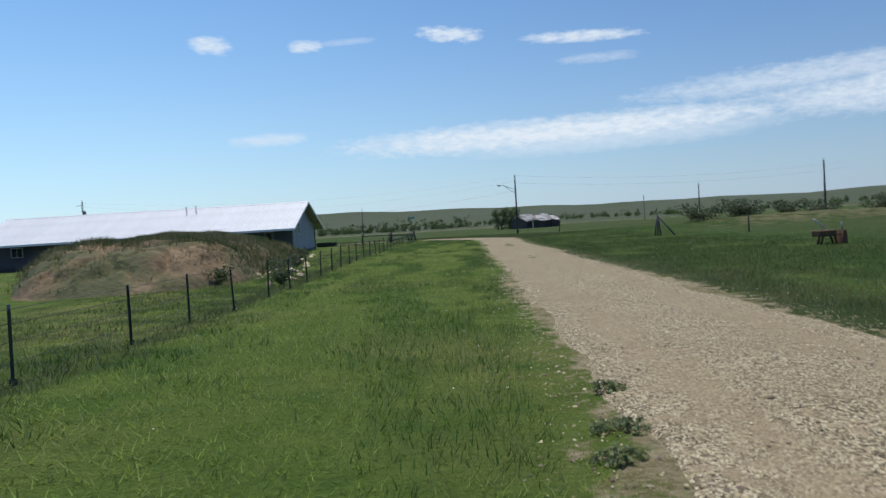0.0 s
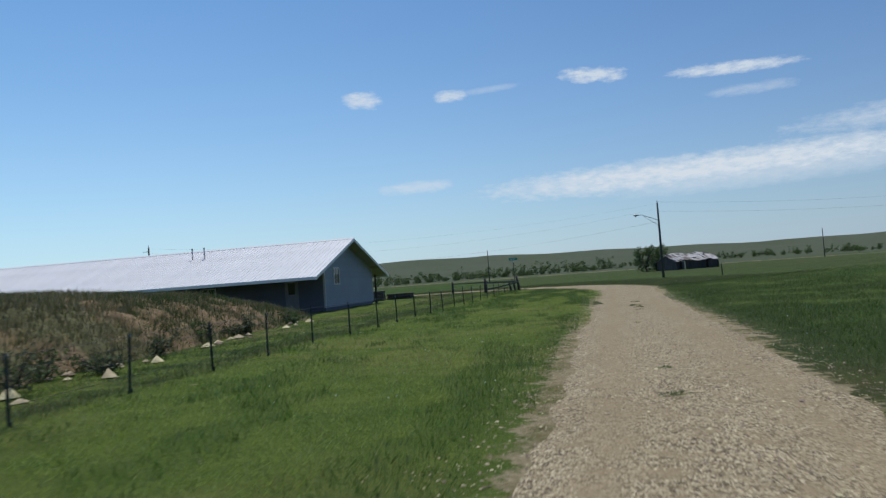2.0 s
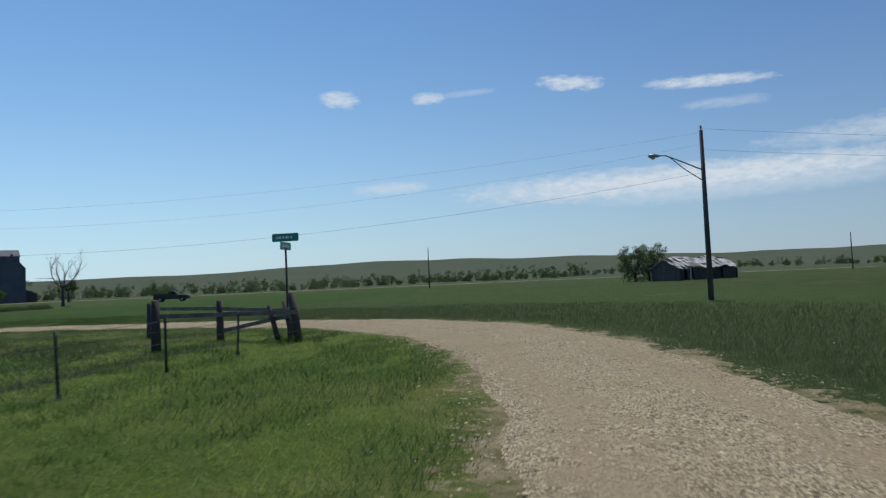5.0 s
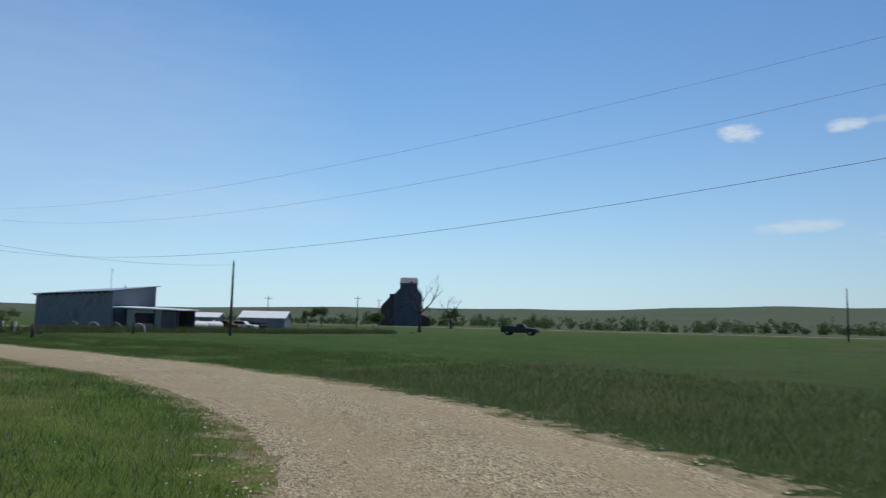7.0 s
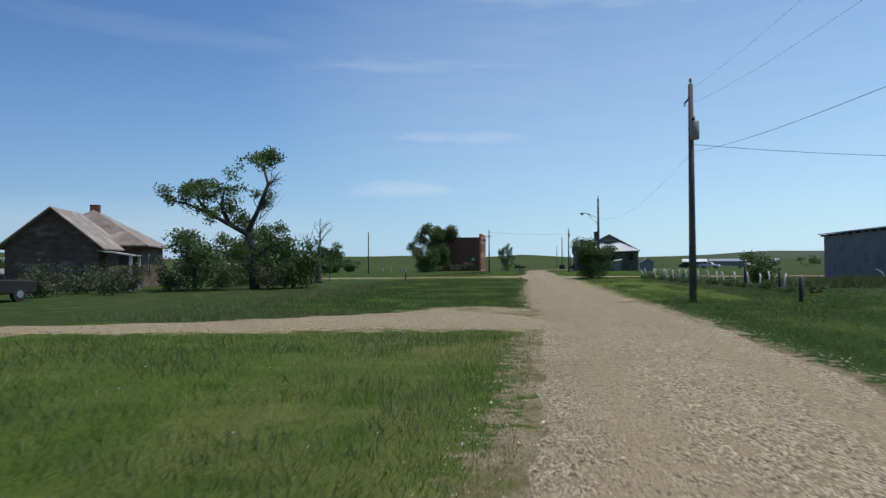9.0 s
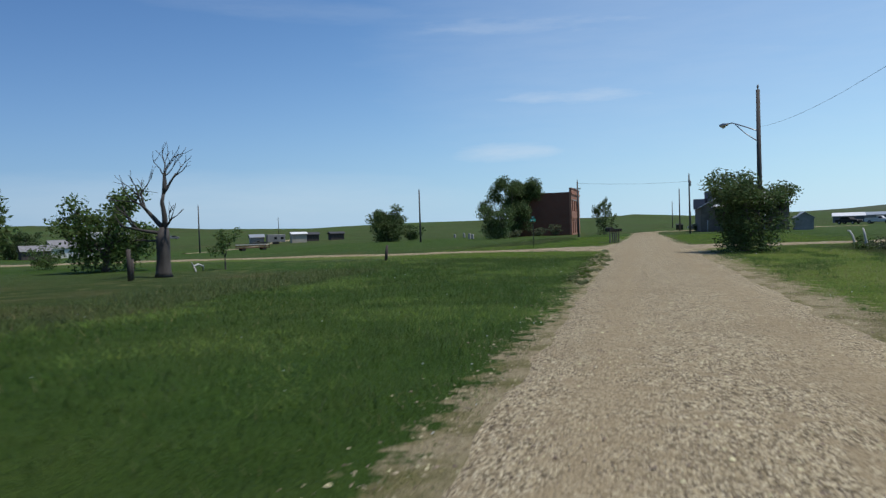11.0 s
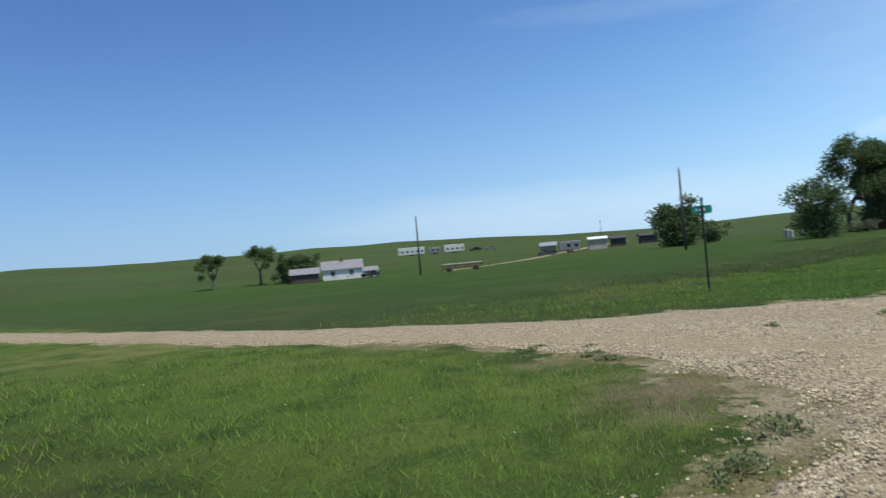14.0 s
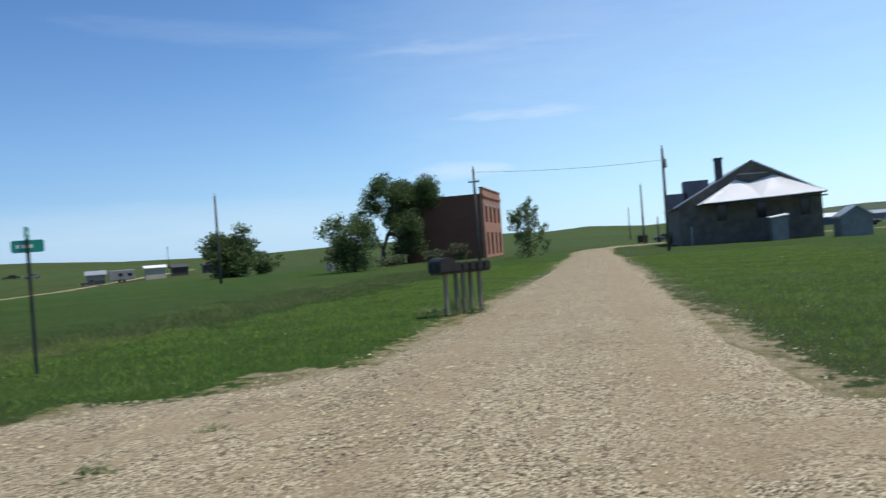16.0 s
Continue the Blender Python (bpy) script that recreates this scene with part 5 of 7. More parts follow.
for k in range(5):
    bm = bmesh.new()
    beam(bm, (-6 + k * 3, -3.3, 1.8), (-6 + k * 3, 0, 3.4), 0.1, 0.14)
    beam(bm, (-6 + k * 3, 3.3, 1.8), (-6 + k * 3, 0, 3.4), 0.1, 0.14)
    part("rafter", bm, M["dark_wood"], ru)

# ---- simple buildings ----
def gable_house(name, at, l, w, wall_h, ridge_h, turn, wall, roof, label, category="house", over=0.35, windows=(), door=None, chimney=None, base=0.3):
    """A gabled building, its ridge along local x, its long sides facing y."""
    t = thing(name, (*at, land1(*at)), label, category, "", turn)
    for x in (-l / 2, l / 2 - 0.18):
        bm = bmesh.new()
        prism(bm, [(-w / 2, -base), (w / 2, -base), (w / 2, wall_h), (0, ridge_h - 0.08), (-w / 2, wall_h)], "x", x, x + 0.18)
        part("gable_wall", bm, M[wall], t)
    for y in (-w / 2, w / 2 - 0.18):
        bm = bmesh.new()
        box(bm, (-l / 2 + 0.18, y, -base), (l / 2 - 0.18, y + 0.18, wall_h))
        part("long_wall", bm, M[wall], t)
    k = (ridge_h - wall_h) / (w / 2)
    for s in (-1, 1):
        bm = bmesh.new()
        slab(bm, [(-l / 2 - over, 0, ridge_h + 0.06), (l / 2 + over, 0, ridge_h + 0.06), (l / 2 + over, s * (w / 2 + over), wall_h - over * k + 0.06), (-l / 2 - over, s * (w / 2 + over), wall_h - over * k + 0.06)], 0.1)
        part("roof_slope", bm, M[roof], t)
        bm = bmesh.new()
        box(bm, (-l / 2 - over, s * (w / 2 + over) - 0.02, wall_h - over * k - 0.12), (l / 2 + over, s * (w / 2 + over) + 0.02, wall_h - over * k + 0.05))
        part("fascia", bm, M["cream" if roof != "dark_roof" else "dark_roof"], t)
    for (axis, sign, u, z, ww, hh) in windows:
        p = (sign * l / 2, u, z) if axis == "x" else (u, sign * w / 2, z)
        window(t, p, ww, hh, axis, sign, "cream")
    if door:
        axis, sign, u = door
        bm = bmesh.new()
        if axis == "y":
            box(bm, (u - 0.45, sign * w / 2 - (0.0 if sign > 0 else 0.05), 0), (u + 0.45, sign * w / 2 + (0.05 if sign > 0 else 0.0), 2.0))
        else:
            box(bm, (sign * l / 2 - (0.0 if sign > 0 else 0.05), u - 0.45, 0), (sign * l / 2 + (0.05 if sign > 0 else 0.0), u + 0.45, 2.0))
        part("door", bm, M["dark_wood"], t)
    if chimney:
        bm = bmesh.new()
        x, y, z0, z1, s = chimney
        box(bm, (x - s / 2, y - s / 2, z0), (x + s / 2, y + s / 2, z1))
        box(bm, (x - s / 2 - 0.06, y - s / 2 - 0.06, z1 - 0.15), (x + s / 2 + 0.06, y + s / 2 + 0.06, z1 - 0.02))
        part("chimney", bm, M["brick"], t)
    return t


def ribbed_wall(bm, a, b, z0, za, zb, step=0.3, deep=0.04, n=None):
    """Corrugated sheet from a to b in plan, its top from za to zb."""
    a, b = Vector((*a, 0)), Vector((*b, 0))
    d = b - a
    k = int(d.length / step)
    nn = Vector((d.y, -d.x, 0)).normalized()
    low, top = [], []
    for i in range(2 * k + 1):
        u = i / (2 * k)
        p = a + d * u + nn * (deep if (i // 1) % 2 else 0)
        low.append(bm.verts.new((p.x, p.y, z0)))
        top.append(bm.verts.new((p.x, p.y, za + (zb - za) * u)))
    for i in range(2 * k):
        bm.faces.new((low[i], low[i + 1], top[i + 1], top[i]))
    return bm


# ---- metal shed beside the road ----
sh = thing("metal_shed", (-90.0, 141.8, 0), "big grey metal shed with a sloping roof", "shed")
c0, c1, c2, c3 = (-19.5, -1.6), (0.0, 0.0), (-0.5, 6.0), (-20.0, 4.7)
bm = bmesh.new()
ribbed_wall(bm, c0, c1, -0.1, 4.72, 4.95, 0.35, 0.05)
part("front_wall", bm, M["grey_paint"], sh, "grey ribbed metal wall")
bm = bmesh.new()
ribbed_wall(bm, c1, c2, -0.1, 4.95, 5.8, 0.35, 0.05)
part("side_wall", bm, M["blue_metal"], sh, "blue ribbed metal wall")
bm = bmesh.new()
ribbed_wall(bm, c2, c3, -0.1, 5.8, 5.55, 0.35, 0.05)
ribbed_wall(bm, c3, c0, -0.1, 5.55, 4.72, 0.35, 0.05)
part("rear_wall", bm, M["grey_paint"], sh)
for k in range(20):
    a, b = k / 20, (k + 1) / 20 - 0.002
    bm = bmesh.new()
    def rf(u, v):
        f = Vector((-19.9 + 20.2 * u, -2.1 + 1.65 * u, 4.8 + 0.24 * u))
        g = Vector((-20.4 + 20.2 * u, 5.2 + 1.3 * u, 5.7 + 0.26 * u))
        return f.lerp(g, v)
    slab(bm, [rf(a, 0), rf(b, 0), rf(b, 1), rf(a, 1)], 0.09)
    part("roof_sheet", bm, M["grey_metal"], sh)
for k in range(14):
    u = k / 13
    bm = bmesh.new()
    x, y = -19.3 + 19.2 * u, -2.0 + 1.6 * u
    box(bm, (x - 0.08, y, 4.5 + 0.24 * u), (x + 0.08, y + 0.4, 4.7 + 0.24 * u))
    part("rafter_end", bm, M["dark_wood"], sh)
bm = bmesh.new()
tube(bm, [(-7, 3, 5.2), (-7, 3, 8.2)], 0.03, 6)
tube(bm, [(-7.6, 3, 8.1), (-6.4, 3, 8.1)], 0.02, 5)
tube(bm, [(-7.4, 3, 7.85), (-6.6, 3, 7.85)], 0.02, 5)
part("antenna", bm, M["steel"], sh)
bm = bmesh.new()
tube(bm, [(-3.0, 3, 5.2), (-3.0, 3, 5.9)], 0.08, 8)
part("vent_pipe", bm, M["steel"], sh)
lt = thing("lean_to", (-85.0, 144.2, 0), "low open lean-to with a pale roof", "lean-to", "", 30)
bm = bmesh.new()
slab(bm, [(-5.3, -1.3, 3.0), (5.6, -1.3, 2.75), (5.6, 3.4, 2.85), (-5.3, 3.4, 3.15)], 0.14)
part("roof", bm, M["white_metal"], lt)
for x0, x1, mt in ((-3.0, -1.8, "tan_paint"), (1.4, 2.6, "tan_paint"), (2.6, 5.2, "old_wood")):
    k = x0
    while k < x1 - 0.1:
        bm = bmesh.new()
        box(bm, (k, -1.0, -0.1), (k + 0.38, -0.95, 2.68 if mt == "tan_paint" else 2.5))
        part("board", bm, M[mt], lt)
        k += 0.4
for z0, z1 in ((-0.1, 1.0), (2.25, 2.68)):
    bm = bmesh.new()
    box(bm, (-1.8, -1.0, z0), (1.38, -0.95, z1))
    part("front_panel", bm, M["tan_paint"], lt)
bm = bmesh.new()
box(bm, (-1.8, -0.93, 1.0), (1.38, -0.9, 2.25))
part("dark_window", bm, M["glass"], lt)
lt.scale = (0.82, 1, 1)
bm = bmesh.new()
box(bm, (-5.0, 3.1, -0.1), (5.2, 3.2, 2.7))
part("rear_wall", bm, M["dark_wood"], lt)
for x in (-5.0, -3.3, 1.5, 5.2):
    bm = bmesh.new()
    box(bm, (x - 0.07, -1.15, -0.2), (x + 0.07, -1.01, 2.72))
    part("post", bm, M["dark_wood"], lt)
old_car("pickup_truck", (-94.5, 161.5), 25, "rust", "rusted pickup truck beyond the propane tanks", True, 1.0)

# propane tank
tk = thing("propane_tank", (-84.5, 150.5, 0), "white propane tank lying on two feet in the grass", "propane tank", "propane tanks", 116)
bm = bmesh.new()
tube(bm, [(-2.0, 0, 0.85), (-1.9, 0, 0.85), (-1.6, 0, 0.85), (1.6, 0, 0.85), (1.9, 0, 0.85), (2.0, 0, 0.85)], [0.1, 0.38, 0.55, 0.55, 0.38, 0.1], 16)
part("shell", bm, M["white_paint"], tk)
bm = bmesh.new()
tube(bm, [(0, 0, 1.3), (0, 0, 1.52), (0, 0, 1.56)], [0.2, 0.2, 0.05], 12)
part("valve_dome", bm, M["white_paint"], tk)
for x in (-1.2, 1.2):
    bm = bmesh.new()
    box(bm, (x - 0.12, -0.4, -0.1), (x + 0.12, 0.4, 0.5))
    part("foot", bm, M["concrete"], tk)
copy_thing(tk, pose(-86.3, 154.0, 0, 0, 0, 118))
old_car("car", (-97, 166), 30, "car_white", "faded white car parked among the clutter", False, 1.0)
old_car("pickup_truck", (-102, 171), 200, "black", "dark pickup truck among the clutter", True, 1.1)
gable_house("shed", (-127.5, 193), 9.5, 5.5, 2.3, 3.6, 37, "blue_metal", "white_metal", "low blue shed with a pale metal roof", "shed")
gable_house("shed", (-131, 181), 6.0, 4.0, 2.2, 3.0, 37, "grey_paint", "white_metal", "small grey shed with a pale roof", "shed")
gable_house("shed", (-262, 205), 9, 6, 2.4, 3.4, 70, "grey_paint", "white_metal", "low grey shed far off", "shed")
gable_house("shed", (-330, 170), 9, 6, 2.2, 3.2, 80, "dark_or_shaded_siding", "white_metal", "low dark shed with white roof far off", "shed")
old_car("pickup_truck", (-252, 159), 60, "car_white", "faded white pickup truck far off among the sheds", True, 1.2)
old_car("car", (-258, 154), 40, "black", "dark car far off among the sheds", False, 1.2)
old_car("pickup_truck", (-246, 168), 20, "car_grey", "grey pickup truck far off among the sheds", True, 1.2)
gable_house("shed", (-290, 184), 6, 5, 2.2, 3.2, 50, "dark_wood", "dark_roof", "small dark shed far off", "shed")
gable_house("shed", (-430, 215), 34, 9, 2.6, 3.8, 75, "grey_paint", "grey_metal", "long low grey building far off", "shed")
old_car("car", (-236, 128), 80, "car_white", "faded white car beside the block house", False, 1.1)

# row of white curved hoops along the yard
bm = bmesh.new()
tube(bm, [(0, 0, -0.1), (0.0, 0, 0.45), (0.06, 0, 0.8), (0.22, 0, 1.02), (0.42, 0, 1.08)], [0.06, 0.06, 0.055, 0.05, 0.045], 8)
hoop_mesh = mesh_of("hoop_post", bm, M["chalk_paint"])
for k in range(19):
    u = k / 18
    p = (-107.8 + 37.0 * u, 120.7 + 3.3 * u + random.uniform(-0.15, 0.15))
    o = new("hoop_post", hoop_mesh)
    o.location = (*p, land1(*p))
    o.rotation_euler = (radians(random.uniform(-10, 10)), radians(random.uniform(-14, 10)), radians(180 + random.uniform(-25, 25)))
    tagged(o, "curved white post of an old yard edging", "edging post", "row of curved white posts")
for p, h in (((-70.4, 123.6), 1.2), ((-77.0, 123.4), 1.7), ((-72.0, 135.5), 1.6), ((-59.0, 121.0), 1.1)):
    wood_post(p, h, 0.09, (0.05, 0.02), "short dark wooden yard post", "yard posts")
for k in range(4):
    bm = bmesh.new()
    pts = [(1.1 * math.cos(a), 0, 0.05 + 1.0 * math.sin(a)) for a in np.linspace(0, math.pi, 12)]
    tube(bm, pts, 0.07, 8)
    ob = part("half_tyre", bm, M["cream" if k % 2 else "grey_paint"])
    ob.location = (-91.0 + k * 4.2, 137.6 + k * 0.6, 0.0)
    ob.rotation_euler = (0, 0, radians(12))
    tagged(ob, "half-buried pale hoop in the grass", "hoop", "hoops by the shed")

# ---- grain elevator ----
ez = land1(-241, 361)
el = thing("grain_elevator", (-241, 361, ez - 0.5), "tall dark grey metal-clad grain elevator with a cupola", "grain elevator", "", 42)
bm = bmesh.new()
box(bm, (-6.3, -5.5, 0), (7.2, 5.5, 15.7))
part("main_house", bm, M["elevator"], el)
bm = bmesh.new()
prism(bm, [(-6.5, 15.7), (7.4, 15.7), (5.0, 18.6), (-3.6, 18.6)], "y", -5.6, 5.6)
part("shoulder_roof", bm, M["elevator"], el)
bm = bmesh.new()
box(bm, (-3.6, -4.2, 18.6), (5.0, 4.2, 21.5))
part("cupola", bm, M["elevator"], el)
bm = bmesh.new()
slab(bm, [(-3.9, -4.5, 21.4), (5.3, -4.5, 21.4), (4.8, 0, 24.4), (-2.6, 0, 24.4)], 0.2)
slab(bm, [(5.3, 4.5, 21.4), (-3.9, 4.5, 21.4), (-2.6, 0, 24.4), (4.8, 0, 24.4)], 0.2)
part("cupola_roof", bm, M["elevator"], el)
for x0, x1 in ((-3.6, -2.4), (4.5, 5.0)):
    bm = bmesh.new()
    prism(bm, [(-4.2, 21.5), (4.2, 21.5), (0, 24.1)], "x", x0, x1 - 0.1)
    part("cupola_gable", bm, M["elevator"], el)
bm = bmesh.new()
prism(bm, [(-12.8, 0), (-6.3, 0), (-6.3, 16.0), (-8.6, 16.0), (-8.6, 14.4), (-12.8, 9.6)], "y", -4.6, 4.6)
part("annex", bm, M["dark_wood"], el)
bm = bmesh.new()
box(bm, (7.2, -4, 0), (11.5, 4, 4.5))
prism(bm, [(7.2, 4.5), (11.8, 4.2), (7.2, 6.2)], "y", -4.2, 4.2)
part("drive_shed", bm, M["dark_wood"], el)
for x, z in ((-3, 9), (2.5, 9), (2.0, 21)):
    bm = bmesh.new()
    box(bm, (x - 0.5, -5.56 if z < 15 else -4.26, z), (x + 0.5, -5.5 if z < 15 else -4.2, z + 1.3))
    part("window", bm, M["glass"], el)
tree("dead_tree", (-94.9, 205.7), 12.4, 0.3, 31, "tall bare dead tree near the grain elevator", bare=True, depth=4, bark="dead_bark", trunk_share=0.3, spread_at=0.5)
tree("dead_tree", (-205, 312), 9, 0.2, 32, "small bare dead tree near the grain elevator", bare=True, depth=3, bark="dead_bark")
tree("dead_tree", (-178, 318), 14, 0.45, 36, "bare dead tree near the grain elevator", bare=True, depth=4, bark="dead_bark")
tree("tree", (-180, 322), 8, 0.12, 33, "narrow dark conifer near the grain elevator", count=1800, size=0.2, clump=0.7, spread_at=0.2, trunk_share=0.15)
tree("tree", (-186, 326), 6.5, 0.12, 34, "narrow dark conifer near the grain elevator", count=1600, size=0.2, clump=0.7, spread_at=0.2, trunk_share=0.15)
tree("tree", (-132, 229.6), 4.4, 0.12, 35, "leafy green tree in front of the grain elevator", "leaf_mid", count=1800, size=0.22, clump=1.0)
tree("tree", (-178, 252), 6.5, 0.14, 37, "leafy dark tree beside the far sheds", count=1800, size=0.22, clump=1.1)
tree("tree", (-181, 249), 5.5, 0.14, 38, "leafy dark tree beside the far sheds", count=1500, size=0.22, clump=1.0)

# ---- things on the east field ----
fr = thing("timber_frame", (17.0, 56.0, land1(17, 56)), "weathered tripod of old timbers in the grass", "timber frame")
for a, b in (((-0.35, 0, 0), (-0.1, 0, 1.7)), ((0.15, 0.1, 0), (-0.05, 0, 1.75)), ((1.3, 0.1, 0), (0.0, 0, 1.55)), ((0.1, 0.7, 0), (-0.05, 0, 1.6))):
    bm = bmesh.new()
    tube(bm, [a, b], [0.07, 0.06], 7)
    part("timber", bm, M["old_wood"], fr)
mc = thing("old_machine", (16.8, 31.2, land1(16.8, 31.2)), "rusty old farm implement standing in the grass", "farm implement", "", 10)
bm = bmesh.new()
box(bm, (-0.55, -0.3, 0.35), (0.25, 0.3, 0.62), 0.03)
part("body", bm, M["rust"], mc)
for a, b in (((-0.5, -0.25, 0), (-0.35, -0.25, 0.6)), ((-0.3, 0.25, 0), (-0.15, 0.2, 0.6)), ((0.3, -0.2, 0), (0.15, -0.2, 0.62)), ((0.45, 0.2, 0), (0.2, 0.2, 0.62))):
    bm = bmesh.new()
    tube(bm, [a, b], 0.05, 6)
    part("leg", bm, M["rust"], mc)
bm = bmesh.new()
tube(bm, [(-0.1, 0, 0.7), (-0.62, 0, 1.12)], 0.045, 8)
part("lever", bm, M["cream"], mc)
bm = bmesh.new()
prism(bm, [(0.5, 0.0), (0.85, 0.0), (0.8, 0.55), (0.7, 0.6)], "y", -0.2, 0.2)
part("hopper", bm, M["rust"], mc)
bm = bmesh.new()
tube(bm, [(0.75, 0, 0.55), (0.75, 0, 0.95)], 0.03, 6)
part("rod", bm, M["steel"], mc)
bm = bmesh.new()
beam(bm, (0.2, 0, 0.4), (0.8, 0, 0.42), 0.06, 0.06)
part("drawbar", bm, M["rust"], mc)
wood_post((17.6, 107.0), 1.3, 0.06, (0, 0), "short dark wooden field post", "field posts")
wood_post((23.4, 54.5), 1.3, 0.05, (0, 0), "short dark wooden field post", "field posts")
for k, (x, y, w, h) in enumerate(((28, 77, 5.5, 2.1), (33, 79, 4, 1.8), (40, 82, 4, 1.7), (46, 86, 5, 2.0), (52, 84, 5, 2.2), (57, 88, 6, 2.4), (63, 86, 6, 2.4), (70, 92, 6, 2.6), (38, 90, 5, 2.0), (78, 88, 6, 2.5), (66, 78, 4, 2.0))):
    shrub("shrub", (x, y), w, h, 60 + k, "grey-green bush on the low bank", "leaf_grey", 1500, 0.13, "bushes on the bank")
tree("tree", (16.8, 199.5), 6.2, 0.2, 70, "dense dark tree beside the ruined shed", "leaf_dark", count=2600, size=0.15, clump=0.8, low=True)
tree("tree", (19.2, 200.5), 6.6, 0.2, 71, "dense dark tree beside the ruined shed", "leaf_dark", count=2200, size=0.15, clump=0.75, low=True)

# ---- far shelterbelts, one body of leaves each ----
def belt(line, height, width, step, seed, label, leaf="leaf_dark"):
    rng = np.random.default_rng(seed)
    pts = []
    for (a, b) in zip(line, line[1:]):
        n = max(2, int(math.dist(a, b) / step))
        for i in range(n):
            u = (i + rng.random()) / n
            if rng.random() < 0.12:
                continue
            h = height * rng.uniform(0.45, 1.15)
            x, y = a[0] + (b[0] - a[0]) * u + rng.normal(0, width), a[1] + (b[1] - a[1]) * u + rng.normal(0, width)
            z = land1(x, y)
            for _ in range(9):
                r = h * 0.33
                pts.append((x + rng.normal(0, r * 0.6), y + rng.normal(0, r * 0.6), z + abs(rng.normal(h * 0.45, h * 0.22))))
    v, f = leaves(rng, pts, height * 0.2, len(pts) * 22, height * 0.062)
    ob = raw("far_trees", v, f, M[leaf])
    return tagged(ob, label, "trees", kind="stuff")


belt([(-420, 330), (-250, 420), (-190, 430), (-118, 470), (-33, 520), (60, 540), (130, 545), (260, 520), (420, 420)], 5.0, 6, 1.7, 1, "dark belt of trees at the foot of the hills")
belt([(-330, 400), (-230, 440), (-140, 480), (-60, 520), (20, 545)], 8.5, 4, 3.4, 2, "dark belt of trees at the foot of the hills")
belt([(100, 300), (160, 290), (220, 250), (260, 200), (260, 120)], 4.5, 8, 7.0, 3, "scattered bushes across the east field", "leaf_mid")
belt([(-360, 225), (-300, 260), (-260, 300)], 5.0, 8, 9.0, 4, "scattered dark trees beyond the sheds")
belt([(-600, 260), (-500, 330), (-420, 400)], 7.0, 10, 10.0, 5, "far dark trees on the plain")

# far gravel strips across the plain
lay_road("road_far", [(-420, 300, 2.5), (-250, 335, 2.5), (-130, 347, 2.5), (0, 350, 2.5), (140, 345, 2.5), (300, 330, 2.5)], "far pale road across the plain", 0.05, 4.0, 0.2)
lay_road("road_west", [(-330, -30, 1.4), (-270, -10, 1.4), (-235, 2, 1.4), (-215, 4, 1.5), (-205, 3.5, 1.2)], "pale gravel drive across the pasture", 0.05, 2.0, 0.2)

# ---- abandoned house among trees ----
ah = thing("abandoned_house", (-80.0, 73.4, 0), "abandoned wooden house with weathered shingle roof", "house", "", 20)
ah.scale = (1.12, 1.12, 1.12)
def hip(t, cx, cy, hx, hy, z0, z1, rx, name="roof_slope", mat="shingle"):
    e = [(cx - hx, cy - hy, z0), (cx + hx, cy - hy, z0), (cx + hx, cy + hy, z0), (cx - hx, cy + hy, z0)]
    r = [(cx - rx, cy, z1), (cx + rx, cy, z1)]
    for c in ([e[0], e[1], r[1], r[0]], [e[1], e[2], r[1]], [e[2], e[3], r[0], r[1]], [e[3], e[0], r[0]]):
        bm = bmesh.new()
        slab(bm, c, 0.1)
        part(name, bm, M[mat], t)
for x0, x1, y0, y1 in ((-4, 4, -4, -3.85), (-4, 4, 3.85, 4), (-4, -3.85, -3.85, 3.85), (3.85, 4, -3.85, 3.85)):
    bm = bmesh.new()
    box(bm, (x0, y0, -0.1), (x1, y1, 3.05))
    part("wall", bm, M["brown_wood"], ah)
hip(ah, 0, 0, 4.5, 4.5, 2.95, 5.6, 0.5)
window(ah, (4.0, -1.8, 0.9), 0.9, 1.5, "x", 1, "chalk_paint", 1)
window(ah, (4.0, 1.8, 0.9), 0.9, 1.5, "x", 1, "chalk_paint", 1)
window(ah, (1.5, 4.0, 0.9), 0.9, 1.5, "y", 1, "chalk_paint", 1)
bm = bmesh.new()
box(bm, (-0.3, -0.3, 5.0), (0.3, 0.3, 6.0))
part("chimney", bm, M["brick"], ah)
bm = bmesh.new()
prism(bm, [(-2.6, -0.1), (2.6, -0.1), (2.6, 2.8), (0, 5.0), (-2.6, 2.8)], "x", 4.0, 9.5)
part("wing_wall", bm, M["brown_wood"], ah)
for s in (-1, 1):
    bm = bmesh.new()
    slab(bm, [(3.2, 0, 5.12), (10.0, 0, 5.12), (10.0, s * 3.0, 2.62), (3.2, s * 3.0, 2.62)], 0.09)
    part("wing_roof", bm, M["shingle"], ah)
bm = bmesh.new()
slab(bm, [(7.2, 2.6, 2.5), (9.8, 2.6, 2.5), (9.8, 4.6, 2.2), (7.2, 4.6, 2.2)], 0.08)
part("porch_roof", bm, M["chalk_paint"], ah)
for x in (7.3, 9.7):
    bm = bmesh.new()
    box(bm, (x - 0.08, 4.4, -0.1), (x + 0.08, 4.56, 2.2))
    part("porch_post", bm, M["chalk_paint"], ah)
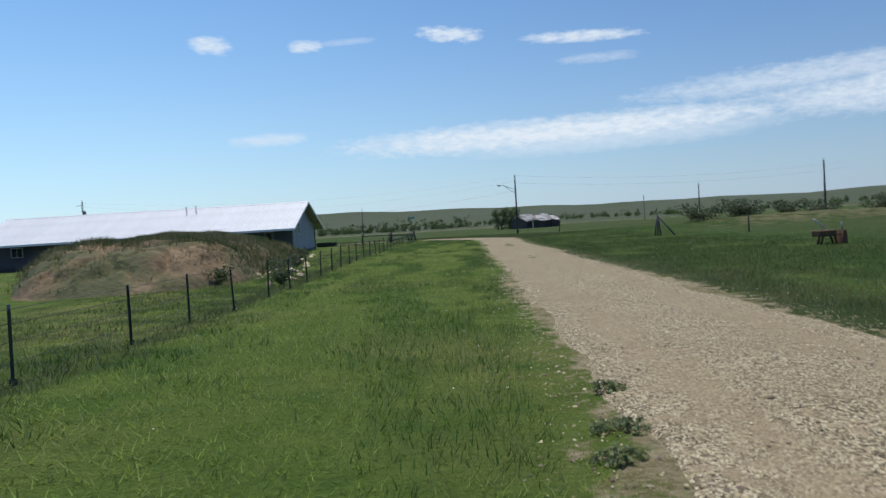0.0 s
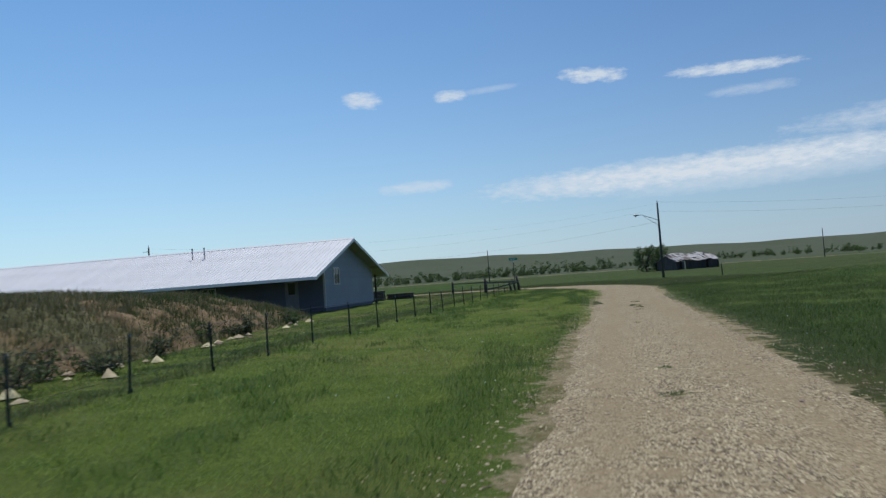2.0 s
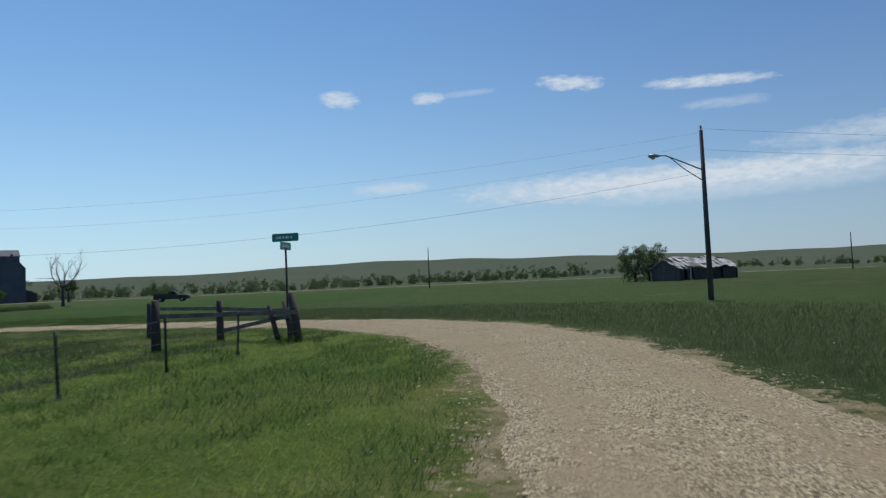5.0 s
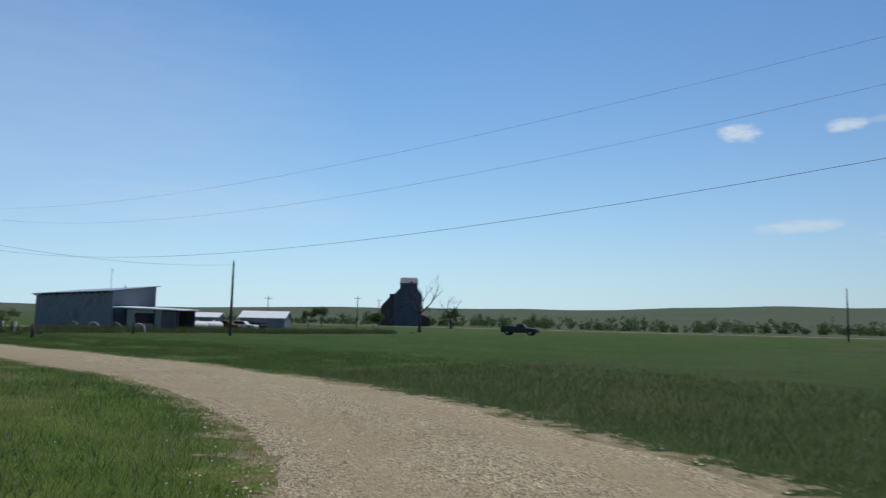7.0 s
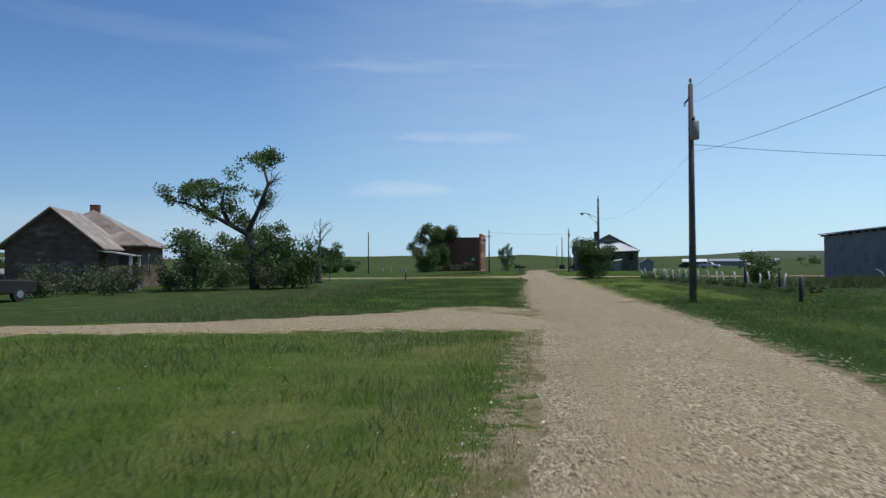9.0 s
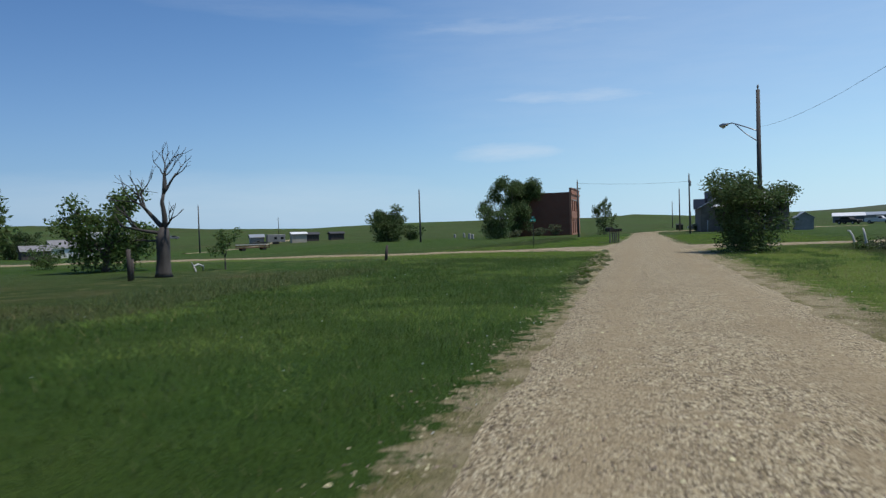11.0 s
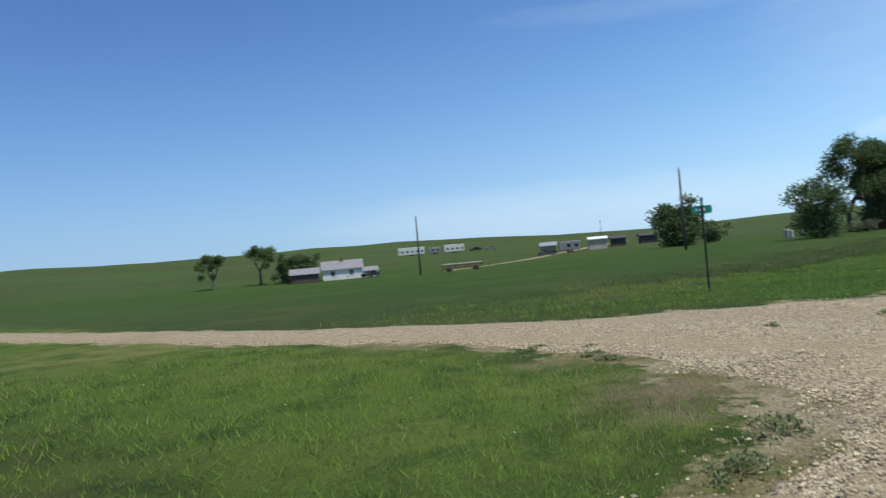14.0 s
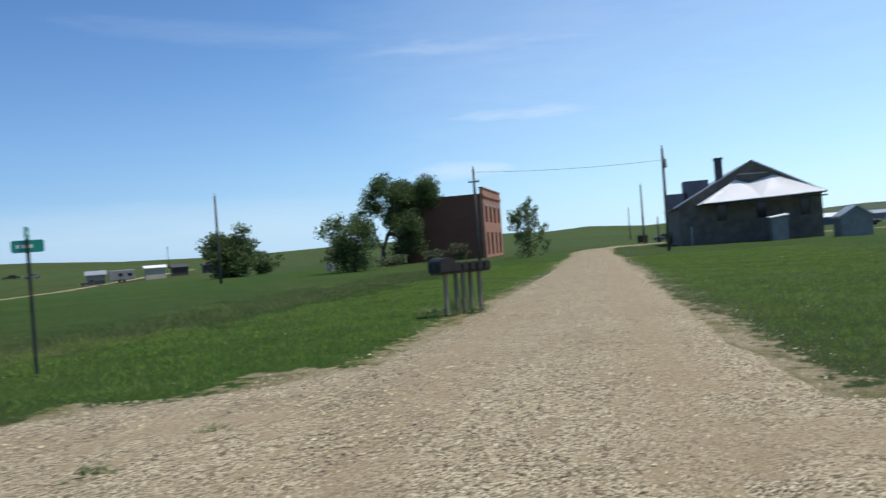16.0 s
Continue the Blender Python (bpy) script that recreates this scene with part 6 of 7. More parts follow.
def leaning_tree(at, across, label):
    """An old tree that bends over to one side: few crooked limbs with leaves at their ends."""
    rng = np.random.default_rng(81)
    t = thing("tree", (*at, -0.05), label, "tree")
    w = Vector((*across, 0)).normalized()
    deep = Vector((-w.y, w.x, 0))

    def at_(u, z, d=0.0):
        return w * u + deep * d + Vector((0, 0, z))
    bm = bmesh.new()
    tube(bm, [at_(0, 0), at_(-0.1, 1.2), at_(0.0, 2.6), at_(-0.5, 4.1)], [0.4, 0.3, 0.27, 0.22], 10)
    stems = (((-0.5, 4.1), (0.25, 5.8), (0.95, 7.6), (0.6, 8.8), (0.0, 9.4)), ((-0.5, 4.0), (-1.8, 4.7), (-3.2, 5.5), (-4.6, 6.1), (-5.6, 6.3)), ((-1.8, 4.7), (-2.3, 6.0), (-2.1, 7.2)), ((-3.2, 5.5), (-4.0, 6.6)), ((0, 2.3), (0.9, 3.2), (1.9, 3.3)))
    ends = []
    for s in stems:
        pts = [at_(u, z, 0.25 * i * rng.normal(0, 0.6)) for i, (u, z) in enumerate(s)]
        tube(bm, pts, [0.2 - 0.16 * i / (len(pts) - 1) for i in range(len(pts))], 7)
        for p in pts[1:]:
            for k in range(3):
                limbs(bm, rng, p, Vector(rng.normal(0, 1, 3)) + Vector((0, 0, 0.5)), 0.9, 0.04, 1, [] if p.z > 7.5 and p.z < 8.5 else ends, 0.6)
        ends += [tuple(p) for p in pts[-2:]]
    for u, z, n in ((-5.3, 6.4, 4), (-4.3, 6.9, 5), (-3.3, 6.9, 5), (-2.1, 7.2, 5), (-1.7, 6.4, 4), (-2.9, 5.1, 3), (-1.5, 5.0, 4), (-4.0, 5.6, 4), (0.0, 9.3, 5), (0.6, 9.0, 3), (-0.6, 9.1, 3), (0.5, 3.1, 5), (1.7, 2.9, 5), (0.1, 1.9, 5), (2.3, 2.3, 4), (1.2, 2.0, 5)):
        ends += [tuple(at_(u + rng.normal(0, 0.3), z + rng.normal(0, 0.2), rng.normal(0, 0.7))) for _ in range(n)]
    for k in range(26):                      # bare twigs on the weather side
        u = rng.uniform(0, 1)
        limbs(bm, rng, at_(0.1 + 0.8 * u, 4.4 + 3.2 * u, rng.normal(0, 0.2)), w * rng.uniform(0.5, 1.2) + deep * rng.normal(0, 0.6) + Vector((0, 0, 1.1)), rng.uniform(0.7, 1.5), 0.025, 1, [], 0.5)
    part("trunk", bm, M["dead_bark"], t)
    v, f = leaves(rng, ends, (0.55, 0.55, 0.42), 9500, 0.1)
    raw("crown", v, f, M["leaf_mid"], t)


leaning_tree((-75.0, 89.3), (-0.327, 0.945), "leaning half-dead tree with dark leaves")
tree("tree", (-71.5, 86.5), 4.4, 0.12, 82, "low dark tree beside the abandoned house", "leaf_dark", (0, 0), 3200, 0.11, 0.7, 3, low=True)
tree("tree", (-76.5, 91.6), 4.2, 0.12, 83, "low dark tree among bushes", "leaf_dark", (0, 0), 3200, 0.11, 0.75, 3, low=True)
for k, (x, y, w, h) in enumerate(((-66, 81.6, 3.2, 1.9), (-68.5, 83.0, 3.0, 1.8), (-64.4, 85, 3.4, 1.7), (-70.5, 85.4, 3.0, 2.2), (-74.5, 90.4, 3.4, 2.2), (-76.5, 91.0, 3.6, 2.4), (-72.5, 88.0, 3.2, 2.0), (-62, 82.5, 3.4, 2.0))):
    shrub("shrub", (x, y), w, h, 90 + k, "dark overgrown bush beside the abandoned house", "leaf_grey", 1500, 0.09, "bushes round the abandoned house")
dt = thing("dead_tree", (-91.0, 88.8, -0.05), "bare dead tree with a thick dark trunk", "tree")
dt.scale = (0.86, 0.86, 0.74)
bm = bmesh.new()
rng = np.random.default_rng(9)
tube(bm, [(0, 0, 0), (0.02, 0, 0.35), (0.0, 0.03, 1.3), (0.02, 0.04, 2.3), (-0.05, 0.1, 3.1)], [0.5, 0.4, 0.35, 0.36, 0.24], 12)
gone = []
for base, way, ln, rad, dp in (((-0.05, 0.1, 3.0), (0.12, -0.75, 1.0), 1.9, 0.16, 2), ((-0.05, 0.1, 3.0), (-0.1, 0.42, 1.4), 2.2, 0.17, 2), ((0, 0, 2.7), (0.1, -1.0, 0.45), 1.6, 0.13, 1), ((0, 0.1, 2.9), (0.2, 0.5, 0.3), 1.0, 0.08, 1), ((0, -0.1, 2.3), (0.0, -0.8, -0.2), 0.8, 0.1, 0)):
    limbs(bm, rng, base, way, ln, rad, dp + 1, gone, 0.42, 0.3)
part("trunk", bm, M["dead_bark"], dt)
tree("tree", (-81.8, 86.4), 5.4, 0.28, 102, "leafy green tree on the verge", "leaf_mid", (0, 0), 4600, 0.1, 0.75, 4, trunk_share=0.25).scale = (0.75, 0.75, 1.0)
tree("tree", (-85.2, 83.4), 4.6, 0.2, 106, "leafy green tree on the verge", "leaf_mid", (0, 0), 3600, 0.13, 0.8, 3, trunk_share=0.25)
tree("tree", (-96.4, 80.6), 4.9, 0.18, 103, "low leafy green tree in the pasture", "leaf_mid", (-0.8, 0.6), 4200, 0.12, 0.75, 3, low=True)
tree("tree", (-97.0, 88.0), 2.3, 0.04, 104, "young green sapling in the grass", "leaf_mid", (0, 0), 900, 0.07, 0.32, 3)
wood_post((-103.8, 94.6), 0.95, 0.08, (-0.12, 0.05), "short burnt dark wooden stump post", "stump posts")
drift = thing("fallen_branch", (-95.6, 87.3, land1(-95.6, 87.3)), "pale bleached fallen branch lying in the grass", "branch", "", 20)
bm = bmesh.new()
tube(bm, [(-0.9, 0, 0.02), (-0.5, 0.1, 0.22), (0.1, 0.05, 0.36), (0.7, -0.05, 0.3), (1.1, 0.0, 0.5)], [0.05, 0.06, 0.055, 0.045, 0.02], 8)
part("bough", bm, M["chalk_paint"], drift)
bm = bmesh.new()
tube(bm, [(0.7, -0.05, 0.3), (0.85, 0.1, 0.12), (0.95, 0.15, -0.02)], [0.045, 0.04, 0.03], 7)
part("fork", bm, M["chalk_paint"], drift)
wood_post((-88.7, 88.9), 1.35, 0.09, (0.05, 0.02), "short dark wooden stump post", "stump posts")
wood_post((-89.2, 88.6), 0.9, 0.06, (0.0, 0.03), "short dark wooden stump post", "stump posts")
tree("tree", (-106.2, 114.9), 5.0, 0.2, 105, "dense dark elm at the foot of the lamp", "leaf_dark", (0, 0), 13000, 0.078, 0.6, 4, low=True, spread_at=0.85).scale = (1.15, 1.15, 0.95)
shrub("shrub", (-79.8, 125.2), 3.0, 2.5, 110, "green leafy bush beside the yard edging", "leaf_mid", 2400, 0.1)
for k in range(26):
    u = k / 25
    shrub("weed_clump", (-108 + 40 * u + random.uniform(-0.6, 0.6), 120.9 + 3.2 * u + random.uniform(-0.7, 0.7)), random.uniform(0.8, 1.6), random.uniform(0.4, 0.8), 120 + k, "rough green weeds along the white posts", "leaf_grey" if k % 2 else "leaf_mid", 350, 0.07, "weeds along the yard edging", "weed")

# ---- brick building ----
bk = thing("brick_building", (-206.3, 93.65, land1(-206, 93)), "two-storey red brick building with a parapet front", "building", "", 0)
# front faces +y, long side faces +x
DX, DY = 14.6, 11.0
bm = bmesh.new()
box(bm, (-0.35, -DY, -0.3), (0.0, -0.4, 8.5))
part("side_wall", bm, M["brick"], bk, "plain dark red brick side wall")
bm = bmesh.new()
box(bm, (-DX, -DY, -0.3), (-DX + 0.35, -0.4, 8.5))
part("side_wall", bm, M["brick"], bk)
bm = bmesh.new()
box(bm, (-DX + 0.35, -DY, -0.3), (-0.35, -DY + 0.35, 8.3))
part("rear_wall", bm, M["brick"], bk)
bm = bmesh.new()
box(bm, (-DX + 0.35, -DY + 0.35, 7.6), (-0.35, -0.4, 7.75))
part("roof", bm, M["dark_roof"], bk)
# front wall pieces round the openings
cols = [(-13.2, -11.5), (-9.7, -8.0), (-6.3, -4.6), (-2.9, -1.2)]
def front(u0, u1, z0, z1):
    bm = bmesh.new()
    box(bm, (u0, -0.4, z0), (u1, 0.0, z1))
    part("front_wall", bm, M["brick_front"], bk)
front(-DX, 0, 6.9, 9.2)
front(-DX, 0, 3.4, 4.7)
front(-DX, 0, -0.3, 0.35)
xs = [-DX] + [v for c in cols for v in c] + [0]
for a, b in zip(xs[::2], xs[1::2]):
    front(a, b, 4.7, 6.9)
    front(a, b, 0.35, 3.4)
for c in cols:
    u = (c[0] + c[1]) / 2
    window(bk, (u, -0.25, 4.7), c[1] - c[0], 2.2, "y", 1, "brick_front", 2)
    if c[0] in (-2.9, -9.7):
        bm = bmesh.new()
        box(bm, (c[0], -0.3, 0.35), (c[1], -0.22, 3.4))
        part("door", bm, M["rust"], bk)
    else:
        window(bk, (u, -0.25, 0.35), c[1] - c[0], 3.05, "y", 1, "rust", 2)
    bm = bmesh.new()
    box(bm, (c[0] - 0.15, 0.0, 6.9), (c[1] + 0.15, 0.08, 7.15))
    part("lintel", bm, M["concrete"], bk)
bm = bmesh.new()
box(bm, (-DX - 0.1, 0.0, 8.1), (0.1, 0.16, 8.35))
box(bm, (-DX - 0.1, -0.45, 9.2), (0.1, 0.1, 9.36))
part("cornice", bm, M["brick_front"], bk)
tree("tree", (-206.0, 82.0), 12.6, 0.4, 131, "big dark cottonwood behind the brick building", "leaf_dark", (0, 0), 22000, 0.18, 1.75, 4, trunk_share=0.2).scale = (0.8, 0.8, 1.0)
tree("tree", (-204.5, 80.0), 11.0, 0.4, 135, "big dark cottonwood beside the brick building", "leaf_dark", (0, 0), 16000, 0.18, 1.6, 4, trunk_share=0.2).scale = (0.8, 0.8, 1.0)
tree("tree", (-183.0, 83.8), 6.3, 0.25, 132, "dark leafy tree near the brick building", "leaf_dark", (0, 0), 5500, 0.14, 0.9, 4, low=True)
tree("tree", (-190.5, 101.0), 6.6, 0.17, 133, "dark open tree beside the road", "leaf_dark", (0, 0), 2600, 0.15, 0.6, 3, low=True, spread_at=0.5).scale = (0.7, 0.7, 1.0)
tree("tree", (-215.0, 51.3), 8.6, 0.3, 134, "low dark leafy tree in the pasture", "leaf_dark", (0, 0), 6500, 0.24, 1.3, 4, low=True)
shrub("shrub", (-214, 57.5), 5.5, 3.6, 136, "dark bush in the pasture", "leaf_dark", 1800, 0.2)
for k, (x, y, w, h) in enumerate(((-200, 88, 4, 1.8), (-196, 84, 4, 1.6), (-203, 90.5, 3, 2.2), (-189, 82, 3, 1.4))):
    shrub("shrub", (x, y), w, h, 140 + k, "dark brush against the brick building", "leaf_grey", 1200, 0.12, "brush by the brick building")

# ---- mailboxes ----
mb = thing("mailbox_stand", (-131.25, 106.34, land1(-131.25, 106.34)), "row of dark mailboxes on a weathered rail", "mailbox stand", "", -47)
mb.scale = (0.87, 0.87, 0.94)
for x in (-0.62, -0.3, -0.05, 0.2, 0.55):
    bm = bmesh.new()
    box(bm, (x - 0.045, -0.05, -0.1), (x + 0.045, 0.05, 1.13))
    part("post", bm, M["old_wood"], mb)
bm = bmesh.new()
box(bm, (-0.9, -0.16, 1.13), (0.95, 0.16, 1.18))
part("shelf", bm, M["dark_wood"], mb)
def mailbox(x, w, h, l):
    bm = bmesh.new()
    o = [(x - w / 2, 1.18), (x + w / 2, 1.18), (x + w / 2, 1.18 + h * 0.6)]
    for a in np.linspace(0, math.pi, 8)[1:-1]:
        o.append((x + w / 2 * math.cos(a), 1.18 + h * 0.6 + h * 0.4 * math.sin(a)))
    o.append((x - w / 2, 1.18 + h * 0.6))
    prism(bm, o, "y", -l / 2, l / 2)
    m = part("mailbox", bm, M["black"], mb)
    bm = bmesh.new()
    box(bm, (x - w / 2 + 0.02, l / 2, 1.2), (x + w / 2 - 0.02, l / 2 + 0.015, 1.18 + h * 0.85))
    part("door", bm, M["black"], m)
    bm = bmesh.new()
    box(bm, (x + w / 2, 0, 1.24), (x + w / 2 + 0.01, 0.05, 1.42))
    part("flag", bm, M["rust"], m)
mailbox(0.62, 0.56, 0.4, 0.7)
for x in (-0.78, -0.53, -0.28, -0.03, 0.21):
    mailbox(x, 0.2, 0.24, 0.5)

# ---- block house with a hipped metal porch roof ----
hh = thing("block_house", (-192.0, 123.6, land1(-192, 123.6)), "dark block building with a white metal skirt roof", "building", "", 0)
W0, W1, LB = -6.7, 7.0, -20.0
bm = bmesh.new()
prism(bm, [(W0, -0.3), (W1, -0.3), (W1, 4.65), (0.6, 8.15), (W0, 4.2)], "x", -0.3, 0.0)
part("gable_wall", bm, M["stone_wall"], hh)
bm = bmesh.new()
prism(bm, [(W0, -0.3), (W1, -0.3), (W1, 4.65), (0.6, 8.15), (W0, 4.2)], "x", LB, LB + 0.3)
part("gable_wall", bm, M["stone_wall"], hh)
for y in (W0, W1 - 0.3):
    bm = bmesh.new()
    box(bm, (LB + 0.3, y, -0.3), (-0.3, y + 0.3, 4.2))
    part("long_wall", bm, M["stone_wall"], hh)
for y, z in ((W0 - 0.3, 4.1), (W1 + 0.4, 4.55)):
    bm = bmesh.new()
    slab(bm, [(LB - 0.4, 0.6, 8.3), (0.4, 0.6, 8.3), (0.4, y, z), (LB - 0.4, y, z)], 0.14)
    part("roof_slope", bm, M["grey_metal"], hh)
# skirt roof over the front, its top edge in two peaks
E0, EM, E1 = (2.5, -4.6, 4.15), (2.5, 0.9, 4.32), (2.5, 6.9, 4.5)
K0, KV, K1 = (0.05, -1.05, 6.4), (0.3, 0.2, 5.95), (0.05, 2.6, 6.6)
for c in ([E0, EM, KV, K0], [EM, E1, K1, KV], [E0, K0, (0.02, -5.0, 4.1)], [E1, (0.02, 7.3, 4.5), K1]):
    bm = bmesh.new()
    slab(bm, c, 0.07)
    part("skirt_roof", bm, M["white_metal"], hh, "white metal skirt roof")
for k in range(23):
    u = k / 22
    a, b = Vector(E0).lerp(Vector(E1), u), (Vector(K0).lerp(Vector(KV), u * 2) if u < 0.5 else Vector(KV).lerp(Vector(K1), u * 2 - 1))
    bm = bmesh.new()
    beam(bm, a + Vector((0.02, 0, 0.05)), b + Vector((0.02, 0, 0.05)), 0.025, 0.012)
    part("roof_rib", bm, M["white_metal"], hh)
bm = bmesh.new()
beam(bm, (0.03, -0.7, 6.95), (0.03, 2.05, 6.9), 0.06, 0.1)
part("flashing", bm, M["cream"], hh, "pale flashing strip on the gable")
bm = bmesh.new()
box(bm, (2.36, -4.6, 4.0), (2.5, 6.9, 4.14))
part("eave_beam", bm, M["dark_wood"], hh)
bm = bmesh.new()
box(bm, (-2.6, -2.6, 5.0), (-1.9, -1.9, 8.9))
box(bm, (-2.68, -2.68, 8.75), (-1.82, -1.82, 9.0))
part("chimney", bm, M["dark_roof"], hh)
for y, w, z in ((-4.3, 2.6, 7.0), (-6.4, 2.2, 5.7)):
    bm = bmesh.new()
    box(bm, (-7.5, y - w / 2, 4.0), (-5.0, y + w / 2, z))
    part("dormer", bm, M["dark_or_shaded_siding"], hh)
for y in (-2.5, 1.3, 5.4):
    window(hh, (0.0, y, 2.3), 1.0, 1.7, "x", 1, "dark_wood", 1)
bm = bmesh.new()
tube(bm, [(0.1, -5.6, -0.2), (0.1, -5.6, 1.9)], 0.07, 8)
part("downpipe", bm, M["cream"], hh)
oh = thing("outhouse", (-188.5, 125.7, land1(-188.5, 125.7)), "small blue-grey shed with pale lid roof", "outhouse", "", 0)
oh.scale = (0.72, 0.72, 1.0)
for x0, x1, y0, y1 in ((-1.0, 1.0, -1.0, -0.94), (-1.0, 1.0, 0.94, 1.0), (-1.0, -0.94, -0.94, 0.94), (0.94, 1.0, -0.94, 0.94)):
    bm = bmesh.new()
    box(bm, (x0, y0, -0.1), (x1, y1, 2.2))
    part("wall", bm, M["grey_paint"], oh)
bm = bmesh.new()
slab(bm, [(-1.2, -1.2, 2.35), (1.2, -1.2, 2.25), (1.2, 1.2, 2.45), (-1.2, 1.2, 2.6)], 0.08)
part("roof", bm, M["white_metal"], oh)
gable_house("shed", (-186.8, 131.7), 2.5, 2.6, 1.9, 2.75, 0, "grey_paint", "grey_metal", "small grey shed beside the block building", "shed", 0.15)
old_car("car", (-231, 118.2), 95, "car_grey", "grey car parked beside the far road", False, 0.85)
wood_post((-226, 116.6), 3.9, 0.11, (0.03, 0), "short weathered pole beside the far road", "")
wb = thing("waste_bin", (-231.0, 114.4, land1(-231, 114.4)), "dark steel waste bin beside the far road", "waste bin")
bm = bmesh.new()
prism(bm, [(-0.65, 0.12), (0.55, 0.12), (0.75, 1.15), (-0.75, 1.35)], "y", -0.75, 0.75)
part("body", bm, M["dark_steel"], wb)
bm = bmesh.new()
slab(bm, [(-0.8, -0.8, 1.43), (0.8, -0.8, 1.22), (0.8, 0.8, 1.22), (-0.8, 0.8, 1.43)], 0.06)
part("lid", bm, M["black"], wb)
for u in (-0.5, 0.45):
    for v in (-0.6, 0.6):
        bm = bmesh.new()
        box(bm, (u - 0.05, v - 0.05, -0.05), (u + 0.05, v + 0.05, 0.14))
        part("foot", bm, M["dark_steel"], wb)
shrub("shrub", (-205, 117), 3.0, 1.6, 150, "dark bush beside the far road", "leaf_dark", 900, 0.12)

# ---- church ----
ch = thing("church", (-97.5, 23.0, land1(-97.5, 23.0)), "derelict white wooden church with a pointed bell tower", "church", "", 6)
ch.scale = (1, 1, 1.06)
def tower_box(z0, z1, h, name, mat):
    for x0, x1, y0, y1 in ((-h, h, -h, -h + 0.15), (-h, h, h - 0.15, h), (-h, -h + 0.15, -h + 0.15, h - 0.15), (h - 0.15, h, -h + 0.15, h - 0.15)):
        bm = bmesh.new()
        box(bm, (x0, y0, z0), (x1, y1, z1))
        part(name, bm, M[mat], ch)
tower_box(-0.3, 3.3, 1.35, "tower_wall", "grey_boards")
tower_box(3.3, 7.2, 1.3, "belfry_wall", "old_wood")
bm = bmesh.new()
bmesh.ops.create_cone(bm, cap_ends=True, segments=4, radius1=2.3, radius2=0.05, depth=3.5, matrix=Matrix.Translation((0, 0, 8.95)) @ pose(0, 0, 0, 0, 0, 45))
part("spire", bm, M["old_wood"], ch)
bm = bmesh.new()
tube(bm, [(0, 0, 10.6), (0, 0, 11.2)], 0.03, 5)
part("finial", bm, M["dark_steel"], ch)
window(ch, (0.0, 1.35, 1.1), 0.9, 1.5, "y", 1, "chalk_paint", 1)
for x in (-0.55, 0.15):
    bm = bmesh.new()
    box(bm, (x, 1.3, 5.2), (x + 0.45, 1.34, 6.6))
    part("louvre", bm, M["dark_wood"], ch)
for y in (-1.5, -9.4):
    bm = bmesh.new()
    box(bm, (1.35, y - 0.15, -0.3), (17, y, 3.7))
    part("nave_wall", bm, M["grey_boards"], ch)
for x in (1.4, 16.8):
    bm = bmesh.new()
    prism(bm, [(-9.4, -0.3), (-1.65, -0.3), (-1.65, 3.7), (-5.5, 7.3), (-9.4, 3.7)], "x", x, x + 0.15)
    part("nave_gable", bm, M["grey_boards"], ch)
for y in (-1.2, -9.9):
    bm = bmesh.new()
    slab(bm, [(1.2, -5.5, 7.45), (17.3, -5.5, 7.45), (17.3, y, 3.4), (1.2, y, 3.4)], 0.12)
    part("nave_roof", bm, M["shingle"], ch)
for x in (3.4, 6.6, 9.8, 13):
    window(ch, (x, -1.5, 1.0), 0.9, 1.9, "y", 1, "chalk_paint", 1)
shrub("shrub", (-105.5, 74.5), 2.2, 2.0, 160, "young green bush beside the mown verge", "leaf_mid", 1300, 0.08)
shrub("shrub", (-100.5, 72), 2.4, 1.8, 161, "young green bush beside the mown verge", "leaf_mid", 1300, 0.08)
tree("tree", (-97, 66), 3.2, 0.1, 162, "young green tree beside the church", "leaf_mid", (0, 0), 1800, 0.1, 0.6, 3)
for p in ((-113, 40), (-112.5, 33), (-103, 36)):
    wood_post(p, 1.2, 0.06, (0, 0), "short dark wooden lane post", "lane posts")

# ---- farmstead in the pasture ----
gable_house("shed", (-208.2, -23.4), 3.4, 4.0, 1.6, 2.3, -34, "white_paint", "grey_shingle", "low white lean-to shed joined to the farmhouse", "shed")
gable_house("farmhouse", (-203, -27), 9.0, 6.4, 2.6, 4.3, -34, "white_paint", "grey_shingle", "small white farmhouse with a grey roof", "house", windows=(("y", 1, -2, 0.9, 1.0, 1.1), ("y", 1, 2.2, 0.9, 1.0, 1.1), ("x", 1, 0, 0.9, 1.0, 1.1)), chimney=(0, 0.4, 3.6, 4.9, 0.5))
gable_house("shed", (-192.5, -26.5), 6.0, 4.0, 2.2, 3.2, -34, "dark_wood", "grey_shingle", "weathered grey shed beside the farmhouse", "shed", door=("y", 1, 0.8))
old_car("car", (-204.5, -18.5), 15, "black", "dark car parked beside the farmhouse")
tree("tree", (-176.6, -38.2), 8.0, 0.25, 170, "dark leafy tree near the farmhouse", "leaf_dark", (0, 0), 4200, 0.2, 0.9, 3, trunk_share=0.25)
tree("tree", (-188.6, -39), 9.5, 0.3, 171, "leafy tree with an open trunk near the farmhouse", "leaf_mid", (0, 0), 4600, 0.2, 1.0, 4, trunk_share=0.35)
tree("tree", (-192.5, -34), 6.5, 0.25, 172, "dark leafy tree near the farmhouse", "leaf_dark", (0, 0), 4200, 0.2, 1.0, 3, low=True)
tree("tree", (-199, -35), 7.0, 0.25, 173, "dark leafy tree near the farmhouse", "leaf_dark", (0, 0), 4200, 0.2, 1.0, 3, low=True)


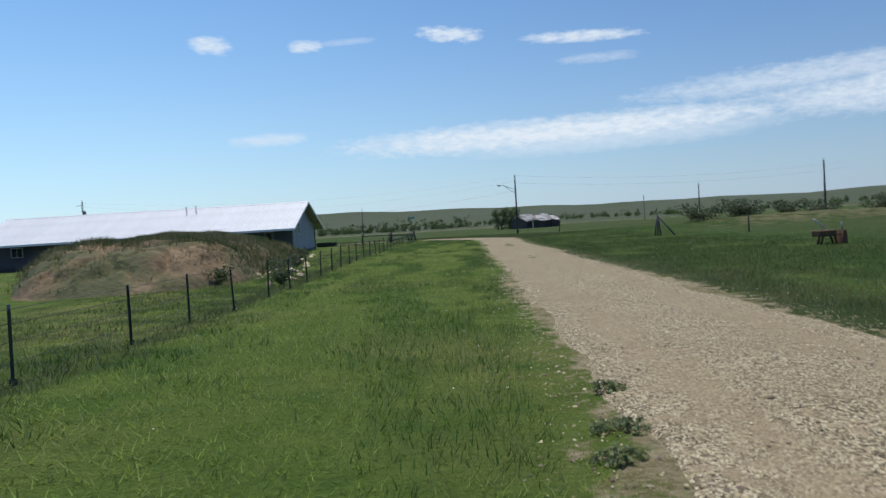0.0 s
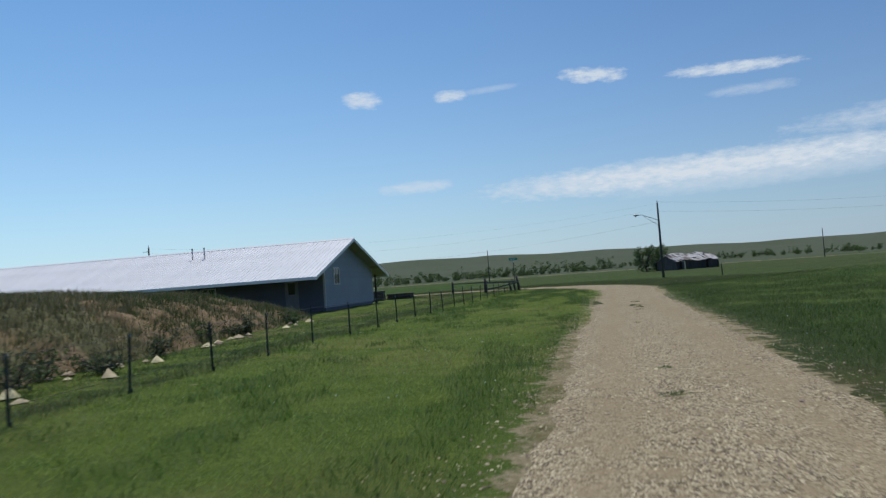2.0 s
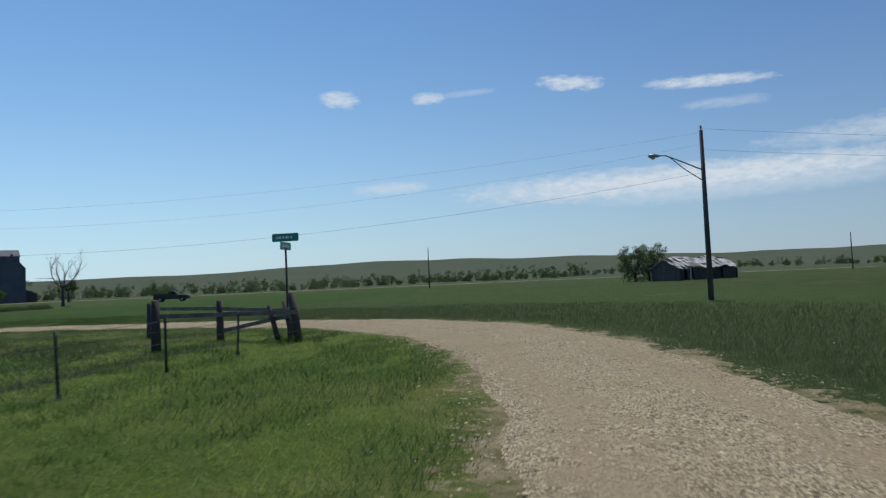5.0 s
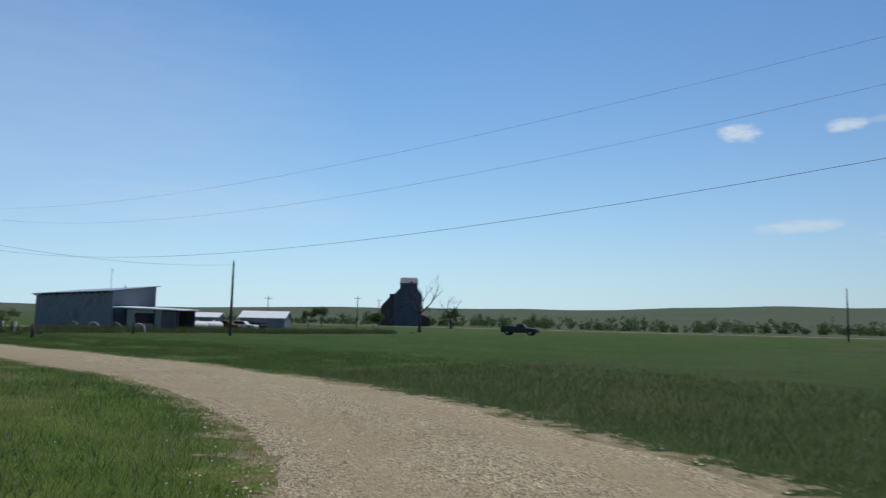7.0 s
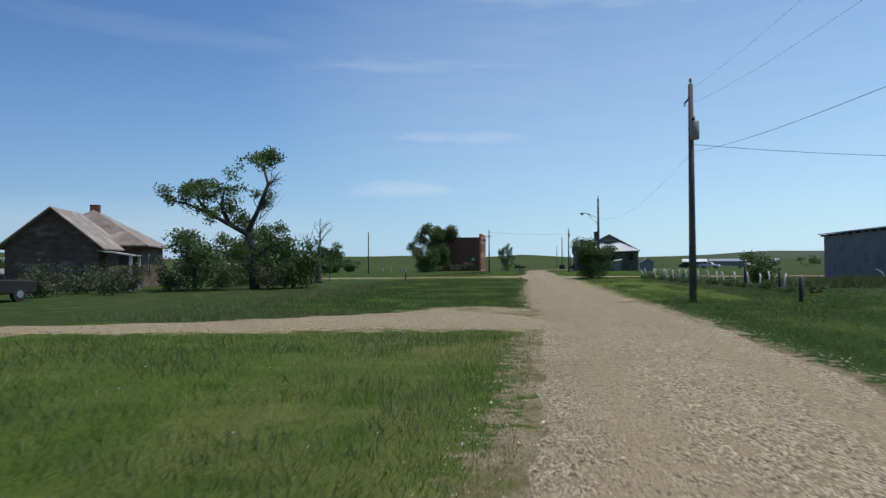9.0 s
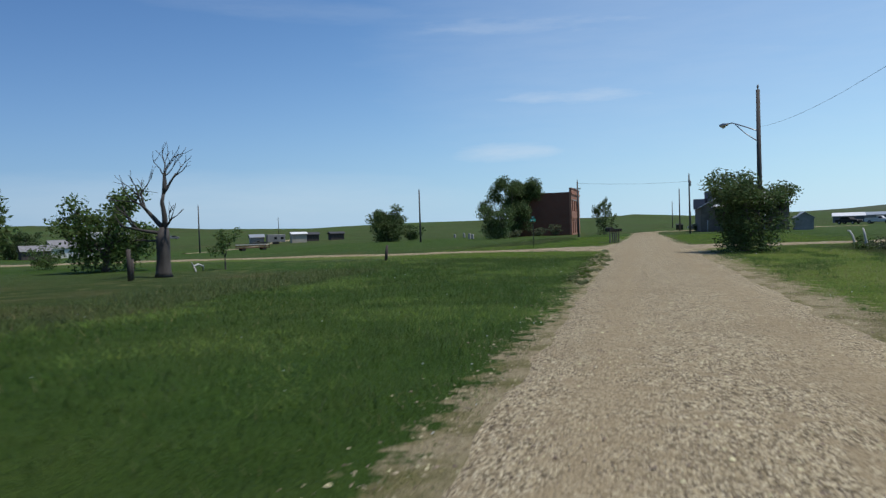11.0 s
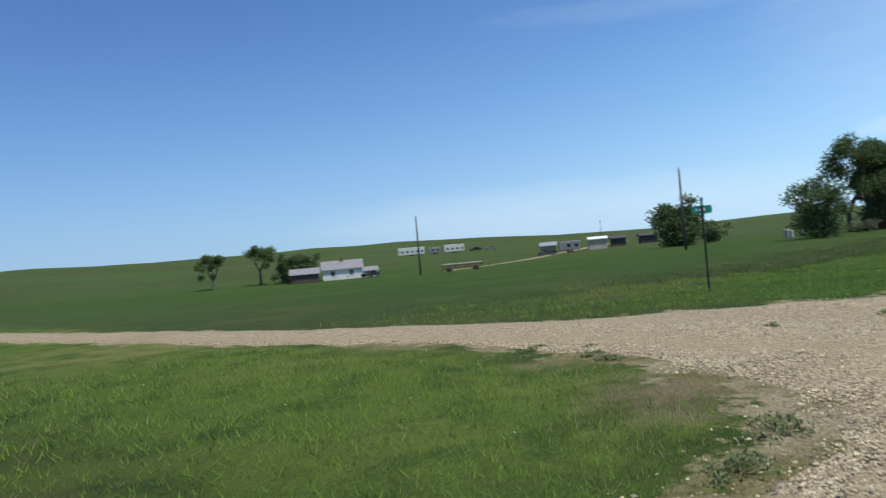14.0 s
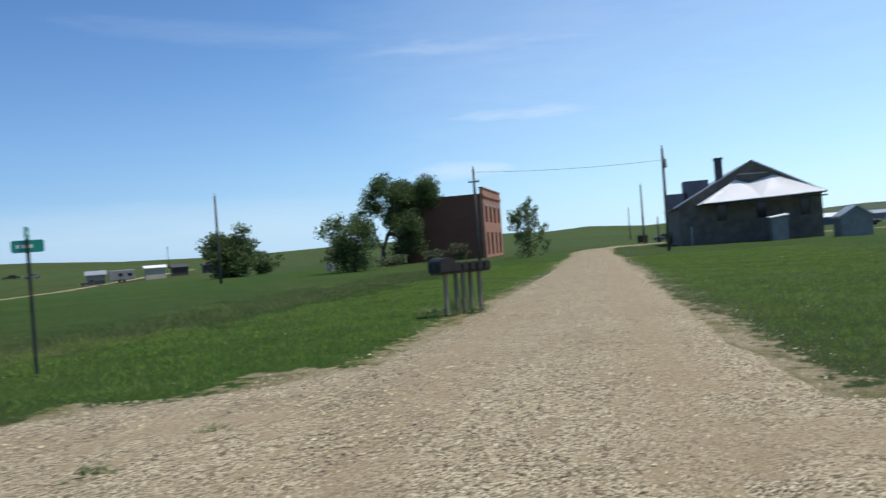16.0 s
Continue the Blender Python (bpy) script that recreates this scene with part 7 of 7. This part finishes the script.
def camper(at, turn, l, h, label, mat="car_white"):
    t = thing("camper_trailer", (*at, land1(*at)), label, "camper trailer", "parked campers", turn)
    bm = bmesh.new()
    box(bm, (-l / 2, -1.2, 0.6), (l / 2, 1.2, h), 0.12)
    part("body", bm, M[mat], t)
    for k in range(int(l // 2)):
        bm = bmesh.new()
        x = -l / 2 + 1.0 + k * 2.0
        box(bm, (x - 0.45, 1.2, 1.5), (x + 0.45, 1.23, 2.2))
        part("window", bm, M["glass"], t)
    for x in (-0.5, 0.5):
        for s in (-1, 1):
            bm = bmesh.new()
            bmesh.ops.create_cone(bm, cap_ends=True, segments=16, radius1=0.36, radius2=0.36, depth=0.22, matrix=Matrix.Translation((x, s * 1.05, 0.36)) @ pose(0, 0, 0, 90))
            part("wheel", bm, M["rubber"], t)
    return t


camper((-303, -116), -40, 11.0, 3.6, "long white camper trailer parked on the pasture")
camper((-310.5, -109.5), -40, 4.5, 3.0, "short grey camper trailer parked on the pasture", "grey_paint")
camper((-316.5, -104), -40, 8.5, 3.6, "white camper trailer parked on the pasture")
old_car("car", (-323, -98), -40, "black", "dark car parked beside the campers", False, 1.1)
old_car("car", (-327, -93), -40, "car_grey", "grey car parked beside the campers", False, 1.1)
gable_house("shed", (-257, -8.5), 4.0, 3.0, 2.5, 3.2, -50, "grey_paint", "grey_metal", "small grey shed on the pasture", "shed")
camper((-259, -3), -50, 5.5, 3.0, "battered grey camper on the pasture", "grey_paint")
old_car("pickup_truck", (-250, -3.5), -50, "dark_steel", "dark pickup truck beside the grey shed", True)
gable_house("shed", (-266, 1), 4.6, 3.0, 2.8, 3.3, -50, "tan_paint", "white_metal", "pale tan shed on the pasture", "shed")
gable_house("shed", (-279, -1), 4.0, 3.5, 2.3, 2.9, -50, "dark_wood", "dark_roof", "low dark shed on the pasture", "shed")
gable_house("shed", (-284, 5.5), 4.6, 3.5, 2.2, 2.7, -50, "dark_wood", "dark_roof", "low dark shed on the pasture", "shed")
fb = thing("flatbed_wagon", (-172.0, 43.0, land1(-172, 43) - 0.02), "old low flatbed wagon with pale racks", "wagon", "", -42)
bm = bmesh.new()
box(bm, (-2.7, -1.0, 0.45), (2.7, 1.0, 0.6))
part("bed", bm, M["rust"], fb)
for z, mt in ((0.75, "rust"), (1.0, "cream")):
    bm = bmesh.new()
    box(bm, (-2.7, 0.94, z), (2.7, 1.0, z + 0.12))
    part("side_rail", bm, M[mt], fb)
    bm = bmesh.new()
    box(bm, (-2.7, -1.0, z), (2.7, -0.94, z + 0.12))
    part("side_rail", bm, M[mt], fb)
for x in (-2.6, -0.9, 0.9, 2.6):
    for y in (-1.02, 0.96):
        bm = bmesh.new()
        box(bm, (x - 0.04, y, 0.4), (x + 0.04, y + 0.06, 1.2))
        part("stake", bm, M["dark_steel"], fb)
for x in (-1.8, 1.8):
    for s in (-1, 1):
        bm = bmesh.new()
        bmesh.ops.create_cone(bm, cap_ends=True, segments=16, radius1=0.34, radius2=0.34, depth=0.2, matrix=Matrix.Translation((x, s * 0.9, 0.32)) @ pose(0, 0, 0, 90))
        part("wheel", bm, M["rubber"], fb)
for k, p in enumerate(((-229, 63), (-232, 64.5), (-196, 76), (-197.5, 75))):
    bm = bmesh.new()
    box(bm, (-0.35, -0.2, -0.05), (0.35, 0.2, 0.9 + 0.2 * (k % 2)), 0.08)
    ob = part("stone", bm, M["concrete"])
    ob.location = (*p, land1(*p))
    tagged(ob, "pale upright stone in the grass", "stone", "stones in the pasture")

# ---- grass, stones and weeds along the way ----
rng = np.random.default_rng(21)
core = resample(ROAD, 0.5)
core = core[(core[:, 1] > -4) & (core[:, 0] > -168)]
core_dir = np.gradient(core[:, :2], axis=0)
core_dir /= np.linalg.norm(core_dir, axis=1)[:, None]
core_side = np.stack([-core_dir[:, 1], core_dir[:, 0]], 1)


def beside(count, reach, lo=-0.15):
    """Points scattered beside the main road, denser near its edge."""
    i = rng.integers(0, len(core), count)
    e = lo + rng.random(count) ** 1.7 * reach
    s = rng.choice((-1.0, 1.0), count)
    p = core[i, :2] + core_side[i] * ((core[i, 2] + e) * s)[:, None] + rng.uniform(-0.3, 0.3, (count, 2))
    return p, e


def blades(name, p, height, width, mat, label, bend=0.7):
    """Single grass blades at points p."""
    n = len(p)
    a = rng.uniform(0, math.tau, n)
    side = np.stack([np.cos(a), np.sin(a), np.zeros(n)], 1) * width[:, None] * 0.5
    z = land(p[:, 0], p[:, 1]) - 0.01
    base = np.c_[p, z]
    tip = base + np.c_[rng.normal(0, bend, (n, 2)) * height[:, None] + np.array([0.12, 0.0]) * height[:, None], height]
    v = np.stack([base - side, base + side, tip], 1).reshape(-1, 3)
    return tagged(raw(name, v, np.arange(n * 3).reshape(-1, 3), M[mat]), label, "grass", kind="stuff")


def sheet(q, k):
    """The ground's vegetation zone at points."""
    ix = np.clip(np.searchsorted(gx, q[:, 0]) - 1, 0, nx - 2)
    iy = np.clip(np.searchsorted(gy, q[:, 1]) - 1, 0, ny - 2)
    return zone[iy, ix, k]


def lumps(q, s):
    return 0.5 + 0.25 * (np.sin(q[:, 0] * s + 1.3 * np.sin(q[:, 1] * s * 0.7)) + np.sin(q[:, 1] * s * 1.1 + 1.7 * np.sin(q[:, 0] * s * 0.6)))


p, e = beside(1020000, 15.0)
hx, hy = np.arange(-190, 32, 0.35), np.arange(-12, 136, 0.35)
near_gap = road_gap(*np.meshgrid(hx, hy))
gap = near_gap[np.clip(((p[:, 1] + 12) / 0.35).astype(int), 0, len(hy) - 1), np.clip(((p[:, 0] + 190) / 0.35).astype(int), 0, len(hx) - 1)]
bare = np.where((p[:, 0] < -84) & (p[:, 0] > -108) & (p[:, 1] < 110), np.where(p[:, 0] > -93, 0.5, 0.8), 0.35)
keep = gap > rng.uniform(-0.3, 1.0, len(p)) * bare * (0.2 + 2.2 * np.clip(fractal(p[:, 0] * 0.9, p[:, 1] * 0.9, 97) - 0.25, 0, 1))
keep &= np.random.default_rng(31).random(len(p)) < np.clip((15.2 - e) / 6, 0, 1)      # thinner away from the road
p, e, gap = p[keep], e[keep], gap[keep]
mown, lush, dry = sheet(p, 0), sheet(p, 1), sheet(p, 2)
lump = lumps(p, 1.5) * 0.6 + lumps(p, 4.1) * 0.4
pick = rng.random(len(p))
along, over = np.where(p[:, 0] > -4, p[:, 1], p[:, 0]), np.where(p[:, 0] > -4, p[:, 0], p[:, 1])
streak = 0.65 * fractal(along * 0.16, over * 0.75, 90) + 0.35 * fractal(p[:, 0] * 1.1, p[:, 1] * 1.1, 93)
blotch = fractal(p[:, 0] * 0.45, p[:, 1] * 0.45, 95)
lawn = (p[:, 0] < -8) & (p[:, 0] > -46) & (p[:, 1] < 111)
q_tuft, q_lawn, q_deep, q_dry = np.quantile(streak, 0.6), np.quantile(streak, 0.7), np.quantile(blotch, 0.4), np.quantile(blotch, 0.75)
is_dry = (pick < 0.025 + np.where(lawn, 0.55 * (blotch > q_dry), 0.0) + 0.5 * dry + 0.25 * np.exp(-(gap / (0.7 * bare[keep])) ** 2)) 
is_mown = (~is_dry) & (mown > 0.4) & (mown > lush)
is_lush = (~is_dry) & (~is_mown) & (lush > 0.4)
is_rough = ~(is_dry | is_mown | is_lush)
is_tuft = is_mown & (streak + 0.05 * (rng.random(len(p)) - 0.5) > np.where(lawn, q_lawn, q_tuft))
is_tuft |= is_mown & lawn & (gap < 1.6 + 2.4 * (blotch - 0.5)) & (gap > 0.2)
is_mown &= ~is_tuft
is_olive = is_mown & lawn & (streak + 0.08 * (rng.random(len(p)) - 0.5) < q_lawn)
is_deep = is_olive & (blotch + 0.04 * (rng.random(len(p)) - 0.5) < q_deep)
is_olive &= ~is_deep
is_mown &= ~(is_olive | is_deep)
is_rough |= is_deep
is_pale = is_lush & (blotch + 0.12 * (rng.random(len(p)) - 0.5) > 0.64)
is_lush &= ~is_pale
is_corner = (is_lush | is_mown | is_tuft | is_rough) & ((p[:, 0] < -103.5 + 2 * (blotch - 0.5)) & (p[:, 1] < 108) & (p[:, 0] > -121) | (p[:, 0] < -118) & ((p[:, 1] > 110) | (gap < 7 + 5 * (blotch - 0.5))))
is_lush &= ~is_corner
is_mown &= ~is_corner
is_tuft &= ~is_corner
is_rough &= ~is_corner
is_west = is_rough & (p[:, 0] < -112) & ((p[:, 1] > 110) | (gap < 7))
is_rough &= ~is_west
is_corner |= is_west
lump = lump * (0.5 + blotch)
wide_by = 0.010 + 0.0013 * np.clip(e, 0, 15)
edge = np.clip(gap / 1.0, 0.25, 1.0)
for nm, sel, lo, hi, mat, label in (("mown_grass", is_mown, 0.04, 0.12, "grass_mown", "short mown light green grass"),
                                    ("tall_grass", is_tuft, 0.08, 0.18, "grass_tuft", "taller darker green tufts in the mown grass"),
                                    ("lawn_grass", is_olive, 0.04, 0.11, "grass_lawn", "olive yellow-green lawn grass"),
                                    ("pale_grass", is_pale, 0.06, 0.15, "grass_pale", "patches of lighter yellow-green grass"),
                                    ("corner_grass", is_corner, 0.05, 0.12, "grass_corner", "bright green grass on the junction corners"),
                                    ("lush_grass", is_lush, 0.06, 0.15, "grass_lush", "thick dark green grass"),
                                    ("rough_grass", is_rough, 0.08, 0.24, "grass_rough", "rough olive green prairie grass"),
                                    ("dry_grass", is_dry, 0.07, 0.20, "grass_dry", "thin straw-coloured dry grass stalks")):
    k = np.flatnonzero(sel)
    flat = {"mown_grass": 0.8, "lawn_grass": 0.8, "tall_grass": 0.6, "pale_grass": 0.9, "lush_grass": 0.45, "corner_grass": 0.6}.get(nm, 0.5)
    h = (lo + (hi - lo) * (0.25 + 0.75 * lump[k]) * rng.uniform(0.6, 1.25, len(k))) * edge[k]
    w = wide_by[k] * (0.55 if nm == "dry_grass" else 0.95)
    blades(nm, p[k], h, w, mat, label, flat)

# pale seed heads in the grass
k = rng.choice(len(p), 1100, replace=False)
q = p[k]
v0 = np.array([(1, 0, 0), (-1, 0, 0), (0, 1, 0), (0, -1, 0), (0, 0, 1), (0, 0, -1)], float)
f0 = np.array([(0, 2, 4), (2, 1, 4), (1, 3, 4), (3, 0, 4), (2, 0, 5), (1, 2, 5), (3, 1, 5), (0, 3, 5)])
c = np.c_[q, land(q[:, 0], q[:, 1]) + rng.uniform(0.12, 0.28, len(q))]
v = (c[:, None] + v0[None] * rng.uniform(0.009, 0.018, (len(q), 1, 1)) * 0.7).reshape(-1, 3)
f = (f0[None] + 6 * np.arange(len(q))[:, None, None]).reshape(-1, 3)
tagged(raw("seed_heads", v, f, M["sign_text"]), "small pale seed heads in the grass", "seed heads", kind="stuff")


def stones(name, q, size, lift, label):
    n = len(q)
    c = np.c_[q, land(q[:, 0], q[:, 1]) + lift]
    shape = v0[None] * rng.uniform(0.55, 1.2, (n, 6, 1)) * np.array([1, 1, 0.6])
    turn = rng.uniform(0, math.tau, n)
    cs, sn = np.cos(turn)[:, None], np.sin(turn)[:, None]
    x, y = shape[..., 0] * cs - shape[..., 1] * sn, shape[..., 0] * sn + shape[..., 1] * cs
    shape = np.stack([x, y, shape[..., 2]], -1) * size[:, None, None]
    v = (c[:, None] + shape).reshape(-1, 3)
    f = (f0[None, :4] + 6 * np.arange(n)[:, None, None]).reshape(-1, 3)
    return tagged(raw(name, v, f, M["stone"]), label, "gravel", kind="stuff")


n = 140000
i = rng.integers(0, len(core), n)
u = rng.uniform(-1.05, 1.05, n)
q = core[i, :2] + core_side[i] * (core[i, 2] * u)[:, None] + core_dir[i] * rng.uniform(-0.3, 0.3, n)[:, None]
crown = np.interp(np.abs(u), (0, 0.3, 0.55, 0.9, 1.0, 1.1), (0.075, 0.06, 0.03, 0.03, -0.02, 0.0))
stones("gravel_stones", q, np.clip(rng.lognormal(-4.45, 0.45, n), 0.005, 0.04), crown, "loose pale gravel stones on the road")
n = 30000
i = rng.integers(0, len(core), n)
off = core[i, 2] + np.abs(rng.normal(0, 0.42, n))
q = core[i, :2] + core_side[i] * (off * rng.choice((-1.0, 1.0), n))[:, None] + core_dir[i] * rng.uniform(-0.3, 0.3, n)[:, None]
stones("verge_stones", q, np.clip(rng.lognormal(-4.3, 0.4, n), 0.006, 0.035), 0.006, "scattered pale stones along the road edge")
n = 42000
j = rng.uniform(0, 1, n)
q = np.stack([-117.0 + rng.normal(0, 4.2, n), 106.0 + rng.normal(0, 2.0, n)], 1)
q = q[road_gap(q[:, 0], q[:, 1]) < -0.1]
stones("gravel_stones", q, np.clip(rng.lognormal(-4.3, 0.35, len(q)), 0.006, 0.035), 0.045, "loose pale gravel stones at the junction")

# weeds that grow in and beside the gravel
for k, (x, y, w) in enumerate(((5.1, 55.4, 0.55), (5.15, 54.0, 0.5), (4.6, 46.0, 0.4), (4.3, 33.9, 0.5), (5.1, 52.6, 0.4), (3.6, 61.5, 0.35), (3.65, 59.1, 0.4), (3.6, 60.2, 0.35), (5.3, 58.1, 0.5), (4.4, 36.5, 0.4),
                                   (-111, 106.9, 0.6), (-98.7, 108.0, 0.5), (-93.8, 108.2, 0.5), (-109.9, 107.1, 0.6), 
                                   (-102.5, 107.7, 0.5), (-91.5, 108.1, 0.5), (-119.9, 106.1, 0.5), (-130.9, 105.9, 0.9), (-132.0, 105.3, 0.9))):
    weed((x, y), w * 1.1, w * 0.24, 300 + k, "low grey-green weed growing in the gravel", "leaf_weed", "weeds in the gravel")

weed_rng = np.random.default_rng(77)
for k in range(44):
    x = float(weed_rng.uniform(-106, -85))
    off = float(weed_rng.uniform(0.05, 0.75)) * (1.0 if x < -86 else 0.6)
    y = float(np.interp(-x, (62, 80, 98, 112), (111.6, 110.9, 110.3, 109.9))) - 2.4 - off
    w = float(weed_rng.uniform(0.12, 0.3))
    weed((x, y), w, w * float(weed_rng.uniform(0.25, 0.5)), 500 + k, "small dusty green weed on the bare road edge", "leaf_weed" if k % 3 else "grass_pale", "small weeds along the road edge")
for k, (x, y, w, h) in enumerate(((-116.95, 104.55, 0.4, 0.12), (-118.4, 105.85, 0.55, 0.16), (-117.2, 106.5, 0.4, 0.1), (-114.5, 101.6, 0.5, 0.06), (-114.7, 102.5, 0.4, 0.05), (-114.2, 102.9, 0.5, 0.06), (-113.9, 103.4, 0.5, 0.07), (-99.3, 108.0, 0.6, 0.16), (1.4, 6.0, 0.5, 0.14), (1.2, 5.2, 0.4, 0.12), (1.6, 7.3, 0.4, 0.12))):
    weed((x, y), w, h, 590 + k, "dusty green weed clump in the gravel", "leaf_weed", "green weed clumps")
for k, (x, y, w, h) in enumerate(((-3.5, 96.0, 1.0, 0.35), (-4.1, 96.6, 0.9, 0.4), (-2.9, 95.9, 0.6, 0.22), (-4.6, 96.8, 0.8, 0.3), (-131.4, 106.2, 1.1, 0.4), (-131.0, 106.7, 0.8, 0.35))):
    weed((x, y), w, h, 570 + k, "tall rough grass and weeds at the foot of posts", "grass_tuft", "weeds at the foot of posts")

weed((-58.0, 116.0), 1.3, 0.55, 398, "rough green weed at the foot of a pole", "leaf_weed", "")

# tall grey-green weeds along the yard of the metal shed
u = rng.random(900)
yard = np.stack([np.interp(u, (0, 0.25, 0.5, 0.7, 1), (-79, -82, -82, -78, -82)), np.interp(u, (0, 0.25, 0.5, 0.7, 1), (128, 137, 150, 158, 184))], 1) + rng.normal(0, 1.6, (900, 2))
stem = np.repeat(yard, 40, 0) + rng.normal(0, 0.28, (900 * 40, 2))
blades("yard_weeds", stem, np.repeat(rng.uniform(0.4, 1.2, 900), 40) * rng.uniform(0.4, 1.0, len(stem)), np.full(len(stem), 0.05), "grass_rough", "tall grey-green weeds along the shed yard", 0.3)

# weeds and grass over the dirt mound
flat = np.stack([X, Y, Z], -1)
rows, colsn = X.shape
m = 11000
a, b = rng.integers(0, rows - 1, m), rng.integers(0, colsn - 1, m)
keep = (Z[a, b] > 0.12) & (rng.random(m) < np.clip(0.06 + (Z[a, b] - 1.5) * 0.5, 0.06, 0.4) + 0.85 * np.clip((Y[a, b] - 29.5 + 3 * (fractal(X[a, b] * 0.5, Y[a, b] * 0.5, 75) - 0.5)) / 3, 0, 1))
spots = flat[a[keep], b[keep]]
cl = np.repeat(spots, 16, 0) + rng.normal(0, 0.16, (len(spots) * 16, 3)) * [1, 1, 0.12]
hgt = rng.uniform(0.06, 0.28, len(cl))
ang = rng.uniform(0, math.tau, len(cl))
sd = np.stack([np.cos(ang), np.sin(ang), np.zeros(len(cl))], 1) * 0.014
tip = cl + np.c_[rng.normal(0, 0.25, (len(cl), 2)) * hgt[:, None], hgt]
vv = np.stack([cl - sd - [0, 0, 0.05], cl + sd - [0, 0, 0.05], tip], 1).reshape(-1, 3)
half = (rng.random(len(cl)) < 0.25 + 0.5 * (fractal(cl[:, 0] * 0.6, cl[:, 1] * 0.6, 78) > 0.5)).repeat(3)
tagged(raw("mound_straw", vv[half], np.arange(half.sum()).reshape(-1, 3), M["grass_dry"]), "dry straw-coloured weeds on the dirt mound", "weeds", kind="stuff")
vv = vv[~half]
tagged(raw("mound_weeds", vv, np.arange(len(vv)).reshape(-1, 3), M["grass_rough"]), "rough weeds growing over the dirt mound", "weeds", kind="stuff")
for k in range(26):
    yy = rng.uniform(27, 64)
    xx = -15.2 - 3.2 * ((yy - 46.5) / 20.5 + 0.2) + rng.uniform(4.0, 6.6)
    shrub("weed_clump", (float(xx), float(yy)), float(rng.uniform(0.7, 1.5)), float(rng.uniform(0.4, 0.9)), 400 + k, "green weed clump at the foot of the mound", "leaf_grey" if k % 2 else "leaf_dark", 320, 0.06, "weeds round the mound", "weed")
rk = []
for k in range(60):
    yy = rng.uniform(27, 62)
    rk.append((-15.2 - 3.2 * ((yy - 46.5) / 20.5 + 0.2) + rng.uniform(4.8, 7.2), yy))
stones("mound_rubble", np.array(rk), rng.uniform(0.08, 0.32, 60), 0.03, "pale broken rubble at the foot of the mound")
